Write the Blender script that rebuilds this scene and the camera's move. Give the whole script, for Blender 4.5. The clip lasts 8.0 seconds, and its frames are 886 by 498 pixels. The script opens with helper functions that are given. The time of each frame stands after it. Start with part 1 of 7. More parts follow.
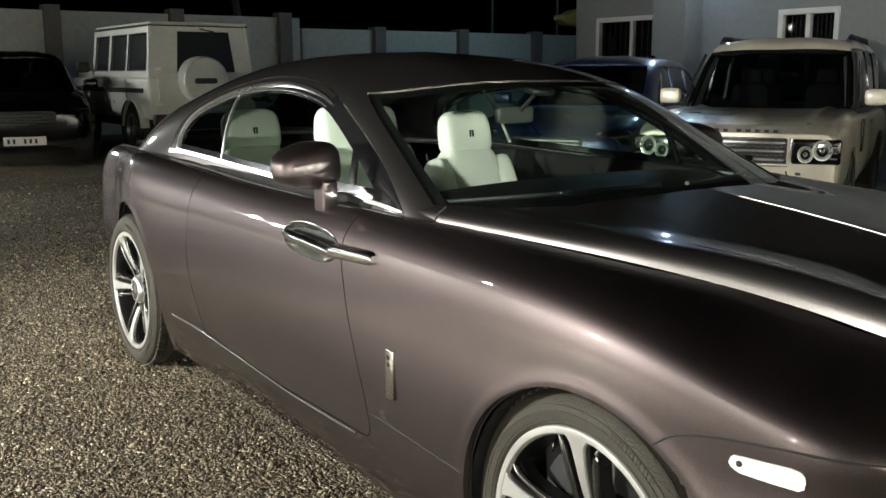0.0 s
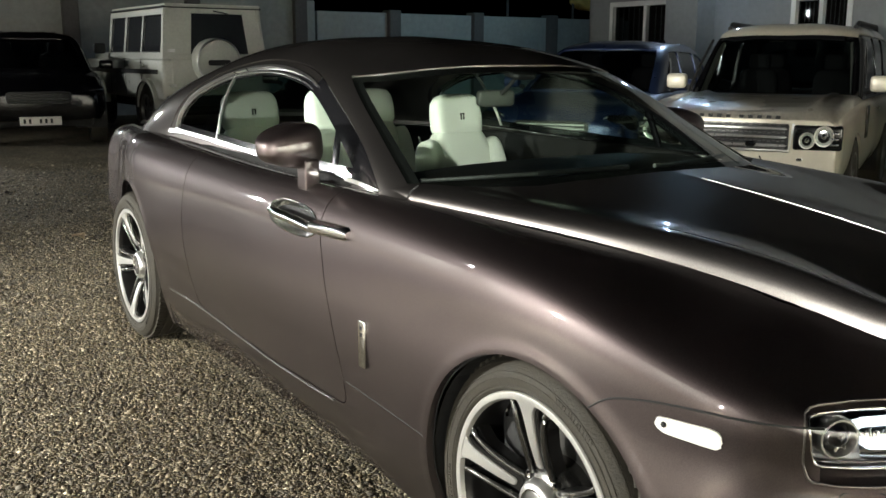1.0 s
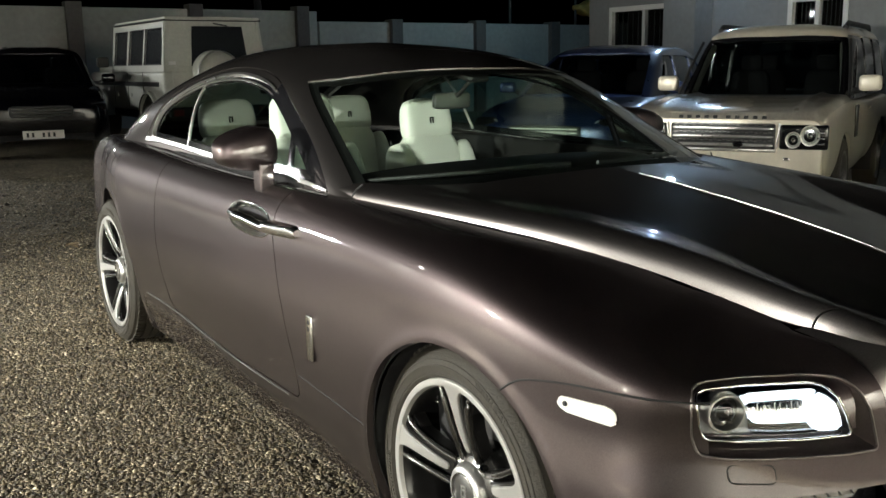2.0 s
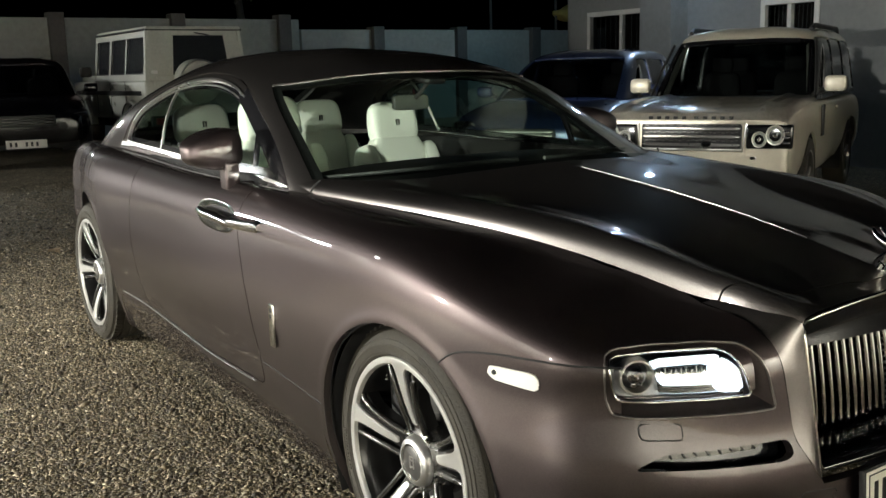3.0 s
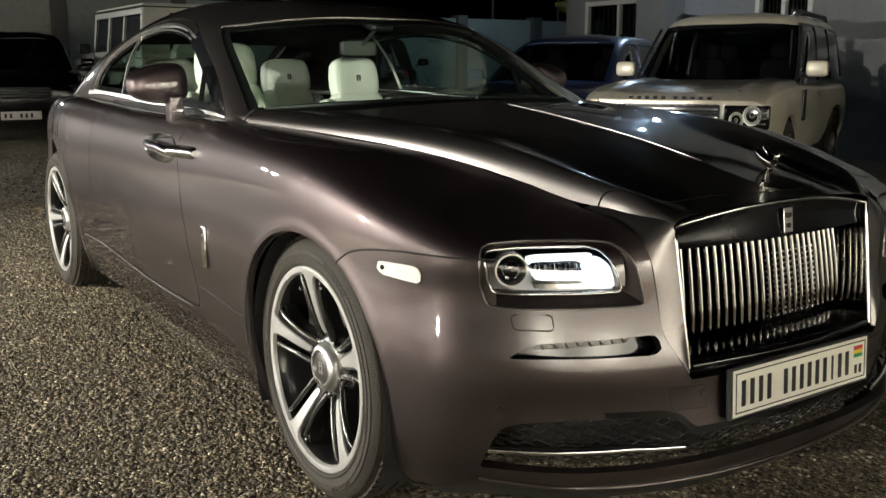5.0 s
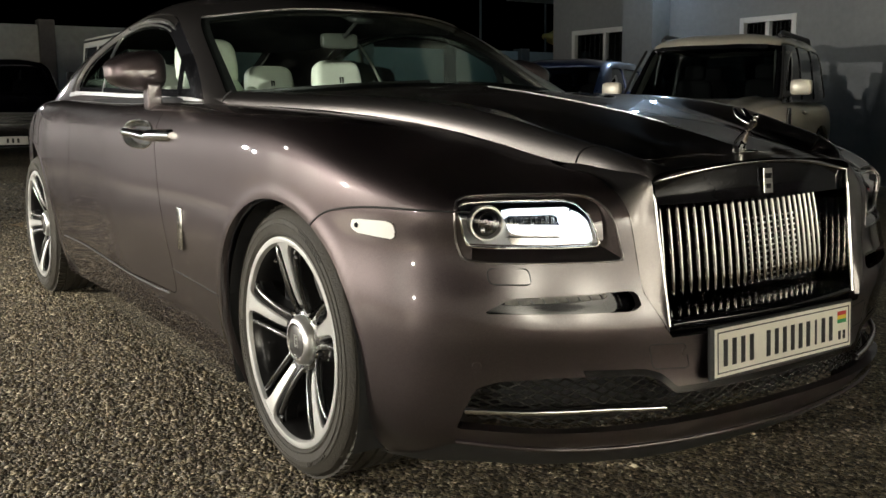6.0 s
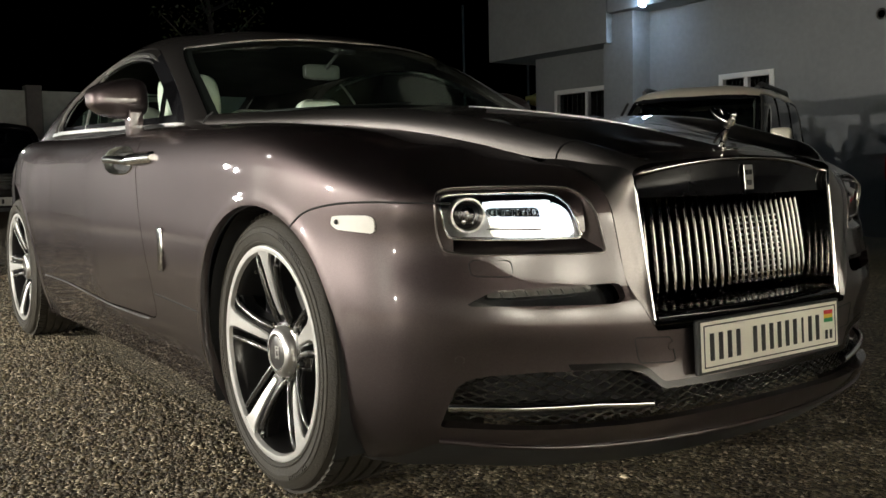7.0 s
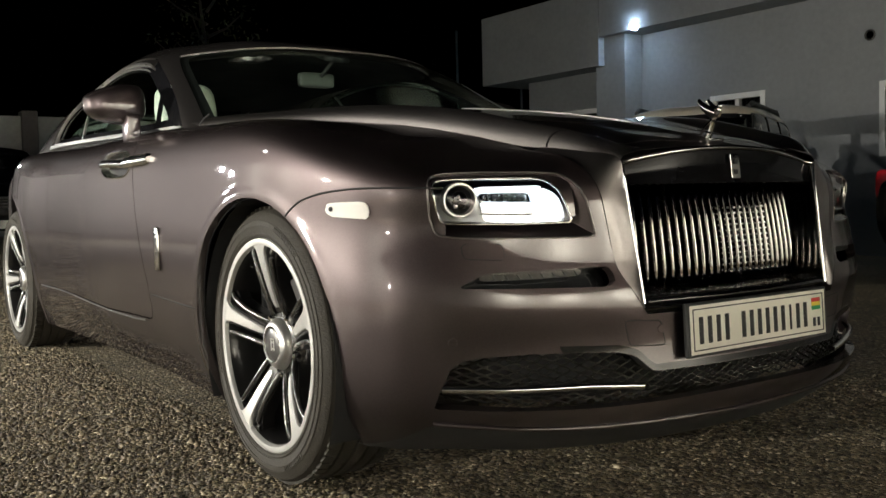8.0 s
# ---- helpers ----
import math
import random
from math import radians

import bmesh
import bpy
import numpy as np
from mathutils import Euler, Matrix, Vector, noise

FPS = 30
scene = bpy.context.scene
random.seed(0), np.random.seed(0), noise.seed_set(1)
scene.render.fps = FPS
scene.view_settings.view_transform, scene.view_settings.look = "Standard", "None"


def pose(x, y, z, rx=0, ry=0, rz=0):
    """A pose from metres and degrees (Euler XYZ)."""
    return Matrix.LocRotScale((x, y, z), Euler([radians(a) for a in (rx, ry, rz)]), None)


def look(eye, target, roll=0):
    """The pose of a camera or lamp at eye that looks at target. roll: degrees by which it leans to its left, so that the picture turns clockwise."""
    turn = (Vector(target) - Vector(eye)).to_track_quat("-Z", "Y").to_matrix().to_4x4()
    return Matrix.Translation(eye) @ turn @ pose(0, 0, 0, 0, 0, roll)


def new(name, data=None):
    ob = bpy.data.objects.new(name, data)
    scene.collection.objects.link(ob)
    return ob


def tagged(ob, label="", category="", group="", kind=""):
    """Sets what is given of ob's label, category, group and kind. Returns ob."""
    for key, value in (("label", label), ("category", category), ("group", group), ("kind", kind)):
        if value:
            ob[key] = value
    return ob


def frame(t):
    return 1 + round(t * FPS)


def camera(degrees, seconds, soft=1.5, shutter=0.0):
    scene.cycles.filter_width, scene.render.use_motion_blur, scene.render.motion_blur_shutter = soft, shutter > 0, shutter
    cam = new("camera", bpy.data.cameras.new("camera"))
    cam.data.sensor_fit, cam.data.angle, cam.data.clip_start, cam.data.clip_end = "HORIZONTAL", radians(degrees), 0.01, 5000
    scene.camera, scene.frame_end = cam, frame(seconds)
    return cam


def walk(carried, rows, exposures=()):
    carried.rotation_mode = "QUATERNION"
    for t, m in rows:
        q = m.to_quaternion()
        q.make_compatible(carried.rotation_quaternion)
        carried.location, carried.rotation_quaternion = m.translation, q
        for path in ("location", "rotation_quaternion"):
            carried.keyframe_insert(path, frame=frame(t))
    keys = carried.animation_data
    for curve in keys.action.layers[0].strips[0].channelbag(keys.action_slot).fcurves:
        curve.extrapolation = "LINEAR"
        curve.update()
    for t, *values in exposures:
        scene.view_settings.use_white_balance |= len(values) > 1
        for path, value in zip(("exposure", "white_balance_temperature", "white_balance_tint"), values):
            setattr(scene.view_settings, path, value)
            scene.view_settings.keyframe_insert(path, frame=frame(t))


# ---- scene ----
cam = camera(50.8, 8.0)
PATH = [
    (0, (1.365, -2.213, 1.403), (-0.243, -1.083, 1.03), -0.2),
    (0.5, (1.46, -2.202, 1.4), (-0.156, -1.084, 1.029), -0.2),
    (1, (1.545, -2.178, 1.407), (-0.079, -1.083, 1.0), 0.2),
    (2.5, (1.852, -2.034, 1.379), (0.206, -0.963, 1.001), -1.4),
    (3, (1.958, -2.073, 1.373), (0.326, -0.979, 0.997), -1.5),
    (3.5, (2.04, -2.093, 1.358), (0.43, -0.971, 0.97), -1.0),
    (4, (2.104, -2.049, 1.321), (0.486, -0.943, 0.925), -0.9),
    (4.5, (2.184, -1.986, 1.266), (0.545, -0.91, 0.872), -0.4),
    (5, (2.229, -1.946, 1.18), (0.592, -0.864, 0.795), -0.2),
    (6.5, (2.243, -1.908, 0.913), (0.607, -0.783, 0.671), -0.7),
    (7, (2.247, -1.903, 0.838), (0.612, -0.763, 0.67), -1.1),
    (7.5, (2.262, -1.913, 0.78), (0.622, -0.775, 0.656), -1.3),
    (8, (2.284, -1.925, 0.748), (0.652, -0.773, 0.638), -1.4),
]
walk(cam, [(t, look(eye, target, roll)) for t, eye, target, roll in PATH],
     [(0, 0.14, 6000, 7), (1, 0.12, 6000, 7), (2.5, -0.03, 6050, 7), (5, -0.13, 6200, 9.5), (6.5, -0.36, 6200, 9.8), (8, -0.42, 6200, 9.8)])

# ---------------------------------------------------------------- world and lights
world = bpy.data.worlds.new("night_sky")
scene.world = world
world.use_nodes = True
_bg = world.node_tree.nodes["Background"]
_sky = world.node_tree.nodes.new("ShaderNodeTexSky")
_sky.sky_type = "NISHITA"
_sky.sun_disc = False
_sky.sun_elevation = radians(-5.0)
_sky.sun_rotation = radians(120)
world.node_tree.links.new(_sky.outputs[0], _bg.inputs[0])
_bg.inputs[1].default_value = 0.15


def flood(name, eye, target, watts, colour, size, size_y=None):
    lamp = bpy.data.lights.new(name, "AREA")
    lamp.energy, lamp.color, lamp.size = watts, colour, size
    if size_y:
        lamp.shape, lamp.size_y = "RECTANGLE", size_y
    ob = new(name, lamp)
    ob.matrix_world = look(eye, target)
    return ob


def bulb(name, eye, watts, colour, radius):
    lamp = bpy.data.lights.new(name, "POINT")
    lamp.energy, lamp.color, lamp.shadow_soft_size = watts, colour, radius
    ob = new(name, lamp)
    ob.location = eye
    return ob


def beam(name, eye, target, watts, colour, radius, degrees):
    lamp = bpy.data.lights.new(name, "SPOT")
    lamp.energy, lamp.color, lamp.shadow_soft_size = watts, colour, radius
    lamp.spot_size, lamp.spot_blend = radians(degrees), 0.7
    ob = new(name, lamp)
    ob.matrix_world = look(eye, target)
    return ob


WARM = (1.0, 0.93, 0.80)
PALE = (1.0, 0.96, 0.88)
# Lamp out of view, set from its highlight on the wing.
bulb("unseen_lamp", (1.25, -5.75, 1.05), 505, WARM, 0.035)
# Narrow beam added only to brighten the seats through the windscreen.
beam("unseen_lamp", (4.8, -5.6, 2.1), (-1.98, 0.08, 1.12), 2500, WARM, 0.06, 9)
# Wide beam added out of view to even out flank and gravel.
beam("unseen_lamp", (-3.4, -6.0, 1.6), (-1.6, -1.5, 0.2), 2350, WARM, 0.06, 110)
# Narrow beam added only to brighten the estate's front.
beam("unseen_lamp", (6.5, -7.5, 2.4), (-4.2, 5.0, 0.74), 2700, WARM, 0.08, 8)
# Added floods, unseen, turned to the east wall to bounce light on the nose.
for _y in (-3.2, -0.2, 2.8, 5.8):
    flood("bounce_flood", (8.1, _y, 2.6), (9.35, _y, 1.3), 390, WARM, 0.5, 0.2)
# The first three follow highlights; the last is added to brighten the rear pillar.
for _x, _y, _z, _w in ((-12.3, -5.6, 1.95, 150), (-12.3, -6.3, 1.8, 150), (-12.3, -8.9, 5.0, 60), (-16.5, -0.6, 2.7, 90)):
    flood("far_flood", (_x, _y, _z), (-2.0, -1.5, 0.5), _w, PALE, 0.20, 0.20)
# Unseen washes, added so the south wall mirrors bright in the flank.
for _x in (-14.0, -9.5, -5.0, -0.5):
    flood("wall_wash", (_x, -7.4, 2.7), (_x, -9.4, 1.3), 230, WARM, 0.3, 0.2)
flood("side_lamp", (-14.2, 11.6, 4.2), (-18.2, 11.0, 1.6), 30, (0.45, 0.8, 1.0), 0.25)

# ---------------------------------------------------------------- materials


def material(name, colour, rough=0.5, metal=0.0, coat=0.0, vary=0.12, scale=8.0, bump=0.0, bump_scale=60.0, spec=0.5,
             coat_rough=0.03, rough_vary=0.1):
    """A surface whose colour and roughness vary at two scales, with fine relief."""
    m = bpy.data.materials.new(name)
    m.use_nodes = True
    nt = m.node_tree
    b = nt.nodes["Principled BSDF"]
    b.inputs["Metallic"].default_value = metal
    b.inputs["Coat Weight"].default_value = coat
    b.inputs["Coat Roughness"].default_value = coat_rough
    b.inputs["Specular IOR Level"].default_value = spec
    co = nt.nodes.new("ShaderNodeTexCoord")
    n1 = nt.nodes.new("ShaderNodeTexNoise")
    n1.inputs["Scale"].default_value = scale
    n1.inputs["Detail"].default_value = 4
    n2 = nt.nodes.new("ShaderNodeTexNoise")
    n2.inputs["Scale"].default_value = scale * 9
    n2.inputs["Detail"].default_value = 3
    for n in (n1, n2):
        nt.links.new(co.outputs["Object"], n.inputs["Vector"])
    add = nt.nodes.new("ShaderNodeMath")
    add.operation = "MULTIPLY_ADD"
    add.inputs[1].default_value = 0.5
    nt.links.new(n2.outputs["Fac"], add.inputs[0])
    half = nt.nodes.new("ShaderNodeMath")
    half.operation = "MULTIPLY"
    half.inputs[1].default_value = 0.5
    nt.links.new(n1.outputs["Fac"], half.inputs[0])
    nt.links.new(half.outputs[0], add.inputs[2])
    ramp = nt.nodes.new("ShaderNodeMapRange")
    ramp.inputs["From Min"].default_value = 0.3
    ramp.inputs["From Max"].default_value = 0.7
    ramp.inputs["To Min"].default_value = 1 - vary
    ramp.inputs["To Max"].default_value = 1 + vary
    nt.links.new(add.outputs[0], ramp.inputs[0])
    mul = nt.nodes.new("ShaderNodeVectorMath")
    mul.operation = "SCALE"
    mul.inputs[0].default_value = colour
    nt.links.new(ramp.outputs[0], mul.inputs["Scale"])
    nt.links.new(mul.outputs[0], b.inputs["Base Color"])
    rr = nt.nodes.new("ShaderNodeMapRange")
    rr.inputs["From Min"].default_value = 0.3
    rr.inputs["From Max"].default_value = 0.7
    rr.inputs["To Min"].default_value = max(0.0, rough * (1 - rough_vary))
    rr.inputs["To Max"].default_value = min(1.0, rough * (1 + rough_vary))
    nt.links.new(n1.outputs["Fac"], rr.inputs[0])
    nt.links.new(rr.outputs[0], b.inputs["Roughness"])
    if bump:
        n3 = nt.nodes.new("ShaderNodeTexNoise")
        n3.inputs["Scale"].default_value = bump_scale
        n3.inputs["Detail"].default_value = 5
        nt.links.new(co.outputs["Object"], n3.inputs["Vector"])
        bp = nt.nodes.new("ShaderNodeBump")
        bp.inputs["Strength"].default_value = bump
        bp.inputs["Distance"].default_value = 0.02
        nt.links.new(n3.outputs["Fac"], bp.inputs["Height"])
        nt.links.new(bp.outputs[0], b.inputs["Normal"])
    return m


def flake_paint(name, colour, metal=0.7, rough=0.38, coat=1.85, edge=1.0):
    """Metallic car paint: fine flakes under a clear coat."""
    m = bpy.data.materials.new(name)
    m.use_nodes = True
    nt = m.node_tree
    b = nt.nodes["Principled BSDF"]
    co = nt.nodes.new("ShaderNodeTexCoord")
    vo = nt.nodes.new("ShaderNodeTexVoronoi")
    vo.inputs["Scale"].default_value = 900
    nt.links.new(co.outputs["Object"], vo.inputs["Vector"])
    mr = nt.nodes.new("ShaderNodeMapRange")
    mr.inputs["To Min"].default_value = 0.84
    mr.inputs["To Max"].default_value = 1.18
    sep = nt.nodes.new("ShaderNodeSeparateColor")
    nt.links.new(vo.outputs["Color"], sep.inputs[0])
    nt.links.new(sep.outputs[0], mr.inputs[0])
    dust = nt.nodes.new("ShaderNodeTexNoise")
    dust.inputs["Scale"].default_value = 3.5
    dust.inputs["Detail"].default_value = 6
    nt.links.new(co.outputs["Object"], dust.inputs["Vector"])
    mr2 = nt.nodes.new("ShaderNodeMapRange")
    mr2.inputs["From Min"].default_value = 0.35
    mr2.inputs["From Max"].default_value = 0.7
    mr2.inputs["To Min"].default_value = 0.96
    mr2.inputs["To Max"].default_value = 1.05
    nt.links.new(dust.outputs["Fac"], mr2.inputs[0])
    mm = nt.nodes.new("ShaderNodeMath")
    mm.operation = "MULTIPLY"
    nt.links.new(mr.outputs[0], mm.inputs[0])
    nt.links.new(mr2.outputs[0], mm.inputs[1])
    mul = nt.nodes.new("ShaderNodeVectorMath")
    mul.operation = "SCALE"
    mul.inputs[0].default_value = colour
    nt.links.new(mm.outputs[0], mul.inputs["Scale"])
    nt.links.new(mul.outputs[0], b.inputs["Base Color"])
    b.inputs["Metallic"].default_value = metal
    b.inputs["Roughness"].default_value = rough
    b.inputs["Specular Tint"].default_value = (edge, edge, edge, 1)
    b.inputs["Coat Weight"].default_value = 1.0
    b.inputs["Coat Roughness"].default_value = 0.03
    b.inputs["Coat IOR"].default_value = coat
    return m


def glass(name, tint=(0.82, 0.94, 0.86), gloss=1.0):
    m = bpy.data.materials.new(name)
    m.use_nodes = True
    nt = m.node_tree
    nt.nodes.remove(nt.nodes["Principled BSDF"])
    tr = nt.nodes.new("ShaderNodeBsdfTransparent")
    tr.inputs[0].default_value = (*tint, 1)
    gl = nt.nodes.new("ShaderNodeBsdfGlossy")
    gl.inputs["Roughness"].default_value = 0.015
    gl.inputs[0].default_value = (gloss, gloss, gloss, 1)
    lw = nt.nodes.new("ShaderNodeLayerWeight")
    lw.inputs[0].default_value = 0.5
    pw = nt.nodes.new("ShaderNodeMath")
    pw.operation = "POWER"
    pw.inputs[1].default_value = 5.0
    nt.links.new(lw.outputs["Facing"], pw.inputs[0])
    fr = nt.nodes.new("ShaderNodeMath")
    fr.operation = "MULTIPLY_ADD"
    fr.inputs[1].default_value, fr.inputs[2].default_value = 0.92, 0.08
    nt.links.new(pw.outputs[0], fr.inputs[0])
    mix = nt.nodes.new("ShaderNodeMixShader")
    nt.links.new(fr.outputs[0], mix.inputs[0])
    nt.links.new(tr.outputs[0], mix.inputs[1])
    nt.links.new(gl.outputs[0], mix.inputs[2])
    nt.links.new(mix.outputs[0], nt.nodes["Material Output"].inputs[0])
    return m


def glow(name, colour, strength):
    m = bpy.data.materials.new(name)
    m.use_nodes = True
    b = m.node_tree.nodes["Principled BSDF"]
    b.inputs["Base Color"].default_value = (*colour, 1)
    b.inputs["Emission Color"].default_value = (*colour, 1)
    b.inputs["Emission Strength"].default_value = strength
    return m


def stone_tones(nt, source, target):
    """Tones of mixed river gravel, from a random number for each stone."""
    ramp = nt.nodes.new("ShaderNodeValToRGB")
    ramp.color_ramp.interpolation = "CONSTANT"
    tones = ((0.0, (0.042, 0.033, 0.021)), (0.14, (0.115, 0.092, 0.056)), (0.3, (0.19, 0.153, 0.090)), (0.46, (0.085, 0.068, 0.044)), (0.58, (0.24, 0.20, 0.128)),
             (0.72, (0.17, 0.148, 0.11)), (0.85, (0.34, 0.285, 0.19)), (0.95, (0.55, 0.48, 0.34)))
    els = ramp.color_ramp.elements
    els[0].position, els[0].color = tones[0][0], (*tones[0][1], 1)
    els[1].position, els[1].color = tones[1][0], (*tones[1][1], 1)
    for p, c in tones[2:]:
        e = els.new(p)
        e.color = (*c, 1)
    nt.links.new(source, ramp.inputs[0])
    nt.links.new(ramp.outputs[0], target)
    return ramp


def gravel_bed():
    m = bpy.data.materials.new("gravel_bed")
    m.use_nodes = True
    nt = m.node_tree
    b = nt.nodes["Principled BSDF"]
    b.inputs["Roughness"].default_value = 0.8
    co = nt.nodes.new("ShaderNodeTexCoord")
    warp = nt.nodes.new("ShaderNodeTexNoise")
    warp.inputs["Scale"].default_value = 40
    mixv = nt.nodes.new("ShaderNodeVectorMath")
    mixv.operation = "MULTIPLY_ADD"
    mixv.inputs[1].default_value = (0.012, 0.012, 0.012)
    nt.links.new(co.outputs["Object"], warp.inputs["Vector"])
    nt.links.new(warp.outputs["Color"], mixv.inputs[0])
    nt.links.new(co.outputs["Object"], mixv.inputs[2])
    vo = nt.nodes.new("ShaderNodeTexVoronoi")
    vo.inputs["Scale"].default_value = 85
    nt.links.new(mixv.outputs[0], vo.inputs["Vector"])
    sep = nt.nodes.new("ShaderNodeSeparateColor")
    nt.links.new(vo.outputs["Color"], sep.inputs[0])
    mul = nt.nodes.new("ShaderNodeVectorMath")
    mul.operation = "SCALE"
    stone_tones(nt, sep.outputs[0], mul.inputs[0])
    patch_ = nt.nodes.new("ShaderNodeTexNoise")
    patch_.inputs["Scale"].default_value = 1.3
    patch_.inputs["Detail"].default_value = 5
    nt.links.new(co.outputs["Object"], patch_.inputs["Vector"])
    mr = nt.nodes.new("ShaderNodeMapRange")
    mr.inputs["From Min"].default_value = 0.3
    mr.inputs["From Max"].default_value = 0.7
    mr.inputs["To Min"].default_value = 0.72
    mr.inputs["To Max"].default_value = 1.3
    nt.links.new(patch_.outputs["Fac"], mr.inputs[0])
    nt.links.new(mr.outputs[0], mul.inputs["Scale"])
    nt.links.new(mul.outputs[0], b.inputs["Base Color"])
    bp = nt.nodes.new("ShaderNodeBump")
    bp.invert = True
    bp.inputs["Strength"].default_value = 1.0
    bp.inputs["Distance"].default_value = 0.012
    nt.links.new(vo.outputs["Distance"], bp.inputs["Height"])
    nt.links.new(bp.outputs[0], b.inputs["Normal"])
    return m


def loose_stones():
    m = bpy.data.materials.new("loose_stones")
    m.use_nodes = True
    nt = m.node_tree
    b = nt.nodes["Principled BSDF"]
    b.inputs["Roughness"].default_value = 0.7
    geo = nt.nodes.new("ShaderNodeNewGeometry")
    stone_tones(nt, geo.outputs["Random Per Island"], b.inputs["Base Color"])
    return m


PAINT = flake_paint("aubergine_paint", (0.069, 0.0545, 0.0542), 0.94, 0.45, 1.74, 0.7)
PAINT2 = flake_paint("taupe_silver_paint", (0.195, 0.180, 0.172), 0.97, 0.34, 1.42, 0.25)
CHROME = material("chrome", (0.82, 0.82, 0.80), 0.05, 1.0, vary=0.03)
DARKCHROME = material("dark_chrome", (0.45, 0.45, 0.43), 0.2, 1.0, vary=0.05)
SPOKE = material("machined_alloy", (0.64, 0.63, 0.60), 0.42, 0.8, vary=0.06, scale=20)
SATIN = material("polished_alloy", (0.78, 0.77, 0.75), 0.36, 1.0, vary=0.05, scale=20)
TRIM = material("bright_trim", (0.82, 0.81, 0.79), 0.3, 1.0, vary=0.05, scale=20)
HANDLE = material("worn_chrome", (0.80, 0.80, 0.78), 0.15, 1.0, vary=0.05, scale=40)
ALLOY = material("grey_alloy_paint", (0.16, 0.155, 0.15), 0.32, 0.7, 0.6, vary=0.08)
BLACKGLOSS = material("gloss_black", (0.008, 0.008, 0.009), 0.12, 0.0, 0.5, vary=0.1)
BLACKTRIM = material("black_plastic", (0.018, 0.018, 0.018), 0.5, vary=0.2, bump=0.1, bump_scale=300)
RUBBER = material("tyre_rubber", (0.034, 0.029, 0.020), 0.72, vary=0.35, scale=14, bump=0.25, bump_scale=180)
VOID = material("underbody_black", (0.012, 0.012, 0.012), 0.8, vary=0.2)
LEATHER = material("cream_leather", (0.82, 0.82, 0.75), 0.42, vary=0.05, scale=10, bump=0.12, bump_scale=220)
LEATHERD = material("dark_leather", (0.014, 0.013, 0.012), 0.5, vary=0.15, bump=0.12, bump_scale=220)
FRIT = material("black_glass_border", (0.006, 0.006, 0.006), 0.6, vary=0.1, spec=0.15)
GLASS = glass("window_glass", (0.72, 0.84, 0.76))
GLASSD = glass("tinted_glass", (0.12, 0.13, 0.13))
LENS = glass("clear_lens", (0.95, 0.96, 0.97))
PLATEWHITE = material("plate_white", (0.88, 0.86, 0.75), 0.35, vary=0.03)
INK = material("plate_black", (0.012, 0.012, 0.012), 0.45, vary=0.05)
RED = material("plate_red", (0.55, 0.03, 0.03), 0.4)
YELLOW = material("plate_yellow", (0.75, 0.55, 0.04), 0.4)
GREEN = material("plate_green", (0.03, 0.30, 0.10), 0.4)

# ---------------------------------------------------------------- mesh tools


def spline_rows(knots, at):
    """The matrix of a natural cubic spline through values at the knots, sampled at 'at'."""
    n = len(knots)
    h = np.diff(knots)
    a = np.zeros((n, n))
    r = np.zeros((n, n))
    a[0, 0] = a[-1, -1] = 1
    for i in range(1, n - 1):
        a[i, i - 1], a[i, i], a[i, i + 1] = h[i - 1], 2 * (h[i - 1] + h[i]), h[i]
        r[i, i - 1], r[i, i], r[i, i + 1] = 6 / h[i - 1], -6 / h[i - 1] - 6 / h[i], 6 / h[i]
    second = np.linalg.solve(a, r)
    k = np.clip(np.searchsorted(knots, at) - 1, 0, n - 2)
    hk = h[k]
    p, q = (knots[k + 1] - at) / hk, (at - knots[k]) / hk
    out = np.zeros((len(at), n))
    rows = np.arange(len(at))
    out[rows, k] += p
    out[rows, k + 1] += q
    return out + ((p ** 3 - p) * hk ** 2 / 6)[:, None] * second[k] + ((q ** 3 - q) * hk ** 2 / 6)[:, None] * second[k + 1]


def curve_through(points, count):
    """A smooth line of that many points through the given ones."""
    pts = np.array(points, float)
    t = np.r_[0, np.cumsum(np.linalg.norm(np.diff(pts, axis=0), axis=1))]
    return spline_rows(t, np.linspace(0, t[-1], count)) @ pts


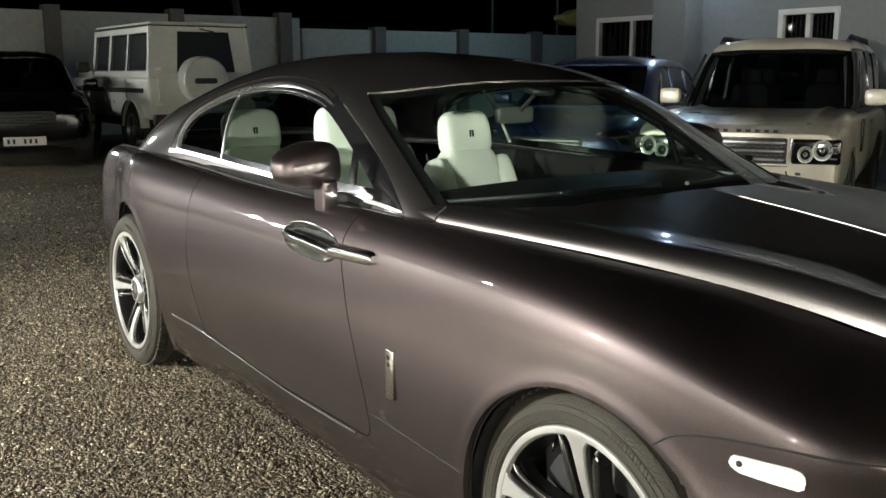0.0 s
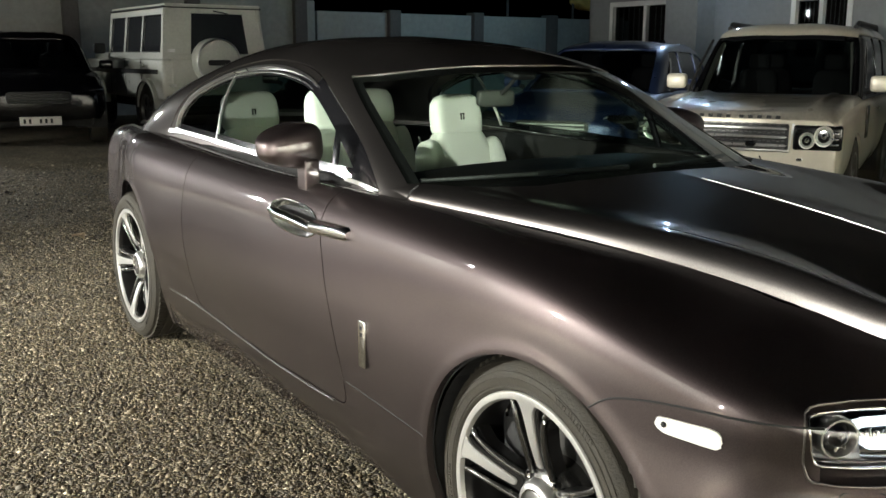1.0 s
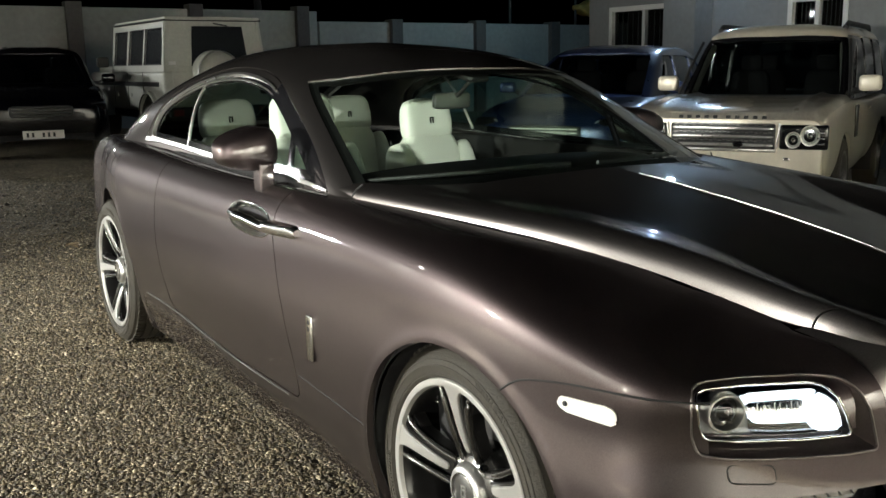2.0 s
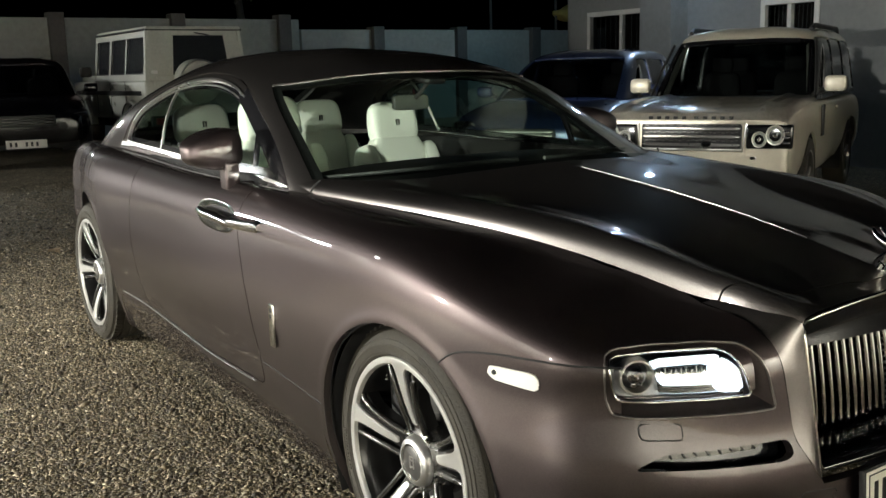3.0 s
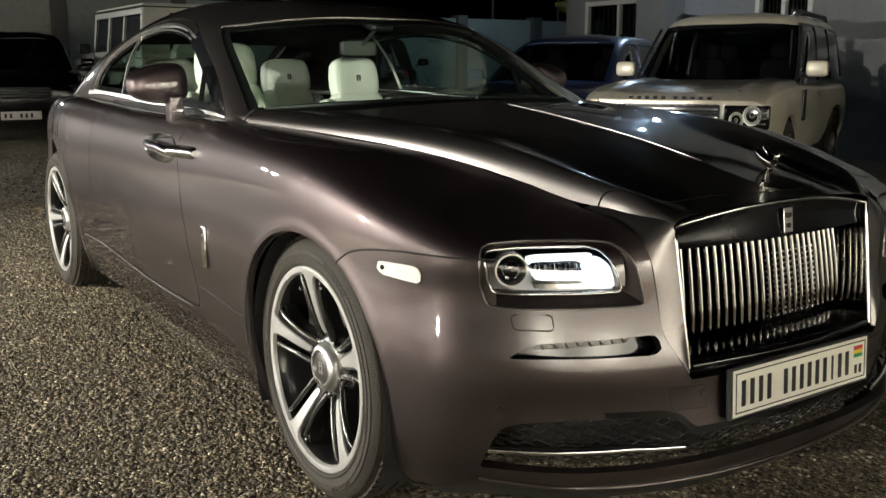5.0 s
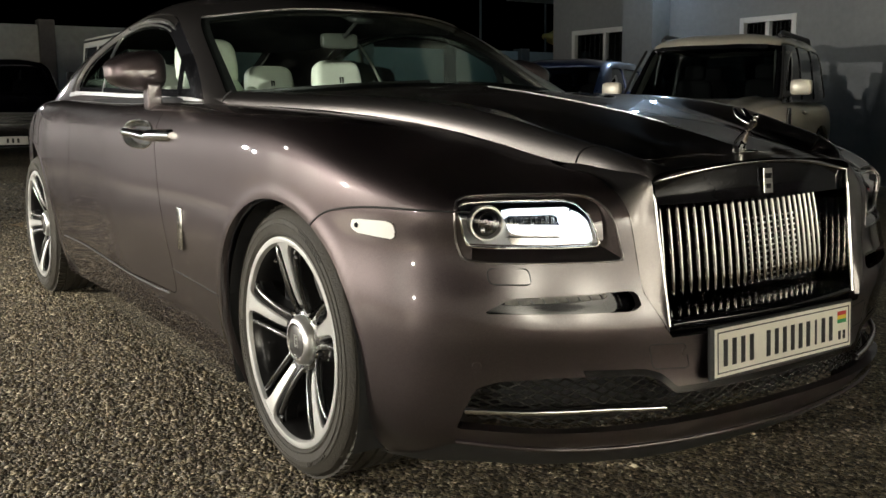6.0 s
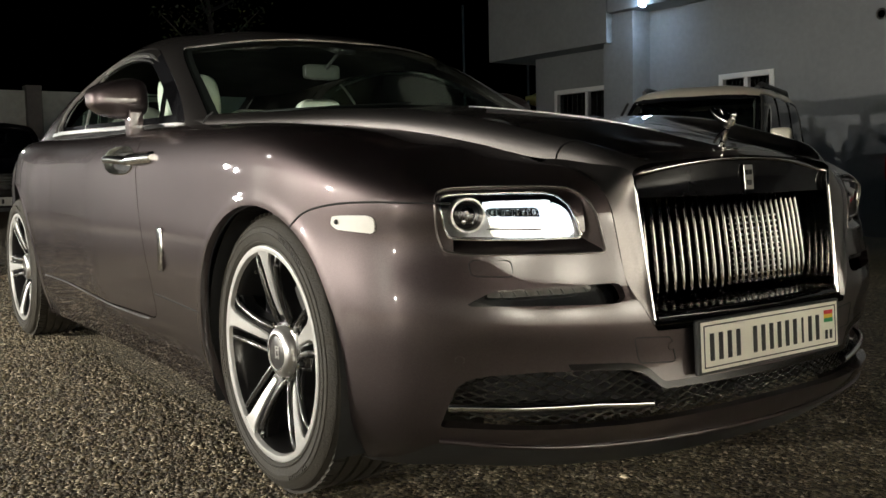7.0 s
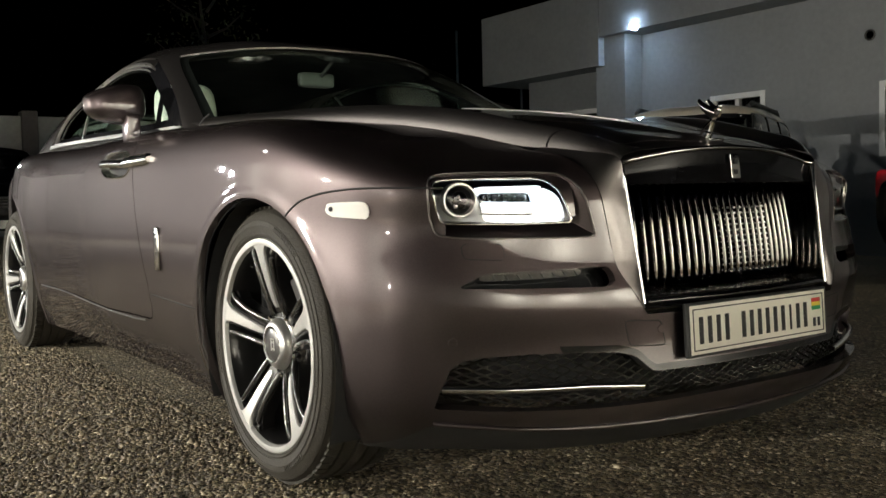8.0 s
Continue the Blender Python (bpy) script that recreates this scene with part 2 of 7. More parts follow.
class Sheet:
    """A trimmed surface: places, normals, the net's own coordinates and triangles."""

    def __init__(self, v, n, w, t):
        self.v, self.n, self.w, self.t = v, n, w, t

    def mirrored(self):
        f = np.array([1, -1, 1])
        return Sheet(self.v * f, self.n * f, self.w.copy(), self.t[:, ::-1].copy())

    def moved(self, d):
        return Sheet(self.v + self.n * d, self.n.copy(), self.w.copy(), self.t.copy())

    def join(self, other):
        return Sheet(np.r_[self.v, other.v], np.r_[self.n, other.n], np.r_[self.w, other.w], np.r_[self.t, other.t + len(self.v)])

    def keep(self, f):
        """What lies where f(places, net coordinates) is above nought, cut along the line between."""
        d = f(self.v, self.w)
        d = np.where(np.abs(d) < 1e-9, 1e-9, d)
        inside = d[self.t] > 0
        count = inside.sum(1)
        tris = [self.t[count == 3]]
        v, n, w = [self.v], [self.n], [self.w]
        made, nxt, out = {}, len(self.v), []
        nv, nn, nw = [], [], []

        def cut(a, b):
            nonlocal nxt
            key = (min(a, b), max(a, b))
            if key not in made:
                k = d[a] / (d[a] - d[b])
                nv.append(self.v[a] + k * (self.v[b] - self.v[a]))
                nn.append(self.n[a] + k * (self.n[b] - self.n[a]))
                nw.append(self.w[a] + k * (self.w[b] - self.w[a]))
                made[key] = nxt
                nxt += 1
            return made[key]

        for tri, ins in zip(self.t[(count == 1) | (count == 2)], inside[(count == 1) | (count == 2)]):
            i = int(np.argmax(ins)) if ins.sum() == 1 else int(np.argmin(ins))
            a, b, c = int(tri[i]), int(tri[(i + 1) % 3]), int(tri[(i + 2) % 3])
            if ins.sum() == 1:
                out.append((a, cut(a, b), cut(a, c)))
            else:
                ab, ac = cut(a, b), cut(a, c)
                out += [(ab, b, c), (ab, c, ac)]
        if nv:
            v.append(np.array(nv)), n.append(np.array(nn)), w.append(np.array(nw))
        if out:
            tris.append(np.array(out))
        v, n, w, t = np.concatenate(v), np.concatenate(n), np.concatenate(w), np.concatenate(tris)
        used = np.unique(t)
        new_index = np.zeros(len(v), int)
        new_index[used] = np.arange(len(used))
        return Sheet(v[used], n[used], w[used], new_index[t])

    def rim(self, depth):
        """The sheet with a return flange of that depth along all its edges."""
        e = np.concatenate([self.t[:, [0, 1]], self.t[:, [1, 2]], self.t[:, [2, 0]]])
        key = np.sort(e, axis=1)
        _, first, number = np.unique(key, axis=0, return_index=True, return_counts=True)
        e = e[first[number == 1]]
        a, b = e[:, 0], e[:, 1]
        k, m = len(self.v), len(a)
        top = self.v[e.ravel()]
        low = top - self.n[e.ravel()] * depth
        side = np.repeat(np.cross(self.v[b] - self.v[a], self.n[a]), 2, axis=0)
        side /= np.linalg.norm(side, axis=1)[:, None] + 1e-12
        i = np.arange(m) * 2 + k
        t = np.r_[np.c_[i + 1, i, i + 2 * m], np.c_[i + 1, i + 2 * m, i + 1 + 2 * m]]
        w = self.w[e.ravel()]
        return Sheet(np.r_[self.v, top, low], np.r_[self.n, side, side], np.r_[self.w, w, w], np.r_[self.t, t])


def net_sheet(net, nu, nv, ends=(False, False), swell=None):
    """A smooth sheet through a net of places (levels x stations x 3). ends: whether the first and last station lie on the middle line."""
    net = np.array(net, float)
    levels, stations = net.shape[:2]
    full, base = net, 0
    flip = np.array([1, -1, 1])
    if ends[0]:
        full = np.concatenate([(net[:, 2:0:-1]) * flip, full], axis=1)
        base = 2
    if ends[1]:
        full = np.concatenate([full, net[:, [-2, -3]] * flip], axis=1)
    du = np.linalg.norm(np.diff(full, axis=1), axis=2).mean(0)
    ku = np.r_[0, np.cumsum(du)]
    dv = np.linalg.norm(np.diff(net, axis=0), axis=2).mean(1)
    kv = np.r_[0, np.cumsum(dv)]
    au = np.linspace(ku[base], ku[base + stations - 1], nu)
    av = np.linspace(0, kv[-1], nv)
    mu, mv = spline_rows(ku, au), spline_rows(kv, av)
    p = np.einsum("ul,vk,klc->vuc", mu, mv, full)
    for go in (0, 1) if swell else (1,):
        pu, pv = np.gradient(p, axis=1), np.gradient(p, axis=0)
        n = np.cross(pu, pv)
        n /= np.linalg.norm(n, axis=2)[..., None] + 1e-12
        if swell and not go:
            p = p + n * swell(p.reshape(-1, 3)).reshape(p.shape[:2])[..., None]
    n /= np.linalg.norm(n, axis=2)[..., None] + 1e-12
    wu = np.interp(au, ku, np.arange(len(ku)) - base)
    wv = np.interp(av, kv, np.arange(levels))
    w = np.stack(np.broadcast_arrays(wu[None, :], wv[:, None]), axis=2)
    i = np.arange(nu * nv).reshape(nv, nu)
    a, b, c, d = i[:-1, :-1].ravel(), i[:-1, 1:].ravel(), i[1:, 1:].ravel(), i[1:, :-1].ravel()
    return Sheet(p.reshape(-1, 3), n.reshape(-1, 3), w.reshape(-1, 2), np.r_[np.c_[a, b, c], np.c_[a, c, d]])


def renormal(sheet):
    """The sheet with its normals taken anew from its triangles."""
    a, b, c = (sheet.v[sheet.t[:, k]] for k in range(3))
    f = np.cross(b - a, c - a)
    n = np.zeros_like(sheet.v)
    for k in range(3):
        np.add.at(n, sheet.t[:, k], f)
    n /= np.linalg.norm(n, axis=1)[:, None] + 1e-12
    return Sheet(sheet.v, n * np.sign((n * sheet.n).sum(1))[:, None], sheet.w, sheet.t)


def finer(sheet):
    """Each triangle cut into four."""
    e = np.concatenate([sheet.t[:, [0, 1]], sheet.t[:, [1, 2]], sheet.t[:, [2, 0]]])
    key, inverse = np.unique(np.sort(e, axis=1), axis=0, return_inverse=True)
    mid = lambda q: (q[key[:, 0]] + q[key[:, 1]]) / 2
    m = inverse.reshape(3, -1) + len(sheet.v)
    a, b, c = sheet.t.T
    t = np.concatenate([np.c_[a, m[0], m[2]], np.c_[m[0], b, m[1]], np.c_[m[2], m[1], c], np.c_[m[0], m[1], m[2]]])
    n = np.r_[sheet.n, mid(sheet.n)]
    return Sheet(np.r_[sheet.v, mid(sheet.v)], n / (np.linalg.norm(n, axis=1)[:, None] + 1e-12), np.r_[sheet.w, mid(sheet.w)], t)


def sd_poly(x, y, poly):
    """Signed distance to a polygon in the plane, below nought inside."""
    p = np.stack([x, y], axis=1)
    poly = np.array(poly, float)
    best = np.full(len(p), 1e9)
    inside = np.zeros(len(p), bool)
    for a, b in zip(poly, np.roll(poly, -1, axis=0)):
        e = b - a
        k = np.clip(((p - a) @ e) / (e @ e + 1e-15), 0, 1)
        best = np.minimum(best, np.linalg.norm(p - a - k[:, None] * e, axis=1))
        cross = (a[1] > p[:, 1]) != (b[1] > p[:, 1])
        with np.errstate(divide="ignore", invalid="ignore"):
            xs = a[0] + (p[:, 1] - a[1]) * e[0] / (e[1] if e[1] else 1e-12)
        inside ^= cross & (p[:, 0] < xs)
    return np.where(inside, -best, best)


def rounded(points, radius, steps=5):
    """A polygon with its corners rounded."""
    out = []
    pts = [Vector(p) for p in points]
    for i, p in enumerate(pts):
        a, b = pts[i - 1], pts[(i + 1) % len(pts)]
        r = min(radius, (a - p).length * 0.45, (b - p).length * 0.45)
        s, e = p + (a - p).normalized() * r, p + (b - p).normalized() * r
        for k in range(steps + 1):
            f = k / steps
            out.append(tuple((1 - f) ** 2 * s + 2 * f * (1 - f) * p + f * f * e))
    return out


def mesh_of(sheet, name, mat):
    me = bpy.data.meshes.new(name)
    me.from_pydata(sheet.v.tolist(), [], sheet.t.tolist())
    me.polygons.foreach_set("use_smooth", [True] * len(me.polygons))
    nn = sheet.n / (np.linalg.norm(sheet.n, axis=1)[:, None] + 1e-12)
    me.normals_split_custom_set_from_vertices(nn.tolist())
    me.materials.append(mat)
    me.update()
    return me


def sheet_part(name, sheet, mat, parent, label=""):
    ob = new(name, mesh_of(sheet, name, mat))
    ob.parent = parent
    return tagged(ob, label)


def part(name, bm, mat, parent=None, label="", smooth=None):
    """Links a bmesh as one mesh object; smooth: the angle up to which edges are shaded round."""
    bmesh.ops.recalc_face_normals(bm, faces=bm.faces[:])
    if smooth is not None:
        for f in bm.faces:
            f.smooth = True
        for e in bm.edges:
            if len(e.link_faces) == 2 and e.calc_face_angle(0) > radians(smooth):
                e.smooth = False
    me = bpy.data.meshes.new(name)
    bm.to_mesh(me)
    bm.free()
    me.materials.append(mat)
    ob = new(name, me)
    ob.parent = parent
    return tagged(ob, label)


def thing(name, m, label, category, group="", kind=""):
    ob = new(name)
    ob.empty_display_size = 0.2
    ob.matrix_basis = m
    return tagged(ob, label, category, group, kind)


def box(size, centre=(0, 0, 0), bevel=0.0, segments=2, bm=None, turn=None):
    bm = bm or bmesh.new()
    m = Matrix.Translation(centre) @ (turn or Matrix()) @ Matrix.Diagonal((*size, 1))
    made = bmesh.ops.create_cube(bm, size=1, matrix=m)
    if bevel:
        vs = set(made["verts"])
        edges = [e for e in bm.edges if e.verts[0] in vs and e.verts[1] in vs]
        bmesh.ops.bevel(bm, geom=edges, offset=bevel, segments=segments, profile=0.5, affect="EDGES")
    return bm


def pillow(size, centre, soft=0.4, nu=24, nv=14, turn=None, bm=None, shape=None):
    """A soft rounded block. shape(x, y, z) in -1..1 moves its points."""
    bm = bm or bmesh.new()
    m = Matrix.Translation(centre) @ (turn or Matrix())
    power = lambda c: math.copysign(abs(c) ** soft, c)
    rings = []
    for j in range(1, nv):
        b = -math.pi / 2 + math.pi * j / nv
        ring = []
        for i in range(nu):
            a = 2 * math.pi * i / nu
            p = (power(math.cos(b)) * power(math.cos(a)), power(math.cos(b)) * power(math.sin(a)), power(math.sin(b)))
            if shape:
                p = shape(*p)
            ring.append(bm.verts.new(m @ Vector((p[0] * size[0] / 2, p[1] * size[1] / 2, p[2] * size[2] / 2))))
        rings.append(ring)
    for p, q in zip(rings, rings[1:]):
        for k in range(nu):
            bm.faces.new((p[k], p[(k + 1) % nu], q[(k + 1) % nu], q[k]))
    bm.faces.new(rings[0][::-1]), bm.faces.new(rings[-1])
    return bm


def lathe(profile, axis="y", steps=48, bm=None, m=None, caps=False):
    """A turned body from (radius, along) pairs."""
    bm = bm or bmesh.new()
    m = m or Matrix()
    rings = []
    for r, a in profile:
        ring = []
        for k in range(steps):
            c, s = r * math.cos(2 * math.pi * k / steps), r * math.sin(2 * math.pi * k / steps)
            co = {"y": (c, a, s), "x": (a, c, s), "z": (c, s, a)}[axis]
            ring.append(bm.verts.new(m @ Vector(co)))
        rings.append(ring)
    for p, q in zip(rings, rings[1:]):
        for k in range(steps):
            bm.faces.new((p[k], p[(k + 1) % steps], q[(k + 1) % steps], q[k]))
    for ring in (rings[0], rings[-1]) if caps else ():
        if len({tuple(round(c, 6) for c in v.co) for v in ring}) > 2:
            bm.faces.new(ring)
    return bm


def sweep(points, radius, bm=None, sides=8, flat=1.0, closed=False):
    """A rod of that radius along a line of points."""
    bm = bm or bmesh.new()
    pts = [Vector(p) for p in points]
    rings = []
    n = len(pts)
    for i, p in enumerate(pts):
        d = (pts[(i + 1) % n] - pts[i - 1]) if closed else (pts[min(i + 1, n - 1)] - pts[max(i - 1, 0)])
        d.normalize()
        up = Vector((0, 0, 1)) if abs(d.z) < 0.95 else Vector((1, 0, 0))
        s = d.cross(up).normalized()
        u = s.cross(d)
        r = radius(i / (n - 1)) if callable(radius) else radius
        rings.append([bm.verts.new(p + (s * math.cos(a) + u * math.sin(a) * flat) * r)
                      for a in (2 * math.pi * k / sides for k in range(sides))])
    pairs = list(zip(rings, rings[1:])) + ([(rings[-1], rings[0])] if closed else [])
    for p, q in pairs:
        for k in range(sides):
            bm.faces.new((p[k], p[(k + 1) % sides], q[(k + 1) % sides], q[k]))
    if not closed:
        bm.faces.new(rings[0][::-1]), bm.faces.new(rings[-1])
    return bm


def slab(outline, depth, m, bevel=0.0, bm=None):
    """A flat plate: an outline in the plane, given thickness along z, set by m."""
    bm = bm or bmesh.new()
    low = [bm.verts.new(m @ Vector((x, y, 0))) for x, y in outline]
    top = [bm.verts.new(m @ Vector((x, y, depth))) for x, y in outline]
    bm.faces.new(low[::-1])
    cap = bm.faces.new(top)
    n = len(low)
    for i in range(n):
        bm.faces.new((low[i], low[(i + 1) % n], top[(i + 1) % n], top[i]))
    if bevel:
        bmesh.ops.bevel(bm, geom=list(cap.edges), offset=bevel, segments=2, profile=0.6, affect="EDGES")
    return bm


def patch(rows):
    """A sheet through rows of points, each row as long as the next."""
    bm = bmesh.new()
    vs = [[bm.verts.new(p) for p in row] for row in rows]
    for a, b in zip(vs, vs[1:]):
        for k in range(len(a) - 1):
            bm.faces.new((a[k], a[k + 1], b[k + 1], b[k]))
    return bm

# ---------------------------------------------------------------- the coupe
# x forwards from the front axle, y to the car's left, z up from the ground
WHEELBASE = 3.112
coupe = thing("luxury_coupe", Matrix(), "brown metallic two-door luxury coupe with upright chrome grille, parked on gravel", "car")

FLANK_X = (-4.2, -3.75, -3.11, -2.3, -1.5, -0.8, -0.35, 0.1)


def level(rear, ys, zs, nose):
    """One line round the body: two places at the tail, the flank, and six round the nose."""
    zs = zs if isinstance(zs, tuple) else (zs,) * 8
    a, b = nose[0], nose[1]
    edge = tuple(p + (q - p) * 0.70 + d for p, q, d in zip(a, b, (0.006, -0.013, 0.0)))
    nose = [a, edge, *nose[1:]]
    return [*rear, *[(x, y, z) for x, y, z in zip(FLANK_X, ys, zs)], *nose]


def nose(z, *xy):
    return [(x, y, z) for x, y in xy]


BODY_NET = [
    level([(-4.28, 0, 0.22), (-4.24, -0.38, 0.22)], (-0.45, -0.675, -0.845, -0.855, -0.85, -0.86, -0.89, -0.89), 0.17,
          nose(0.17, (0.40, -0.82), (0.52, -0.73), (0.65, -0.585), (0.745, -0.40), (0.79, -0.21), (0.80, 0))),
    level([(-4.38, 0, 0.36), (-4.34, -0.41, 0.36)], (-0.55, -0.735, -0.890, -0.900, -0.908, -0.911, -0.932, -0.938), 0.31,
          nose(0.26, (0.43, -0.885), (0.592, -0.79), (0.735, -0.645), (0.832, -0.44), (0.875, -0.22), (0.885, 0))),
    level([(-4.42, 0, 0.55), (-4.38, -0.43, 0.55)], (-0.63, -0.782, -0.914, -0.926, -0.935, -0.937, -0.953, -0.955), 0.48,
          nose(0.42, (0.442, -0.910), (0.614, -0.820), (0.734, -0.650), (0.824, -0.440), (0.868, -0.215), (0.878, 0))),
    level([(-4.42, 0, 0.62), (-4.38, -0.43, 0.62)], (-0.68, -0.806, -0.924, -0.935, -0.9435, -0.9455, -0.958, -0.958), (0.56,) * 6 + (0.555, 0.545),
          nose(0.497, (0.445, -0.912), (0.622, -0.822), (0.748, -0.652), (0.828, -0.445), (0.866, -0.22), (0.875, 0))),
    level([(-4.42, 0, 0.72), (-4.38, -0.43, 0.72)], (-0.685, -0.808, -0.927, -0.939, -0.946, -0.948, -0.96, -0.96), (0.66,) * 6 + (0.65, 0.63),
          nose(0.58, (0.445, -0.908), (0.622, -0.815), (0.738, -0.64), (0.812, -0.44), (0.85, -0.22), (0.858, 0))),
    level([(-4.40, 0, 0.84), (-4.36, -0.42, 0.84)], (-0.675, -0.802, -0.921, -0.935, -0.938, -0.938, -0.95, -0.95), (0.82, 0.81, 0.81, 0.81, 0.81, 0.81, 0.79, 0.76),
          nose(0.70, (0.435, -0.898), (0.61, -0.802), (0.722, -0.63), (0.795, -0.44), (0.82, -0.22), (0.825, 0))),
    level([(-4.36, 0, 0.92), (-4.31, -0.41, 0.92)], (-0.65, -0.78, -0.903, -0.915, -0.917, -0.917, -0.930, -0.935), (0.92, 0.93, 0.935, 0.935, 0.935, 0.935, 0.928, 0.899),
          [(0.432, -0.892, 0.823), (0.601, -0.798, 0.794), (0.69, -0.612, 0.79), (0.772, -0.435, 0.79), (0.775, -0.22, 0.79), (0.78, 0, 0.79)]),
    level([(-4.31, 0, 0.965), (-4.26, -0.39, 0.965)], (-0.615, -0.742, -0.870, -0.881, -0.88, -0.881, -0.886, -0.884), (0.97, 0.988, 0.995, 0.99, 0.986, 0.983, 0.973, 0.942),
          [(0.394, -0.845, 0.870), (0.530, -0.742, 0.841), (0.63, -0.56, 0.836), (0.73, -0.43, 0.83), (0.745, -0.22, 0.83), (0.75, 0, 0.83)]),
    level([(-4.2, 0, 0.985), (-4.10, -0.33, 0.985)], (-0.510, -0.630, -0.755, -0.785, -0.79, -0.79, -0.71, -0.615), (0.992, 1.01, 1.03, 1.02, 1.002, 1.002, 0.985, 0.955),
          [(0.30, -0.562, 0.925), (0.45, -0.52, 0.896), (0.58, -0.482, 0.862), (0.68, -0.44, 0.825), (0.70, -0.22, 0.83), (0.71, 0, 0.83)]),
]
ARCH_F, ARCH_R = (0.04, 0.365, 0.395), (-3.09, 0.366, 0.436)


def flare(v):
    """The rolled edge round the wheel arches."""
    out = np.zeros(len(v))
    for a in (ARCH_F, ARCH_R):
        d = np.hypot(v[:, 0] - a[0], v[:, 2] - a[1]) - a[2]
        out += 0.0028 * np.exp(-((d - 0.012) / 0.014) ** 2) * (v[:, 2] < 0.86)
    return out


shell = net_sheet(BODY_NET, 420, 110, (True, True), flare)
DOOR = rounded([(-0.965, 1.06), (-0.98, 0.89), (-0.93, 0.74), (-0.88, 0.63), (-0.84, 0.49), (-0.83, 0.362), (-1.4, 0.354), (-2.14, 0.378),
                (-2.21, 0.50), (-2.25, 0.67), (-2.245, 0.79), (-2.21, 0.95), (-2.19, 1.08)], 0.05)
LAMP = rounded([(-0.792, 0.772), (-0.780, 0.793), (-0.754, 0.8005), (-0.68, 0.8025), (-0.56, 0.801), (-0.512, 0.796), (-0.488, 0.772), (-0.474, 0.738), (-0.457, 0.655),
                (-0.52, 0.654), (-0.60, 0.6555), (-0.68, 0.657), (-0.735, 0.659), (-0.777, 0.666), (-0.787, 0.705), (-0.794, 0.748)], 0.012)
FOG = rounded([(-0.76, 0.552), (-0.70, 0.583), (-0.435, 0.588), (-0.425, 0.552), (-0.45, 0.543)], 0.016)
INTAKE = rounded([(-0.784, 0.284), (-0.778, 0.331), (-0.764, 0.378), (-0.750, 0.390), (-0.722, 0.399), (-0.617, 0.404), (-0.52, 0.401), (-0.424, 0.396), (-0.388, 0.384),
                  (-0.362, 0.360), (-0.345, 0.347), (0.1, 0.346), (0.1, 0.284), (-0.45, 0.278), (-0.65, 0.281)], 0.010)


def nose_line(z):
    """How far out the shut line beside the grille lies at a height."""
    return np.interp(z, (0.40, 0.47, 0.50, 0.58, 0.68, 0.78, 0.83, 0.853), (-0.33, -0.35, -0.372, -0.418, -0.430, -0.444, -0.463, -0.484))


def arch(v, a):
    return np.hypot(v[:, 0] - a[0], v[:, 2] - a[1]) - a[2]


def front_only(v, d):
    return np.where(v[:, 0] > 0.38, d, 1.0)


right = shell.keep(lambda v, w: arch(v, ARCH_F)).keep(lambda v, w: arch(v, ARCH_R))
right = right.keep(lambda v, w: np.where((v[:, 0] > 0.5) & (v[:, 2] > 0.475), nose_line(v[:, 2]) - v[:, 1], 1.0))
for hole in (LAMP, FOG, INTAKE):
    right = right.keep(lambda v, w, hole=hole: front_only(v, sd_poly(v[:, 1], v[:, 2], hole)))
CUP = [(-1.174 + 0.176 * math.copysign(abs(math.cos(a)) ** 0.75, math.cos(a)), 0.8955 - 0.032 * 0.176 * math.cos(a) + 0.049 * math.copysign(abs(math.sin(a)) ** 0.85, math.sin(a)))
       for a in np.linspace(0, 2 * math.pi, 49)[:-1]]
door_r = right.keep(lambda v, w: -sd_poly(v[:, 0], v[:, 2], DOOR) - 0.0022)
door_r = door_r.keep(lambda v, w: sd_poly(v[:, 0], v[:, 2], CUP))
right = right.keep(lambda v, w: sd_poly(v[:, 0], v[:, 2], DOOR) - 0.0022)


body = sheet_part("body", right.rim(0.025).join(right.mirrored().rim(0.025)), PAINT, coupe)
inner = shell.keep(lambda v, w: arch(v, ARCH_F) + 0.004).keep(lambda v, w: arch(v, ARCH_R) + 0.004)
inner = inner.keep(lambda v, w: np.where(v[:, 0] > 0.5, nose_line(v[:, 2]) - v[:, 1], 1.0))
for hole in (LAMP, FOG, INTAKE):
    inner = inner.keep(lambda v, w, hole=hole: front_only(v, sd_poly(v[:, 1], v[:, 2], hole) - 0.01))
inner = inner.keep(lambda v, w: v[:, 2] - 0.2).moved(-0.022)
sheet_part("inner_panel", inner.join(inner.mirrored()), VOID, coupe)

doors = []
for side in (door_r, door_r.mirrored()):
    doors.append(sheet_part("door", side.rim(0.025), PAINT, coupe))

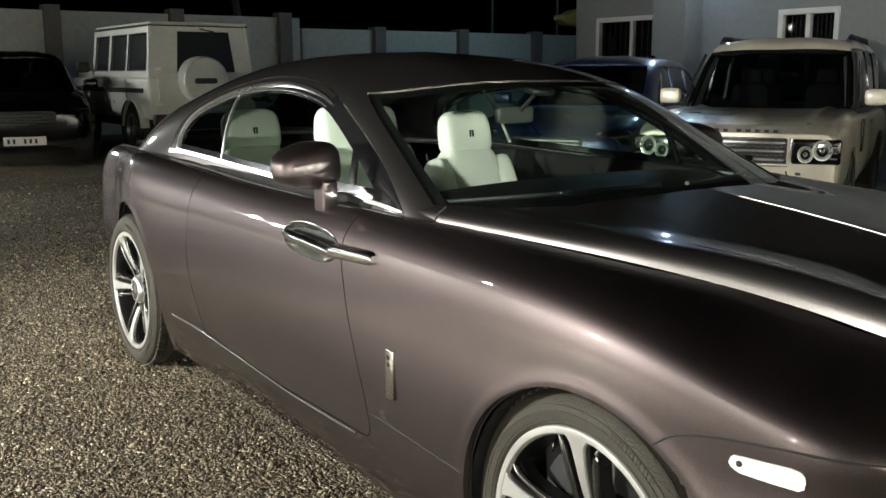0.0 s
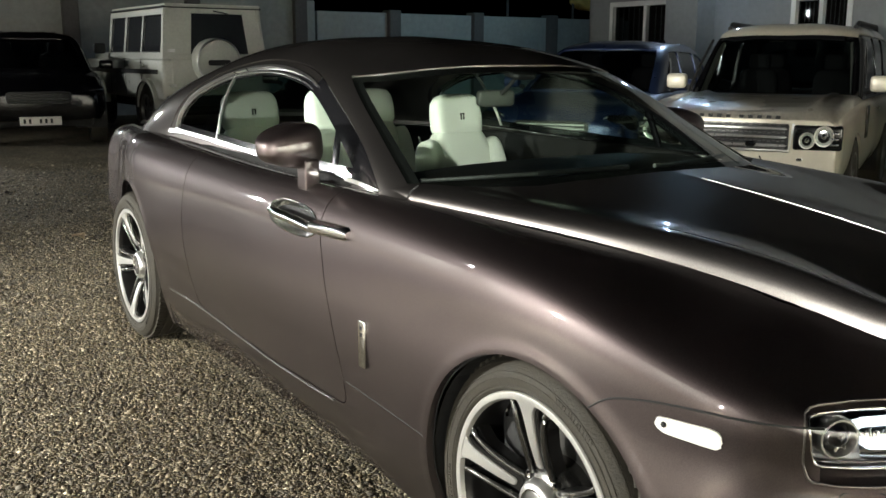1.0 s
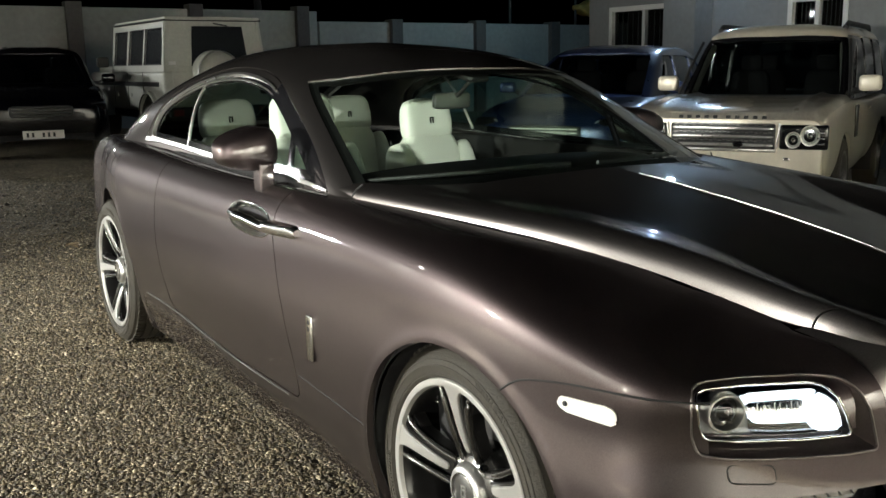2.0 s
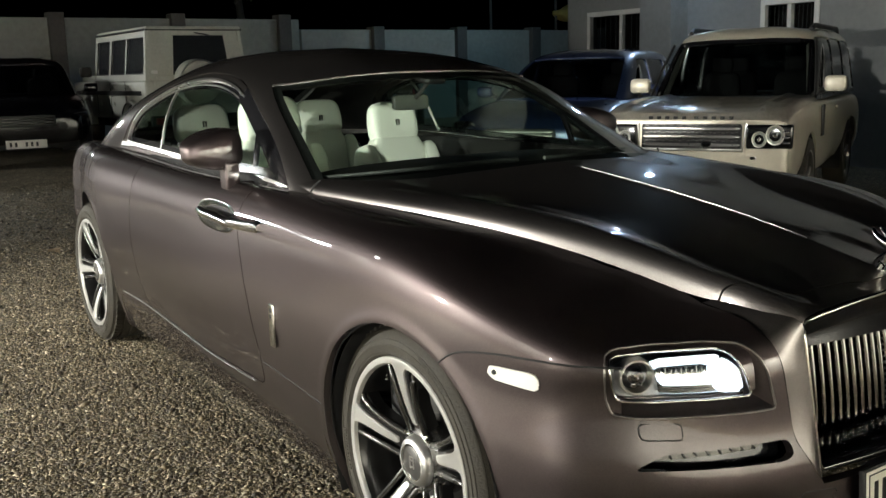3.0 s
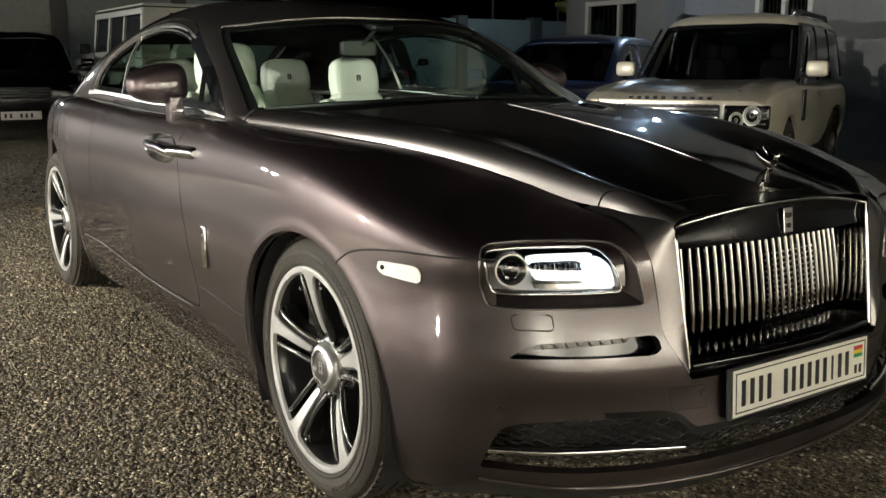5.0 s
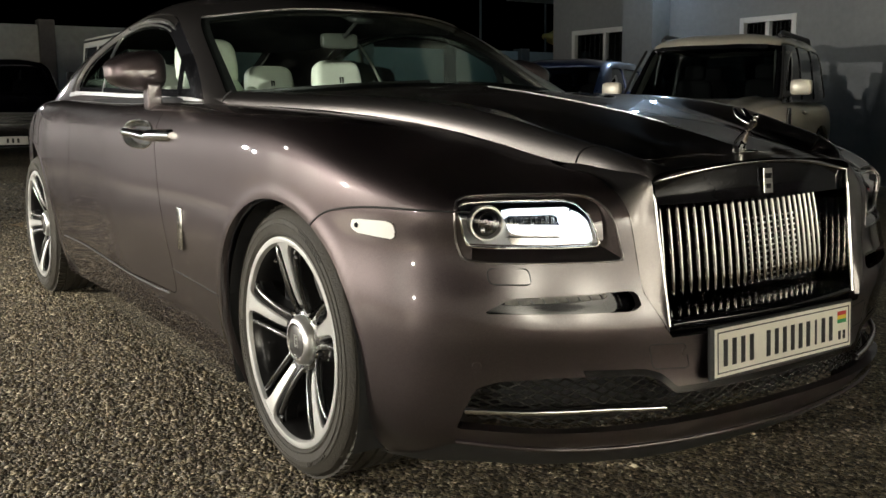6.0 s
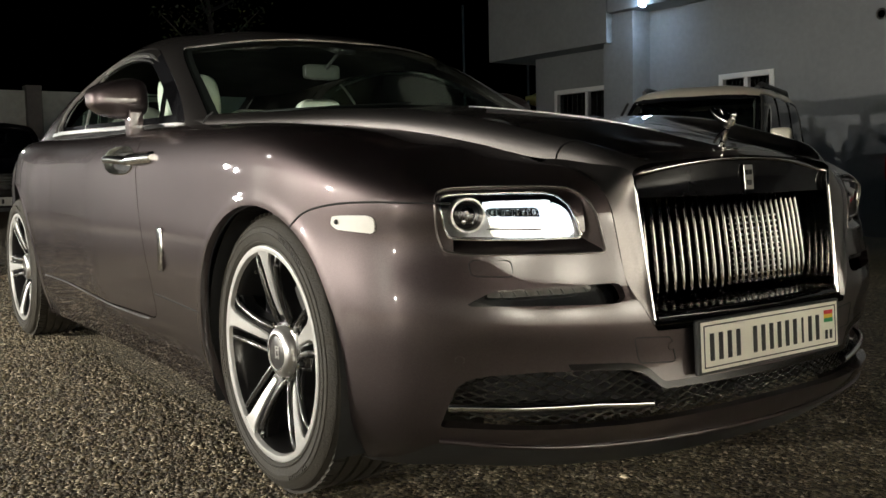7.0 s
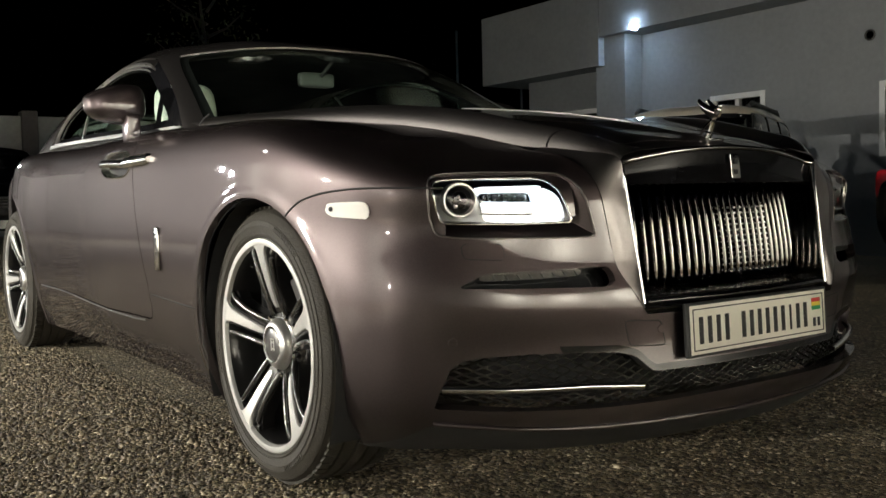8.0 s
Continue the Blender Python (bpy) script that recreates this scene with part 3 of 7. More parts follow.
# the bonnet, from the scuttle to the grille
RAIL = [(-0.83, -0.797, 1.004), (-0.35, -0.71, 0.987), (0.08, -0.615, 0.957), (0.40, -0.532, 0.906), (0.60, -0.474, 0.862), (0.72, -0.425, 0.846), (0.79, -0.372, 0.824)]
CREST = [(-0.42, 1.062), (-0.15, 1.035), (0.20, 0.990), (0.46, 0.945), (0.64, 0.905), (0.74, 0.882), (0.808, 0.862)]
HOOD_NET = []
for k, (rise, inset) in enumerate(((0.0, 1.0), (0.026, 0.9885), (0.0365, 0.976), (0.60, 0.80), (0.80, 0.50), (0.915, 0.25), (1.0, 0.0))):
    row = []
    for j, ((x, y, z), (cx, cz)) in enumerate(zip(RAIL, CREST)):
        taper = (0.66, 0.72, 0.92, 1.08, 1.1, 0.75, 0.3)[j]
        share = 1 - (1 - inset) * (1, 1, 1, 1, 1, 1.2, 1.3)[j] if k in (1, 2) else inset
        zz = z + rise * taper if k in (1, 2) else z + (cz - z) * rise
        if k == 3:
            zz = max(zz, z + 0.041 * (0.9, 0.9, 1, 1.0, 0.75, 0.4, 0.1)[j])
        row.append((x + (cx - x) * (1 - share) ** 0.8 if 0 < share < 1 else (x if share else cx), y * share, zz))
    HOOD_NET.append(row)
hood_all = net_sheet(HOOD_NET, 160, 60)


def hood_cut(v):
    """Across the bonnet's front end, ahead of which the grille's surround begins."""
    return np.interp(-np.abs(v[:, 1]), (-0.48, -0.43, -0.30, -0.1, 0), (0.622, 0.665, 0.715, 0.765, 0.765)) - v[:, 0]


def screen_foot(v):
    """Ahead of the windscreen's lower edge and the pillar's foot."""
    return v[:, 0] - np.interp(np.abs(v[:, 1]), (0, 0.45, 0.66, 0.735, 0.80), (-0.43, -0.51, -0.64, -0.76, -0.83))


hood_r = hood_all.keep(lambda v, w: hood_cut(v) - 0.0015).keep(lambda v, w: screen_foot(v))
lip_r = hood_all.keep(lambda v, w: -hood_cut(v) - 0.0015)
sheet_part("bonnet", hood_r.rim(0.02).join(hood_r.mirrored().rim(0.02)), PAINT2, coupe, "taupe silver bonnet with a centre spine")

# the grille's surround: down both sides from the bonnet's end
_front = shell.v[(shell.v[:, 0] > 0.5)]


def skin_x(y, z):
    d = (_front[:, 1] - y) ** 2 + (_front[:, 2] - z) ** 2
    k = np.argsort(d)[:6]
    w = 1 / (d[k] + 1e-7)
    return float((_front[k, 0] * w).sum() / w.sum())


def grille_x(y, z=0.82):
    """How far forward the grille's face lies: it leans, its foot ahead."""
    return 0.818 - 0.033 * (y / 0.36) ** 2 + (0.82 - z) * 0.15


def grille_half(z):
    return 0.368 - (0.82 - z) * 0.055


_out_z = (0.853, 0.843, 0.825, 0.795, 0.755, 0.70, 0.64, 0.585, 0.53, 0.49)
_in = [(0.622, -0.467, 0.860), (0.665, -0.450, 0.857), (0.724, -0.424, 0.846), (0.788, -0.374, 0.825)]
_in += [(grille_x(-grille_half(z), z) + 0.004, -grille_half(z) - 0.004, z) for z in (0.785, 0.735, 0.67, 0.61, 0.55, 0.49)]
SURROUND = []
for z, (xi, yi, zi) in zip(_out_z, _in):
    yo = float(nose_line(np.array([z]))[0]) + 0.002
    xo = skin_x(yo, z)
    SURROUND.append([(xo + (xi - xo) * f + 0.002 * math.sin(math.pi * f), yo + (yi - yo) * f - 0.001 * math.sin(math.pi * f), z + (zi - z) * f) for f in (0.0, 0.33, 0.67, 1.0)])
surr = net_sheet(SURROUND, 16, 40)
sheet_part("grille_surround", lip_r.join(lip_r.mirrored()).join(surr).join(surr.mirrored()), PAINT2, coupe, "taupe silver grille surround")

# roof, pillars and glass: one dome, cut into panes and metal
DOME = [
    [(-4.16, 0, 0.985), (-4.0, -0.48, 0.985), (-3.50, -0.728, 1.004), (-2.7, -0.772, 1.026), (-1.8, -0.787, 1.003), (-1.0, -0.79, 0.998), (-0.695, -0.772, 1.0), (-0.50, -0.45, 1.035), (-0.42, 0, 1.05)],
    [(-3.75, 0, 1.17), (-3.65, -0.45, 1.17), (-3.27, -0.655, 1.17), (-2.6, -0.718, 1.18), (-1.85, -0.737, 1.18), (-1.25, -0.735, 1.17), (-1.03, -0.70, 1.17), (-0.84, -0.42, 1.19), (-0.78, 0, 1.20)],
    [(-3.2, 0, 1.33), (-3.12, -0.38, 1.325), (-2.90, -0.548, 1.322), (-2.5, -0.605, 1.345), (-2.0, -0.632, 1.362), (-1.6, -0.638, 1.345), (-1.365, -0.610, 1.335), (-1.21, -0.38, 1.36), (-1.17, 0, 1.372)],
    [(-2.9, 0, 1.415), (-2.82, -0.30, 1.407), (-2.68, -0.44, 1.40), (-2.4, -0.51, 1.415), (-2.05, -0.53, 1.427), (-1.75, -0.53, 1.417), (-1.56, -0.50, 1.402), (-1.46, -0.33, 1.425), (-1.42, 0, 1.432)],
    [(-2.55, 0, 1.465), (-2.5, -0.20, 1.458), (-2.42, -0.30, 1.453), (-2.25, -0.36, 1.461), (-2.05, -0.37, 1.467), (-1.88, -0.37, 1.463), (-1.76, -0.35, 1.453), (-1.70, -0.25, 1.460), (-1.68, 0, 1.468)],
    [(-2.2, 0, 1.486), (-2.18, -0.05, 1.485), (-2.15, -0.08, 1.484), (-2.1, -0.09, 1.484), (-2.05, -0.09, 1.484), (-2.0, -0.09, 1.484), (-1.96, -0.08, 1.484), (-1.93, -0.05, 1.485), (-1.92, 0, 1.486)],
]
dome = net_sheet(DOME, 340, 150, (True, True))
SEAM = [(x, z) for x, z, _ in curve_through([(x, z, 0) for x, z in ((-2.885, 1.040), (-2.875, 1.13), (-2.835, 1.205), (-2.72, 1.276), (-2.52, 1.333), (-2.275, 1.371),
        (-2.03, 1.389), (-1.75, 1.377), (-1.52, 1.338), (-1.337, 1.276), (-1.203, 1.217), (-0.966, 1.09), (-0.835, 1.004))], 60)]
DLO = rounded([*SEAM, (-1.3, 1.015), (-1.8, 1.026), (-2.3, 1.039), (-2.7, 1.047)], 0.004, 2)
PANE = [(x, z) for x, z, _ in curve_through([(x, z, 0) for x, z in ((-2.800, 1.064), (-2.812, 1.14), (-2.773, 1.205), (-2.66, 1.262), (-2.49, 1.311), (-2.32, 1.341),
        (-2.11, 1.361), (-1.93, 1.366), (-1.795, 1.359), (-1.665, 1.343), (-1.513, 1.312), (-1.355, 1.251), (-1.25, 1.199), (-1.15, 1.145), (-0.955, 1.028))], 70)]
PANE = PANE + [(-1.2, 1.026), (-1.8, 1.038), (-2.3, 1.051), (-2.7, 1.060)]


def dlo(v):
    return sd_poly(v[:, 0], v[:, 2], DLO)


def pane_edge(v):
    return sd_poly(v[:, 0], v[:, 2], PANE)


def on_side(w):
    """Above nought on the side of the dome, below on the two screens."""
    return np.minimum(w[:, 0] - 1.4, 6.3 - w[:, 0])


def screen(w):
    return np.minimum(np.minimum(w[:, 0] - 6.03, 2.02 - w[:, 1]), w[:, 1] - 0.02)


def rear_screen(w):
    return np.minimum(np.minimum(1.25 - w[:, 0], 2.1 - w[:, 1]), w[:, 1] - 0.35)


def side_keep(f):
    """The part of the dome's right side where f(places) is above nought."""
    return dome_side.keep(lambda v, w: f(v))


dome_side = finer(dome.keep(lambda v, w: np.where((on_side(w) > 0) & (v[:, 2] > 0.97), 0.03 - dlo(v), -1.0)))
metal = dome.keep(lambda v, w: np.where(on_side(w) > 0, dlo(v), 1.0))
metal = metal.keep(lambda v, w: -screen(w)).keep(lambda v, w: -rear_screen(w))
sheet_part("roof", metal.rim(0.03).join(metal.mirrored().rim(0.03)), PAINT2, coupe, "taupe silver roof and pillars")
POST = lambda v: v[:, 0] + 1.50
FOOT = lambda v: v[:, 2] - np.interp(v[:, 0], (-2.88, -2.3, -1.8, -1.25, -0.98, -0.83), (1.064, 1.054, 1.041, 1.029, 1.022, 1.012))
QUARTER = lambda v: v[:, 0] + 2.275 + (v[:, 2] - 1.05) * 0.25
VENT = lambda v: v[:, 0] + 1.195 + (v[:, 2] - 1.02) * 0.22
frame_all = side_keep(lambda v: np.minimum(-dlo(v) - 0.003, pane_edge(v)))
SIDE_PARTS = [
    ("window_frame", frame_all.keep(lambda v, w: np.minimum(-POST(v), FOOT(v))).moved(-0.004), PAINT2, "taupe silver door frame"),
    ("window_post", frame_all.keep(lambda v, w: np.minimum(POST(v), FOOT(v))).moved(-0.005), BLACKGLOSS, "gloss black window post"),
    ("sill_trim", frame_all.keep(lambda v, w: -FOOT(v)).moved(0.004), SATIN, "bright metal strip below the windows"),
    ("window_trim", side_keep(lambda v: np.minimum(np.minimum(np.minimum(pane_edge(v) + 0.0072, 0.0005 - pane_edge(v)), FOOT(v) + 0.006), -1.49 - v[:, 0])).moved(0.003), TRIM, "thin bright window trim"),
    ("window_trim", side_keep(lambda v: np.minimum(np.minimum(np.minimum(pane_edge(v) + 0.0240, -0.0198 - pane_edge(v)), FOOT(v) - 0.026), -1.52 - v[:, 0])).moved(-0.003), TRIM, "thin bright window trim"),
    ("window_seal", side_keep(lambda v: np.minimum(pane_edge(v) + 0.030, 0.001 - pane_edge(v))).moved(-0.007), BLACKGLOSS, "black window seal"),
]
pane = side_keep(lambda v: -0.006 - pane_edge(v)).moved(-0.012)
for flip in (False, True):
    for name, sheet, mat, label in SIDE_PARTS:
        sheet_part(name, (sheet.mirrored() if flip else sheet).rim(0.010), mat, coupe, label)
    for f in (lambda v, w: -QUARTER(v) - 0.004, lambda v, w: np.minimum(QUARTER(v) - 0.004, -VENT(v) - 0.012), lambda v, w: VENT(v) - 0.012):
        p = pane.keep(f)
        ob = sheet_part("side_window", p.mirrored() if flip else p, GLASS, coupe)
        ob.visible_shadow = False
    for f, half, mat in ((QUARTER, 0.0050, TRIM), (VENT, 0.015, BLACKGLOSS)):
        q = side_keep(lambda v: -0.008 - pane_edge(v)).keep(lambda v, w, f=f, half=half: half - np.abs(f(v))).moved(-0.006)
        sheet_part("window_bar", (q.mirrored() if flip else q).rim(0.01), mat, coupe, "slim window bar")
for name, test in (("windscreen", screen), ("rear_screen", rear_screen)):
    s = dome.keep(lambda v, w, test=test: test(w)).moved(-0.004)
    ob = sheet_part(name, s.join(s.mirrored()), GLASS, coupe)
    ob.visible_shadow = False
    edge = dome.keep(lambda v, w, test=test: test(w)).keep(lambda v, w, test=test: 0.13 - test(w)).moved(-0.006)
    sheet_part("screen_border", edge.join(edge.mirrored()), FRIT, coupe, "black screen border")

# ---------------------------------------------------------------- wheels


RIMDARK = material("dark_rim_paint", (0.03, 0.029, 0.028), 0.3, 0.6, 0.6, vary=0.1)
RIMGREY = material("grey_rim_paint", (0.14, 0.136, 0.13), 0.26, 0.9, 0.8, vary=0.08)


def rail(rows, depth, t):
    """A bar along the radius from rows (radius, aside, half width, face): flat face with chamfered edges."""
    bm = bmesh.new()
    rings = []
    for r, c, w, y in rows:
        e = min(0.003, w * 0.3)
        rings.append([bm.verts.new(t @ Vector(p)) for p in ((c - w, y + e, r), (c - w + e, y, r), (c + w - e, y, r), (c + w, y + e, r), (c + w, y + depth, r), (c - w, y + depth, r))])
    for p, q in zip(rings, rings[1:]):
        for i in range(6):
            bm.faces.new((p[i], p[(i + 1) % 6], q[(i + 1) % 6], q[i]))
    bm.faces.new(rings[0]), bm.faces.new(rings[-1][::-1])
    return bm


def wheel(m, right_side):
    """A wheel: tyre with grooves and raised rings, alloy rim with five ribbed spokes, hub cap. The outside looks along -y."""
    hub = thing("wheel", m, "", "")
    hub.parent = coupe
    for key in list(hub.keys()):
        del hub[key]
    R, W = 0.368, 0.128
    prof = [(0.284, -W + 0.016), (0.286, -W + 0.006), (0.290, -W + 0.001), (0.2935, -W - 0.002), (0.297, -W + 0.001), (0.299, -W + 0.001), (0.300, -W - 0.001), (0.316, -W - 0.004), (0.3165, -W - 0.0055), (0.319, -W - 0.0055),
            (0.3195, -W - 0.0035), (0.330, -W - 0.002), (0.3305, -W - 0.0035), (0.333, -W - 0.0025), (0.3335, -W - 0.0005), (0.344, -W + 0.005), (0.352, -W + 0.012), (0.3525, -W + 0.011), (0.3555, -W + 0.0145), (0.355, -W + 0.0165), (R - 0.005, -W + 0.031)]
    for g in (-0.062, -0.02, 0.02, 0.062):
        prof += [(R, g - 0.006), (R - 0.007, g - 0.005), (R - 0.007, g + 0.005), (R, g + 0.006)]
    prof += [(R - 0.004, W - 0.034), (0.345, W - 0.006), (0.325, W), (0.285, W - 0.012)]
    tyre = part("tyre", lathe(prof, "y", 112), RUBBER, hub, "dusty black low-profile tyre", 28)
    bm = bmesh.new()
    for k in range(76):
        a = 2 * math.pi * k / 76
        for y, w in ((-0.084, 0.034), (0.084, 0.034)):
            t = Matrix.Rotation(a, 4, "Y") @ Matrix.Translation((0, y, R - 0.0025)) @ Matrix.Rotation(0.25 if y > 0 else -0.25, 4, "Z")
            box((0.021, w, 0.007), bm=bm, turn=t)
    tagged(part("tread_block", bm, RUBBER, tyre), kind="stuff")
    bm = bmesh.new()
    rng_t = random.Random(5)
    for start, count, r, h in ((0.35, 13, 0.3245, 0.011), (2.5, 11, 0.3245, 0.011), (4.4, 12, 0.3095, 0.008), (1.6, 9, 0.3095, 0.008)):
        for k in range(count):
            t = Matrix.Rotation(start + k * 0.034 + rng_t.uniform(0, 0.006), 4, "Y") @ Matrix.Translation((0, -W - 0.0035, r))
            box((rng_t.uniform(0.003, 0.008), 0.0026, h), bm=bm, turn=t)
    tagged(part("raised_mark", bm, RUBBER, tyre, "raised marks on the sidewall as plain bars"), kind="stuff")
    part("rim_barrel", lathe([(0.270, -W + 0.004), (0.262, -W + 0.014), (0.257, -W + 0.04), (0.250, 0.0), (0.262, W - 0.02), (0.28, W - 0.02)], "y", 72), RIMDARK, hub, "", 40)
    part("rim_lip", lathe([(0.286, -W + 0.013), (0.2855, -W + 0.004), (0.283, -W + 0.001), (0.279, -W + 0.0005), (0.2685, -W + 0.002), (0.265, -W + 0.006), (0.261, -W + 0.020)], "y", 96), SPOKE, hub, "polished rim edge", 30)
    face = -W + 0.003
    for k in range(5):
        t = Matrix.Rotation(2 * math.pi * k / 5, 4, "Y")
        rows = [(0.098, 0, 0.006, face + 0.041), (0.104, 0, 0.0105, face + 0.038), (0.13, 0, 0.0125, face + 0.029), (0.17, 0, 0.0150, face + 0.018), (0.21, 0, 0.0175, face + 0.009),
                (0.236, 0, 0.0205, face + 0.004), (0.250, 0, 0.0245, face + 0.002), (0.260, 0, 0.0315, face + 0.001), (0.268, 0, 0.046, face)]
        part("spoke", rail(rows, 0.012, t), SPOKE, hub, "machined spoke face", 30)
        rows = [(0.085, 0, 0.022, face + 0.050), (0.13, 0, 0.0205, face + 0.036), (0.17, 0, 0.0235, face + 0.025), (0.21, 0, 0.0265, face + 0.016), (0.245, 0, 0.031, face + 0.010), (0.266, 0, 0.040, face + 0.009)]
        part("spoke_body", rail(rows, 0.04, t), RIMDARK, hub, "dark spoke body", 30)
        for sgn in (-1, 1):
            line = curve_through([(sgn * 0.036, face + 0.050, 0.078), (sgn * 0.0365, face + 0.038, 0.11), (sgn * 0.040, face + 0.024, 0.16), (sgn * 0.047, face + 0.014, 0.21), (sgn * 0.056, face + 0.012, 0.245), (sgn * 0.066, face + 0.016, 0.261)], 18)
            part("spoke_rib", sweep([tuple(t @ Vector(p)) for p in line], lambda f: 0.0085 - 0.0015 * f, sides=10), RIMGREY, hub, "", 60)
            rows = [(0.085, sgn * 0.036, 0.006, face + 0.056), (0.16, sgn * 0.040, 0.006, face + 0.030), (0.21, sgn * 0.047, 0.006, face + 0.020), (0.261, sgn * 0.066, 0.006, face + 0.022)]
            part("spoke_web", rail(rows, 0.035, t), RIMDARK, hub)
    part("hub", lathe([(0.070, -0.078), (0.086, -0.072), (0.099, -0.060), (0.106, -0.045), (0.108, 0.02)], "y", 48), RIMGREY, hub, "grey hub", 30)
    part("hub_ring", lathe([(0.047, -0.100), (0.050, -0.104), (0.056, -0.103), (0.064, -0.096), (0.069, -0.086), (0.070, -0.074)], "y", 56), SATIN, hub, "polished hub ring", 35)
    part("hub_cap", lathe([(0.001, -0.1015), (0.040, -0.1015), (0.044, -0.099), (0.047, -0.096)], "y", 40), ALLOY, hub, "grey hub cap", 50)
    part("cap_edge", lathe([(0.0445, -0.0985), (0.0455, -0.1035), (0.049, -0.1045), (0.0505, -0.100)], "y", 48), CHROME, hub, "chrome cap edge", 60)
    bm = bmesh.new()
    for x in (-0.008, 0.008):
        box((0.004, 0.002, 0.034), (x, -0.102, 0), bm=bm)
    for z in (-0.012, 0.006, 0.015):
        box((0.02, 0.002, 0.004), (0.002, -0.102, z), bm=bm)
    part("cap_emblem", bm, SATIN, hub, "bright monogram as plain bars")
    for k in range(5):
        t = Matrix.Rotation(2 * math.pi * (k + 0.5) / 5, 4, "Y")
        bm = lathe([(0.001, -0.085), (0.006, -0.085), (0.0095, -0.081), (0.011, -0.074), (0.011, -0.06)], "y", 8, m=t @ Matrix.Translation((0, 0, 0.083)))
        part("wheel_nut", bm, CHROME, hub)
    t = Matrix.Rotation(radians(-24), 4, "Y")
    part("valve", sweep([tuple(t @ Vector(p)) for p in ((0, -W + 0.045, 0.252), (0.002, -W + 0.028, 0.240), (0.004, -W + 0.018, 0.226))], 0.0042, sides=8), CHROME, hub, "small bright tyre valve")
    part("brake_disc", lathe([(0.09, 0.0), (0.18, 0.0), (0.18, 0.03), (0.09, 0.03)], "y", 48), ALLOY, hub, "", 40)
    bm = box((0.10, 0.07, 0.2), (-0.15, -0.01, 0.09), 0.02)
    part("brake_caliper", bm, BLACKTRIM, hub)
    return hub


for x, y, side, steer, spin in ((0, -0.775, True, 0, -3), (-WHEELBASE, -0.795, True, 0, -22), (0, 0.775, False, 0, 30), (-WHEELBASE, 0.795, False, 0, 50)):
    wheel(pose(x, y, 0.368, 0, spin, (0 if side else 180) + steer), side)

# wheel houses and floor pan
for a, inner_y, outer in ((ARCH_F, 0.50, 0.925), (ARCH_R, 0.52, 0.86)):
    for s in (-1, 1):
        bm = bmesh.new()
        rows = []
        for k in range(25):
            ang = math.pi * (k / 24) * 1.3 - 0.47
            c, z = a[0] + (a[2] + 0.002) * math.cos(ang), a[1] + (a[2] + 0.002) * math.sin(ang)
            rows.append([bm.verts.new((c, s * inner_y, z)), bm.verts.new((c, s * outer, z))])
        for p, q in zip(rows, rows[1:]):
            bm.faces.new((p[0], p[1], q[1], q[0]))
        bm.faces.new([r[0] for r in rows])
        part("wheel_house", bm, VOID, coupe)
part("floor_pan", box((4.4, 1.5, 0.06), (-1.95, 0, 0.22), 0.02), VOID, coupe)

# ---------------------------------------------------------------- the yard
GRAVEL = gravel_bed()
WALLPAINT = material("grey_render", (0.25, 0.26, 0.265), 0.8, vary=0.12, scale=1.2, bump=0.15, bump_scale=40)
YARDWALL = material("pale_yard_wall", (0.32, 0.32, 0.30), 0.85, vary=0.15, scale=1.0, bump=0.2, bump_scale=30)
# Paler than the other walls, so that the unseen east wall reflects more.
BOUNCEWALL = material("bounce_wall_paint", (0.60, 0.58, 0.53), 0.8, vary=0.12, scale=1.0, bump=0.2, bump_scale=30)
PIER = material("dark_pier_paint", (0.10, 0.09, 0.085), 0.8, vary=0.2, scale=2)
WHITEFRAME = material("white_window_frame", (0.75, 0.75, 0.73), 0.45, vary=0.05)
DARKGLASS = material("dark_pane", (0.02, 0.022, 0.025), 0.22, vary=0.1, spec=0.05)
BURGLAR = material("grey_bars", (0.25, 0.25, 0.25), 0.5)


def ground_height(x, y):
    return -0.037 * max(0.0, min(8.0, y - 1.2)) * max(0.0, min(1.0, (x + 13.0) / 5.0)) + 0.015 * max(0.0, min(12.0, -x - 4.0))


bm = bmesh.new()
xs = [-900, -300, -90, -40, -24, -20, -16, -14, -12, -10, -8, -6, -5, -4, -3, -2, -1, 0, 1, 2, 4, 6, 8, 12, 30, 90, 300, 900]
ys = [-900, -300, -90, -30, -14, -9, -6, -4, -3, -2, -1, 0, 1, 2, 3, 4, 5, 6, 7, 8, 9, 10, 12, 16, 24, 60, 200, 900]
rows = [[bm.verts.new((x, y, ground_height(x, y))) for y in ys] for x in xs]
for a, b in zip(rows, rows[1:]):
    for k in range(len(ys) - 1):
        bm.faces.new((a[k], b[k], b[k + 1], a[k + 1]))
tagged(part("ground", bm, GRAVEL, None, "", 180), "brown loose gravel yard surface, level and dusty", "ground", "", "structure")

# boundary wall with dark piers
yard_wall = thing("wall_west", pose(-18.2, 0, 0), "plain pale wall out of view that throws light back with dark piers", "wall", "", "structure")
part("wall_panel", box((0.2, 21.5, 3.2), (0, -3.2, 1.0), 0.01), YARDWALL, yard_wall)
part("wall_panel", box((0.2, 14.0, 2.9), (0, 14.6, 0.93), 0.01), YARDWALL, yard_wall)
for k in range(9):
    y = 2.25 + 2.45 * (k - 2)
    part("pier", box((0.36, 0.30, 3.3 if k < 5 else 3.0), (0.06, y, 1.05 if k < 5 else 0.95), 0.012), PIER, yard_wall)

# the building
building = thing("wall_north", pose(0, 11.3, 0), "grey rendered two storey building with projecting upper slab", "building", "", "structure")


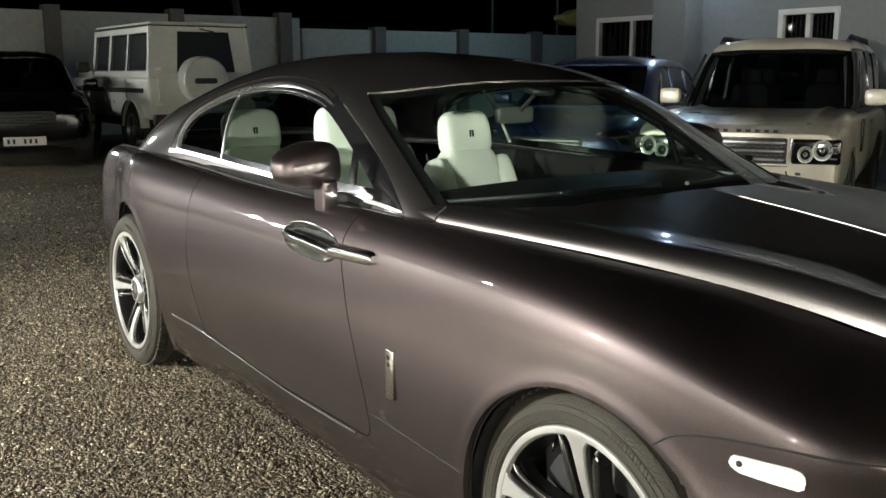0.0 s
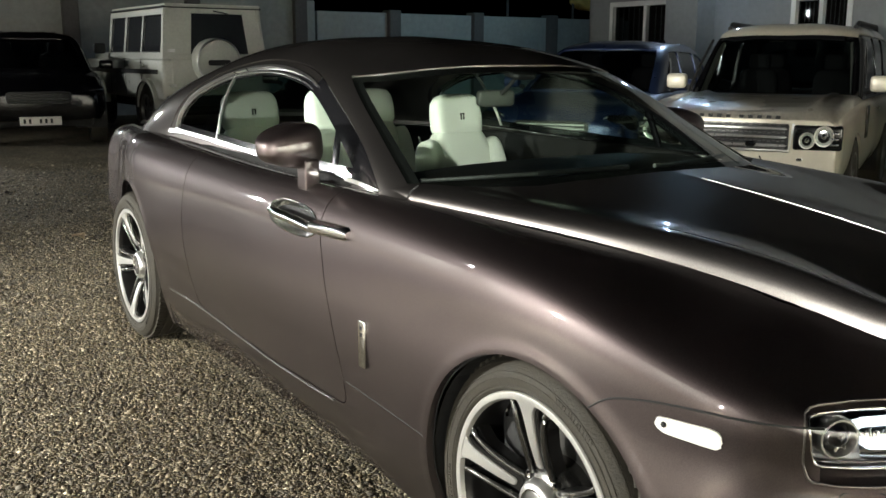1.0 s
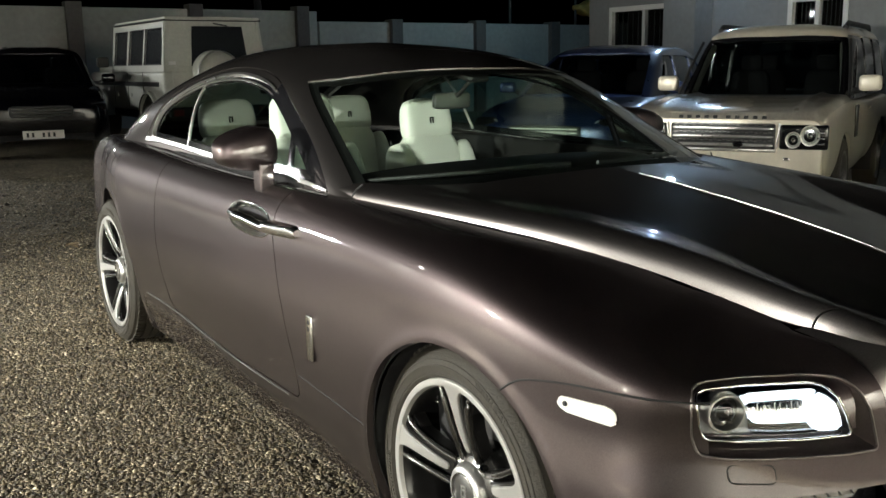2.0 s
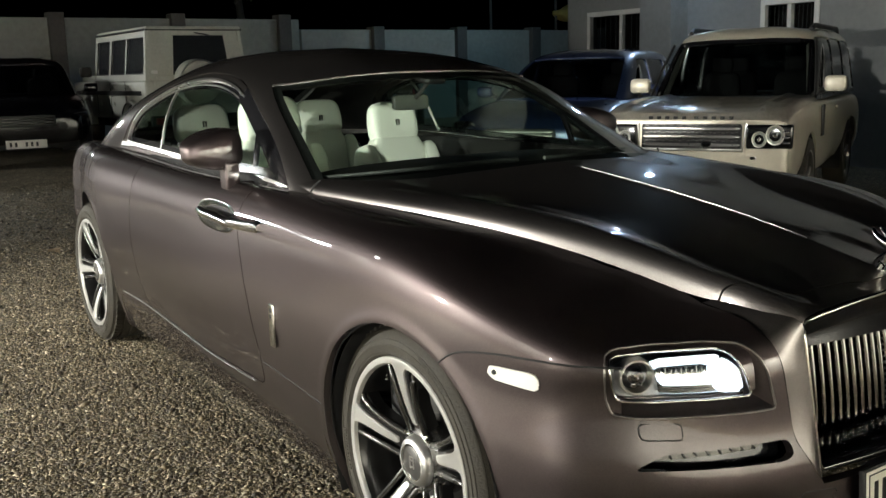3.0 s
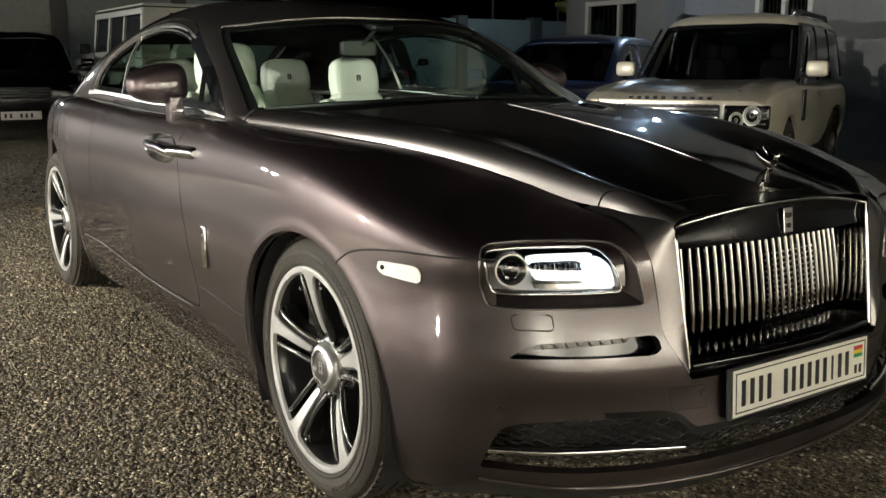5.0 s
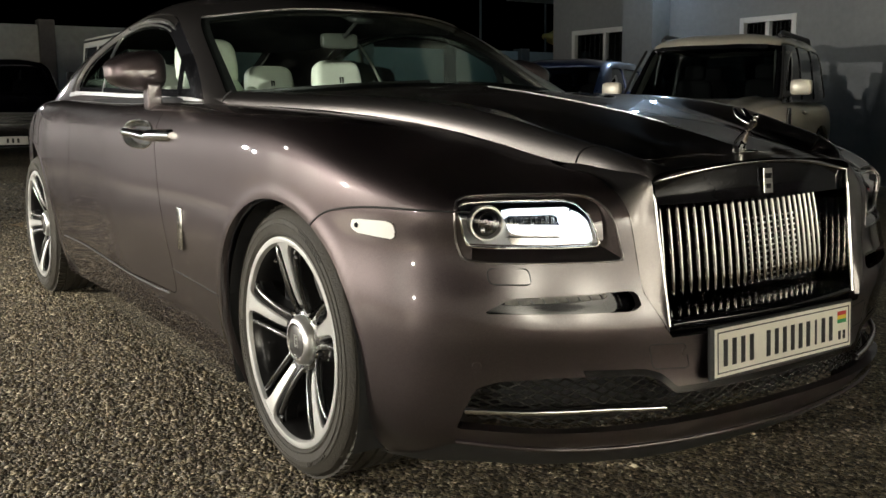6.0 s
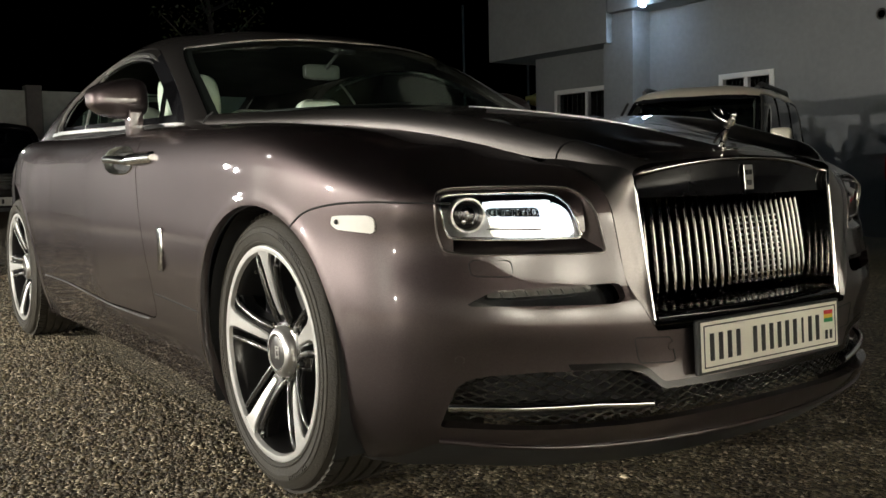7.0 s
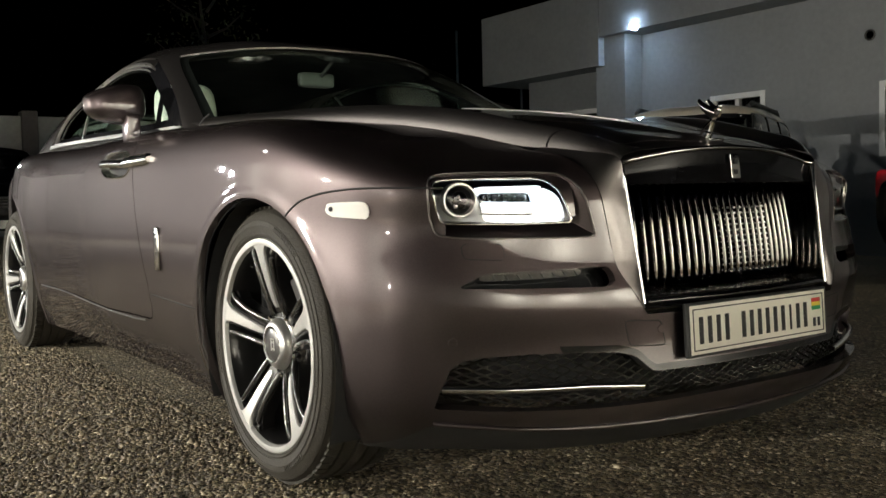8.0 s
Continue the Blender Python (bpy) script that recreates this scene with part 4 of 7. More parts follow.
def wall_with_openings(x0, x1, z0, z1, y, holes, thick):
    """A wall in panels round its openings."""
    bm = bmesh.new()
    xs = sorted({x0, x1, *[h[0] for h in holes], *[h[1] for h in holes]})
    for a, b in zip(xs, xs[1:]):
        spans = sorted((h[2], h[3]) for h in holes if h[0] <= a and h[1] >= b)
        z = z0
        for lo, hi in spans + [(z1, z1)]:
            if lo > z:
                box((b - a, thick, lo - z), ((a + b) / 2, y + thick / 2, (z + lo) / 2), bm=bm)
            z = hi
    bmesh.ops.remove_doubles(bm, verts=bm.verts[:], dist=0.0005)
    return bm


HOUSEGLASS = glass("house_window_glass", (0.50, 0.52, 0.52), 0.06)
ROOMDARK = material("unlit_room_sheet", (0.045, 0.035, 0.032), 0.9, vary=0.5, scale=14)
HOLES = [(-12.5, -10.6, 1.0, 2.44), (-8.3, -7.2, 1.3, 2.38), (-5.25, -4.0, 1.2, 2.30)]
part("wall_panel", wall_with_openings(-13.1, 6.0, -0.6, 4.75, 0, HOLES, 0.25), WALLPAINT, building)
part("upper_slab", box((3.55, 3.0, 1.45), (-12.17, 0.9, 3.87), 0.01), WALLPAINT, building)
part("upper_slab", box((16.38, 1.2, 1.25), (-2.19, 0.0, 4.3), 0.01), WALLPAINT, building)
part("column", box((0.75, 0.5, 4.2), (-10.25, -0.2, 1.6), 0.01), WALLPAINT, building)
for k, (x0, x1, z0, z1) in enumerate(HOLES):
    win = thing(f"window_{k + 1}", pose((x0 + x1) / 2, 11.34, (z0 + z1) / 2), "white framed sliding window with dark panes", "window", "", "structure")
    w, h = x1 - x0, z1 - z0
    for sx in (-1, 1):
        part("window_frame", box((0.09, 0.12, h), (sx * (w / 2 - 0.045), 0, 0), 0.006), WHITEFRAME, win)
    for sz in (-1, 1):
        part("window_frame", box((w - 0.184, 0.12, 0.09), (0, 0, sz * (h / 2 - 0.045)), 0.006), WHITEFRAME, win)
    part("window_frame", box((0.08, 0.10, h - 0.184), (0, 0, 0), 0.006), WHITEFRAME, win)
    for sx in (-1, 1):
        part("pane", box((w / 2 - 0.135, 0.012, h - 0.18), (sx * (w / 4 - 0.025), 0.03, 0)), HOUSEGLASS, win).visible_shadow = False
    # Flat dark backing that stands in for the unlit room behind the panes.
    part("dark_room", box((w + 0.3, 0.04, h + 0.3), (0, 0.62, 0)), ROOMDARK, win, "dark sheet, mottled like a curtain, standing in for the unlit room")
    for j in range(1, 12):
        x = -w / 2 + 0.09 + (w - 0.18) * j / 12
        if abs(x) > 0.05:
            part("guard_bar", sweep([(x, 0.10, -h / 2), (x, 0.10, h / 2)], 0.008, sides=6), BURGLAR, win)


# the yard's other sides, out of view; the south wall shows only mirrored
part("wall_south", box((40, 0.25, 3.2), (-2, -9.5, 1.4)), YARDWALL, None)
tagged(bpy.data.objects["wall_south"], "plain pale wall out of view that throws light back", "wall", "", "structure")

lampbody = thing("wall_light", pose(-9.5, 10.72, 3.74), "round white outdoor wall light, lit, on the column head", "lamp")
bm = bmesh.new()
bmesh.ops.create_uvsphere(bm, u_segments=24, v_segments=14, radius=0.08)
part("globe", bm, glow("lamp_globe", (0.56, 0.77, 1.0), 440.0), lampbody, "glowing white globe", 60)
part("bracket", box((0.10, 0.30, 0.10), (0, 0.22, 0), 0.01), WHITEFRAME, lampbody)

# Unseen wall set near the nose as a reflector for the bounce floods.
part("wall_east", box((0.25, 30, 3.4), (9.5, 4, 1.4)), BOUNCEWALL, None)
tagged(bpy.data.objects["wall_east"], "plain pale wall out of view that throws light back", "wall", "", "structure")

# loose gravel over the bed, densest where the camera comes nearest
def scatter(count, x0, x1, y0, y1, size, seed):
    rng = np.random.default_rng(seed)
    px, py = rng.uniform(x0, x1, count), rng.uniform(y0, y1, count)
    base = np.array([(1, 0, 0), (0, 1, 0), (-1, 0, 0), (0, -1, 0), (0, 0, 0.75), (0, 0, -0.6)], float)
    v = base[None] * rng.uniform(0.6, 1.35, (count, 6, 1))
    v[..., 0] *= rng.uniform(0.7, 1.3, (count, 1))
    v[..., 2] *= rng.uniform(0.5, 1.0, (count, 1))
    v += rng.normal(0, 0.12, v.shape)
    a = rng.uniform(0, 2 * np.pi, count)
    ca, sa = np.cos(a)[:, None], np.sin(a)[:, None]
    v = np.stack([v[..., 0] * ca - v[..., 1] * sa, v[..., 0] * sa + v[..., 1] * ca, v[..., 2]], axis=2)
    v *= (size * rng.lognormal(0, 0.35, count))[:, None, None]
    gz = -0.037 * np.clip(py - 1.2, 0, 8) * np.clip((px + 13) / 5, 0, 1) + 0.015 * np.clip(-px - 4, 0, 12)
    v += np.stack([px, py, gz + size * 0.25], axis=1)[:, None, :]
    f = np.array([(0, 1, 4), (1, 2, 4), (2, 3, 4), (3, 0, 4), (1, 0, 5), (2, 1, 5), (3, 2, 5), (0, 3, 5)])
    t = (f[None] + 6 * np.arange(count)[:, None, None]).reshape(-1, 3)
    return v.reshape(-1, 3), t


def stones_mesh(name, groups):
    vs, ts, base = [], [], 0
    for v, t in groups:
        vs.append(v), ts.append(t + base)
        base += len(v)
    v, t = np.concatenate(vs), np.concatenate(ts)
    me = bpy.data.meshes.new(name)
    me.vertices.add(len(v))
    me.vertices.foreach_set("co", v.astype(np.float32).ravel())
    me.loops.add(len(t) * 3)
    me.loops.foreach_set("vertex_index", t.astype(np.int32).ravel())
    me.polygons.add(len(t))
    me.polygons.foreach_set("loop_start", np.arange(0, len(t) * 3, 3, dtype=np.int32))
    me.update(calc_edges=True)
    me.materials.append(loose_stones())
    return new(name, me)


tagged(stones_mesh("gravel", [scatter(80000, -3.6, 1.2, -3.0, -0.75, 0.0060, 1), scatter(26000, -6.5, -3.0, -3.6, 0.2, 0.0075, 2),
                              scatter(34000, 0.2, 3.2, -1.6, 2.4, 0.0052, 3), scatter(12000, -10.5, -6.0, -3.2, 1.6, 0.010, 4)]),
       "loose brown and grey gravel stones over the yard", "gravel", "", "stuff")

# ---------------------------------------------------------------- the coupe's details
_nose = shell.v[(shell.v[:, 0] > 0.3)]
_nose_n = shell.n[(shell.v[:, 0] > 0.3)]
_side = shell.v[(shell.v[:, 0] < 0.5) & (shell.w[:, 0] > 2.2)]


def nose_at(y, z, inward=0.0):
    """The place and normal of the nose at a breadth and height."""
    flip = y > 0
    d = (_nose[:, 1] + abs(y)) ** 2 + (_nose[:, 2] - z) ** 2
    k = np.argsort(d)[:6]
    w = 1 / (d[k] + 1e-7)
    p, n = (_nose[k] * w[:, None]).sum(0) / w.sum(), (_nose_n[k] * w[:, None]).sum(0)
    n /= np.linalg.norm(n)
    p = np.array([p[0], -abs(y), z]) - n * inward
    if flip:
        p, n = p * (1, -1, 1), n * (1, -1, 1)
    return Vector(p), Vector(n)


def flank_at(x, z):
    d = (_side[:, 0] - x) ** 2 + (_side[:, 2] - z) ** 2
    k = np.argsort(d)[:4]
    w = 1 / (d[k] + 1e-7)
    return float((_side[k, 1] * w).sum() / w.sum())


def both(name, sheet, mat, parent=None, label="", flange=0.0):
    """The same part on the right and on the left."""
    out = []
    for s in (sheet, sheet.mirrored()):
        out.append(sheet_part(name, s.rim(flange) if flange else s, mat, parent or coupe, label))
    return out


def front_region(poly, grow=0.0):
    return shell.keep(lambda v, w: np.where(v[:, 0] > 0.38, grow - sd_poly(v[:, 1], v[:, 2], poly), -1.0))


def groove(name, region, radius=0.0019):
    """A fine dark joint along an outline on the nose, on both sides."""
    for s in (-1, 1):
        pts = [tuple(nose_at(s * -y, z, 0.0006)[0]) for y, z in region]
        part(name, sweep(pts, radius, sides=6, closed=True), VOID, coupe)


REFLECTOR = material("lamp_reflector", (0.85, 0.86, 0.88), 0.12, 1.0, vary=0.05, scale=60)
RUNNING = glow("running_light", (0.88, 0.94, 1.0), 2.2)
MARKER = material("clear_reflector", (0.86, 0.84, 0.78), 0.25, vary=0.03, scale=80)

# headlights
GLASSLINE = rounded([(-0.786, 0.762), (-0.779, 0.786), (-0.757, 0.7935), (-0.69, 0.7955), (-0.56, 0.794), (-0.540, 0.786), (-0.525, 0.760), (-0.513, 0.715), (-0.507, 0.688),
                     (-0.60, 0.6875), (-0.71, 0.689), (-0.767, 0.692), (-0.779, 0.72)], 0.010)
bezel = front_region(LAMP, 0.004).moved(-0.050)
lens = front_region(GLASSLINE).moved(-0.012)
LAMPFACE = material("satin_reflector", (0.78, 0.79, 0.80), 0.30, 0.1, vary=0.10, scale=60)
inset = finer(front_region(LAMP, 0.001))
rim_band = inset.keep(lambda v, w: sd_poly(v[:, 1], v[:, 2], GLASSLINE)).keep(lambda v, w: np.maximum(np.minimum(v[:, 2] - 0.70, -0.50 - v[:, 1]), -0.76 - v[:, 1]))
rim_band = rim_band.moved(-0.007)
CHEEK = [(-0.545, 0.800), (-0.524, 0.757), (-0.512, 0.715), (-0.504, 0.688), (-0.455, 0.652), (-0.470, 0.740), (-0.485, 0.776), (-0.510, 0.800)]
cheek = inset.keep(lambda v, w: 0.001 - sd_poly(v[:, 1], v[:, 2], CHEEK))
_in = np.clip((np.interp(cheek.v[:, 2], (0.655, 0.738, 0.775, 0.80), (-0.457, -0.474, -0.488, -0.512)) - cheek.v[:, 1]) / 0.042, 0, 1)
cheek.v[:] -= cheek.n * (0.001 + 0.034 * _in)[:, None]
cheek = renormal(cheek)
ledge = inset.keep(lambda v, w: 0.001 - sd_poly(v[:, 1], v[:, 2], [(-0.786, 0.694), (-0.780, 0.664), (-0.60, 0.6545), (-0.455, 0.653), (-0.503, 0.690)]))
ledge.v[:] -= ledge.n * (0.001 + 0.030 * np.clip((ledge.v[:, 2] - 0.658) / 0.032, 0, 1))[:, None]
ledge = renormal(ledge)
TOPBAR = [(-0.690, 0.790), (-0.690, 0.773), (-0.560, 0.772), (-0.548, 0.788)]
LOWBAR = [(-0.688, 0.740), (-0.686, 0.717), (-0.580, 0.716), (-0.585, 0.740)]
ENDBAR = [(-0.580, 0.767), (-0.574, 0.716), (-0.570, 0.696), (-0.514, 0.694), (-0.526, 0.750), (-0.545, 0.781)]
for flip in (False, True):
    s = -1 if not flip else 1
    side_of = lambda sheet: sheet.mirrored() if flip else sheet
    lamp = sheet_part("headlight", side_of(bezel.rim(-0.046)), PAINT, coupe, "headlight in a dark recess with lit running lights")
    ob = sheet_part("lens", side_of(lens), LENS, lamp, "clear lamp glass")
    ob.visible_shadow = False
    # painted walls of the recess: the brow, the cheek beside the grille and the ledge below
    sheet_part("recess_brow", side_of(rim_band), PAINT, lamp, "painted brow round the lamp")
    sheet_part("recess_cheek", side_of(cheek), PAINT, lamp, "painted cheek beside the lamp")
    sheet_part("recess_ledge", side_of(ledge), PAINT, lamp, "painted ledge below the lamp glass")
    rim_pts = [tuple(nose_at(s * -y, z, 0.001)[0]) for y, z in LAMP]
    part("recess_edge", sweep(rim_pts, 0.0026, sides=8, closed=True), PAINT2, lamp, "raised edge round the recess", 60)
    ring = [tuple(nose_at(s * -y, z, 0.010)[0]) for y, z in GLASSLINE]
    part("lens_frame", sweep(ring, 0.0032, sides=8, closed=True), CHROME, lamp, "bright lens frame", 60)
    ob = sheet_part("lens_wall", side_of(front_region(GLASSLINE, 0.001).moved(-0.046).rim(-0.034)), LAMPFACE, lamp, "silver lamp housing")
    p, n = nose_at(s * 0.734, 0.744, 0.034)
    aim = Vector((0.9, s * 0.42, 0)).normalized()
    m = Matrix.Translation(p) @ aim.to_track_quat("X", "Z").to_matrix().to_4x4()
    part("projector_ring", lathe([(0.030, -0.02), (0.031, 0.012), (0.0335, 0.018), (0.037, 0.018), (0.039, 0.012), (0.0395, -0.02)], "x", 40, m=m), SATIN, lamp, "chrome projector ring", 40)
    # Chrome beads added in place of the glints inside the projector lens.
    for dy, dz, r in ((0.004, 0.007, 0.004), (0.012, -0.013, 0.0055), (-0.010, -0.016, 0.003)):
        part("lens_glint", pillow((0.006, 2 * r, 2 * r), p + aim * 0.020 + Vector((0, s * dy, dz)), 0.9, 10, 8), CHROME, lamp)
    part("projector_lens", lathe([(0.001, 0.022), (0.012, 0.019), (0.023, 0.010), (0.031, -0.006)], "x", 32, m=m), BLACKGLOSS, lamp, "dark projector lens", 60)
    back = front_region(rounded([(-0.692, 0.790), (-0.688, 0.694), (-0.516, 0.690), (-0.526, 0.745), (-0.548, 0.788)], 0.01)).moved(-0.038)
    sheet_part("reflector", side_of(back.rim(0.012)), REFLECTOR, lamp, "silver reflector")
    for outline in (TOPBAR, LOWBAR, ENDBAR):
        bar = front_region(rounded(outline, 0.005)).moved(-0.026)
        sheet_part("running_light", side_of(bar.rim(0.012)), REFLECTOR if flip else RUNNING, lamp, "unlit light bar" if flip else "lit white light bar")
    strip = front_region(rounded([(-0.690, 0.771), (-0.689, 0.743), (-0.590, 0.742), (-0.583, 0.770)], 0.006)).moved(-0.0275)
    sheet_part("dark_strip", side_of(strip.rim(0.008)), DARKCHROME, lamp, "dark strip between the light bars")
    strip = front_region(rounded([(-0.700, 0.7145), (-0.700, 0.7085), (-0.580, 0.7085), (-0.580, 0.7145)], 0.002)).moved(-0.0265)
    sheet_part("dark_line", side_of(strip), INK, lamp, "fine dark line below the light bars")
    for k in range(9):
        p, n = nose_at(s * (0.680 - 0.0105 * k), 0.753 + 0.003 * (k % 2), 0.026)
        part("lamp_cell", box((0.006, 0.006, 0.007 + 0.005 * ((k * 5) % 3)), p, 0.0015, 1, turn=n.to_track_quat("X", "Z").to_matrix().to_4x4()), CHROME, lamp)

# fog lamp slots
FOGCELL = material("fog_lamp_cell", (0.075, 0.072, 0.063), 0.25, 0.3, vary=0.45, scale=70)
slot = front_region(FOG, 0.003).moved(-0.055)
for flip in (False, True):
    s = 1 if flip else -1
    fog = sheet_part("fog_light", (slot.mirrored() if flip else slot).rim(-0.05), BLACKGLOSS, coupe, "slim fog light slot with small clear cells")
    strip = front_region(rounded([(-0.728, 0.5725), (-0.70, 0.582), (-0.52, 0.588), (-0.488, 0.586), (-0.495, 0.5745), (-0.60, 0.572), (-0.70, 0.570)], 0.004)).moved(-0.020)
    sheet_part("fog_lens", (strip.mirrored() if flip else strip).rim(0.01), FOGCELL, fog, "slim clear fog lens")
    for k in range(8):
        p, n = nose_at(s * (0.508 + k * 0.025), 0.5795 - 0.0007 * k, 0.0185)
        turn = n.to_track_quat("X", "Z").to_matrix().to_4x4() @ Matrix.Rotation(radians(-s * 32), 4, "X")
        part("fog_rib", box((0.004, 0.0040, 0.013), p, 0.001, 1, turn=turn), BLACKTRIM, fog)

# lower air intake
back = front_region(INTAKE, 0.004).keep(lambda v, w: -v[:, 1]).moved(-0.075)
intake = sheet_part("air_intake", back.join(back.mirrored()), VOID, coupe, "wide lower air intake with diamond mesh")
lip = finer(front_region(INTAKE, 0.05)).keep(lambda v, w: np.where(v[:, 0] > 0.38, np.minimum(0.016 - sd_poly(v[:, 1], v[:, 2], INTAKE), sd_poly(v[:, 1], v[:, 2], INTAKE) - 0.001), -1.0)).moved(0.0015)
lip = lip.keep(lambda v, w: v[:, 2] - 0.30 + 2 * np.minimum(0, v[:, 1] + 0.5))
sheet_part("intake_edge", lip.join(lip.mirrored()), BLACKGLOSS, intake, "gloss black intake edge")


def wire_run(a, b):
    """A line between two places of the intake's outline plane, where it lies inside."""
    pts = [(a[0] + (b[0] - a[0]) * k / 40, a[1] + (b[1] - a[1]) * k / 40) for k in range(41)]
    d = sd_poly(np.array([p[0] if p[0] < 0 else -p[0] for p in pts]), np.array([p[1] for p in pts]), INTAKE)
    ins = [p for p, q in zip(pts, d) if q < 0.004]
    return [nose_at(y, z, 0.045)[0] for y, z in (ins[0], ins[len(ins) // 2], ins[-1])] if len(ins) > 2 else None


bm = bmesh.new()
for k in range(-6, 54):
    for slope in (1, -1):
        y0 = -1.0 + k * 0.040
        zlow, zhigh = 0.235, 0.415
        run = wire_run((y0, zlow if slope > 0 else zhigh), (y0 + (zhigh - zlow) * 2.2, zhigh if slope > 0 else zlow))
        if run:
            sweep(run, 0.0026, bm, 4)
MESHWIRE = material("gloss_mesh_wire", (0.13, 0.125, 0.11), 0.25, 0.8, vary=0.2, scale=60)
tagged(part("mesh_grille", bm, MESHWIRE, intake, "black diamond wire mesh"), kind="stuff")
for s in (-1, 1):
    pts = [nose_at(s * y, 0.327 - 0.010 * max(0.0, 0.5 - y) / 0.13, 0.012)[0] for y in np.linspace(0.777, 0.37, 14)]
    part("intake_bar", sweep(pts, 0.009, sides=10), HANDLE, intake, "chrome bar", 60)
part("sensor_cover", box((0.02, 0.10, 0.07), (0.825, 0, 0.318), 0.006), BLACKTRIM, intake)
# bright lip below the intake
LIP_Z = lambda y: float(np.interp(abs(y), (0, 0.08, 0.33, 0.50, 0.667, 0.776), (0.226, 0.227, 0.231, 0.234, 0.242, 0.250)))
pts = curve_through([tuple(nose_at(y, LIP_Z(y), -0.002)[0]) for y in (-0.772, -0.72, -0.66, -0.5, -0.25, 0, 0.25, 0.5, 0.66, 0.72, 0.772)], 70)
part("lip_strip", sweep([tuple(p) for p in pts], 0.0065, sides=10), PAINT, coupe, "rolled lip below the intake", 60)
# Black overlay on the undercut that paints in the shade below the lip.
shade_sheet = shell.keep(lambda v, w: np.where(v[:, 0] > 0.30, np.interp(np.abs(v[:, 1]), (0, 0.33, 0.667, 0.776, 0.85), (0.224, 0.228, 0.238, 0.244, 0.15)) - v[:, 2], -1.0)).moved(0.002)
sheet_part("lip_shade", shade_sheet.join(shade_sheet.mirrored()), BLACKTRIM, coupe, "dark sheet that stands in for the shade below the lip")
for s in (-1, 1):
    part("air_deflector", box((0.03, 0.16, 0.05), (0.30, s * 0.66, 0.17), 0.006, turn=Matrix.Rotation(radians(-20), 4, "Y")), BLACKTRIM, coupe)

# small covers and joints on the bumper
WASHER = rounded([(-0.737, 0.647), (-0.737, 0.614), (-0.658, 0.610), (-0.659, 0.645)], 0.012)
TOW = rounded([(-0.414, 0.466), (-0.399, 0.408), (-0.305, 0.403), (-0.318, 0.460)], 0.012)
groove("washer_cover", WASHER)
groove("tow_cover", TOW)
_wing = shell.v[(shell.v[:, 0] > 0.0) & (shell.v[:, 2] > 0.6) & (shell.v[:, 2] < 0.84)]
pts = []
for x, z in curve_through([(0.235, 0.712, 0), (0.27, 0.738, 0), (0.33, 0.757, 0), (0.42, 0.769, 0), (0.55, 0.772, 0), (0.645, 0.768, 0)], 40)[:, :2]:
    d = (_wing[:, 0] - x) ** 2 + (_wing[:, 2] - z) ** 2
    k = np.argsort(d)[:6]
    wt = 1 / (d[k] + 1e-7)
    pts.append((x, float((_wing[k, 1] * wt).sum() / wt.sum()), z))
for s in (1, -1):
    part("bumper_joint", sweep([(x, s * y, z) for x, y, z in pts], 0.0026, sides=6), VOID, coupe)
for s in (-1, 1):
    for y, z in ((0.763, 0.436), (0.318, 0.44)):
        p, n = nose_at(s * y, z, -0.0005)
        m = Matrix.Translation(p) @ n.to_track_quat("X", "Z").to_matrix().to_4x4()
        part("parking_sensor", lathe([(0.001, 0.001), (0.009, 0.001), (0.0105, -0.002)], "x", 20, m=m), PAINT, coupe)

# side markers
SIDE_MARK = rounded([(0.386, 0.724), (0.393, 0.742), (0.503, 0.744), (0.515, 0.736), (0.517, 0.704), (0.402, 0.711)], 0.008)
mark = shell.keep(lambda v, w: np.where(v[:, 0] > 0.2, -sd_poly(v[:, 0], v[:, 2], SIDE_MARK), -1.0)).moved(0.0035)
for ob, s in zip(both("side_marker", mark, MARKER, None, "clear white side marker", 0.005), (-1, 1)):
    bm = bmesh.new()
    bmesh.ops.create_uvsphere(bm, u_segments=10, v_segments=6, radius=0.006, matrix=Matrix.Translation((0.408, s * (abs(flank_at(0.408, 0.728)) + 0.004), 0.728)))
    part("bulb", bm, BLACKTRIM, ob)

# crease below the doors
for s in (-1, 1):
    pts = []
    for x in np.linspace(-2.52, -0.93, 40):
        z = float(np.interp(x, (-2.52, -2.2, -2.03, -1.66, -1.31, -1.05, -0.93), (0.374, 0.373, 0.370, 0.358, 0.346, 0.346, 0.351)))
        pts.append((x, s * (abs(flank_at(x, z)) + 0.0012), z))
    part("sill_strip", sweep(pts, 0.0034, sides=8), ALLOY, coupe, "thin bright sill strip", 60)
for s in (-1, 1):
    pts = [(x, s * (abs(flank_at(x, 0.444 - 0.02 * (x + 0.6))) - 0.0008), 0.444 - 0.02 * (x + 0.6)) for x in np.linspace(-0.815, -0.365, 16)]
    part("wing_joint", sweep(pts, 0.0024, sides=6), VOID, coupe)

for s in (-1, 1):
    pts = [(-0.700, s * 0.7885, 1.006), (-0.698, s * 0.776, 1.026), (-0.690, s * 0.757, 1.042)]
    part("bonnet_joint", sweep(pts, 0.0028, sides=6), VOID, coupe)

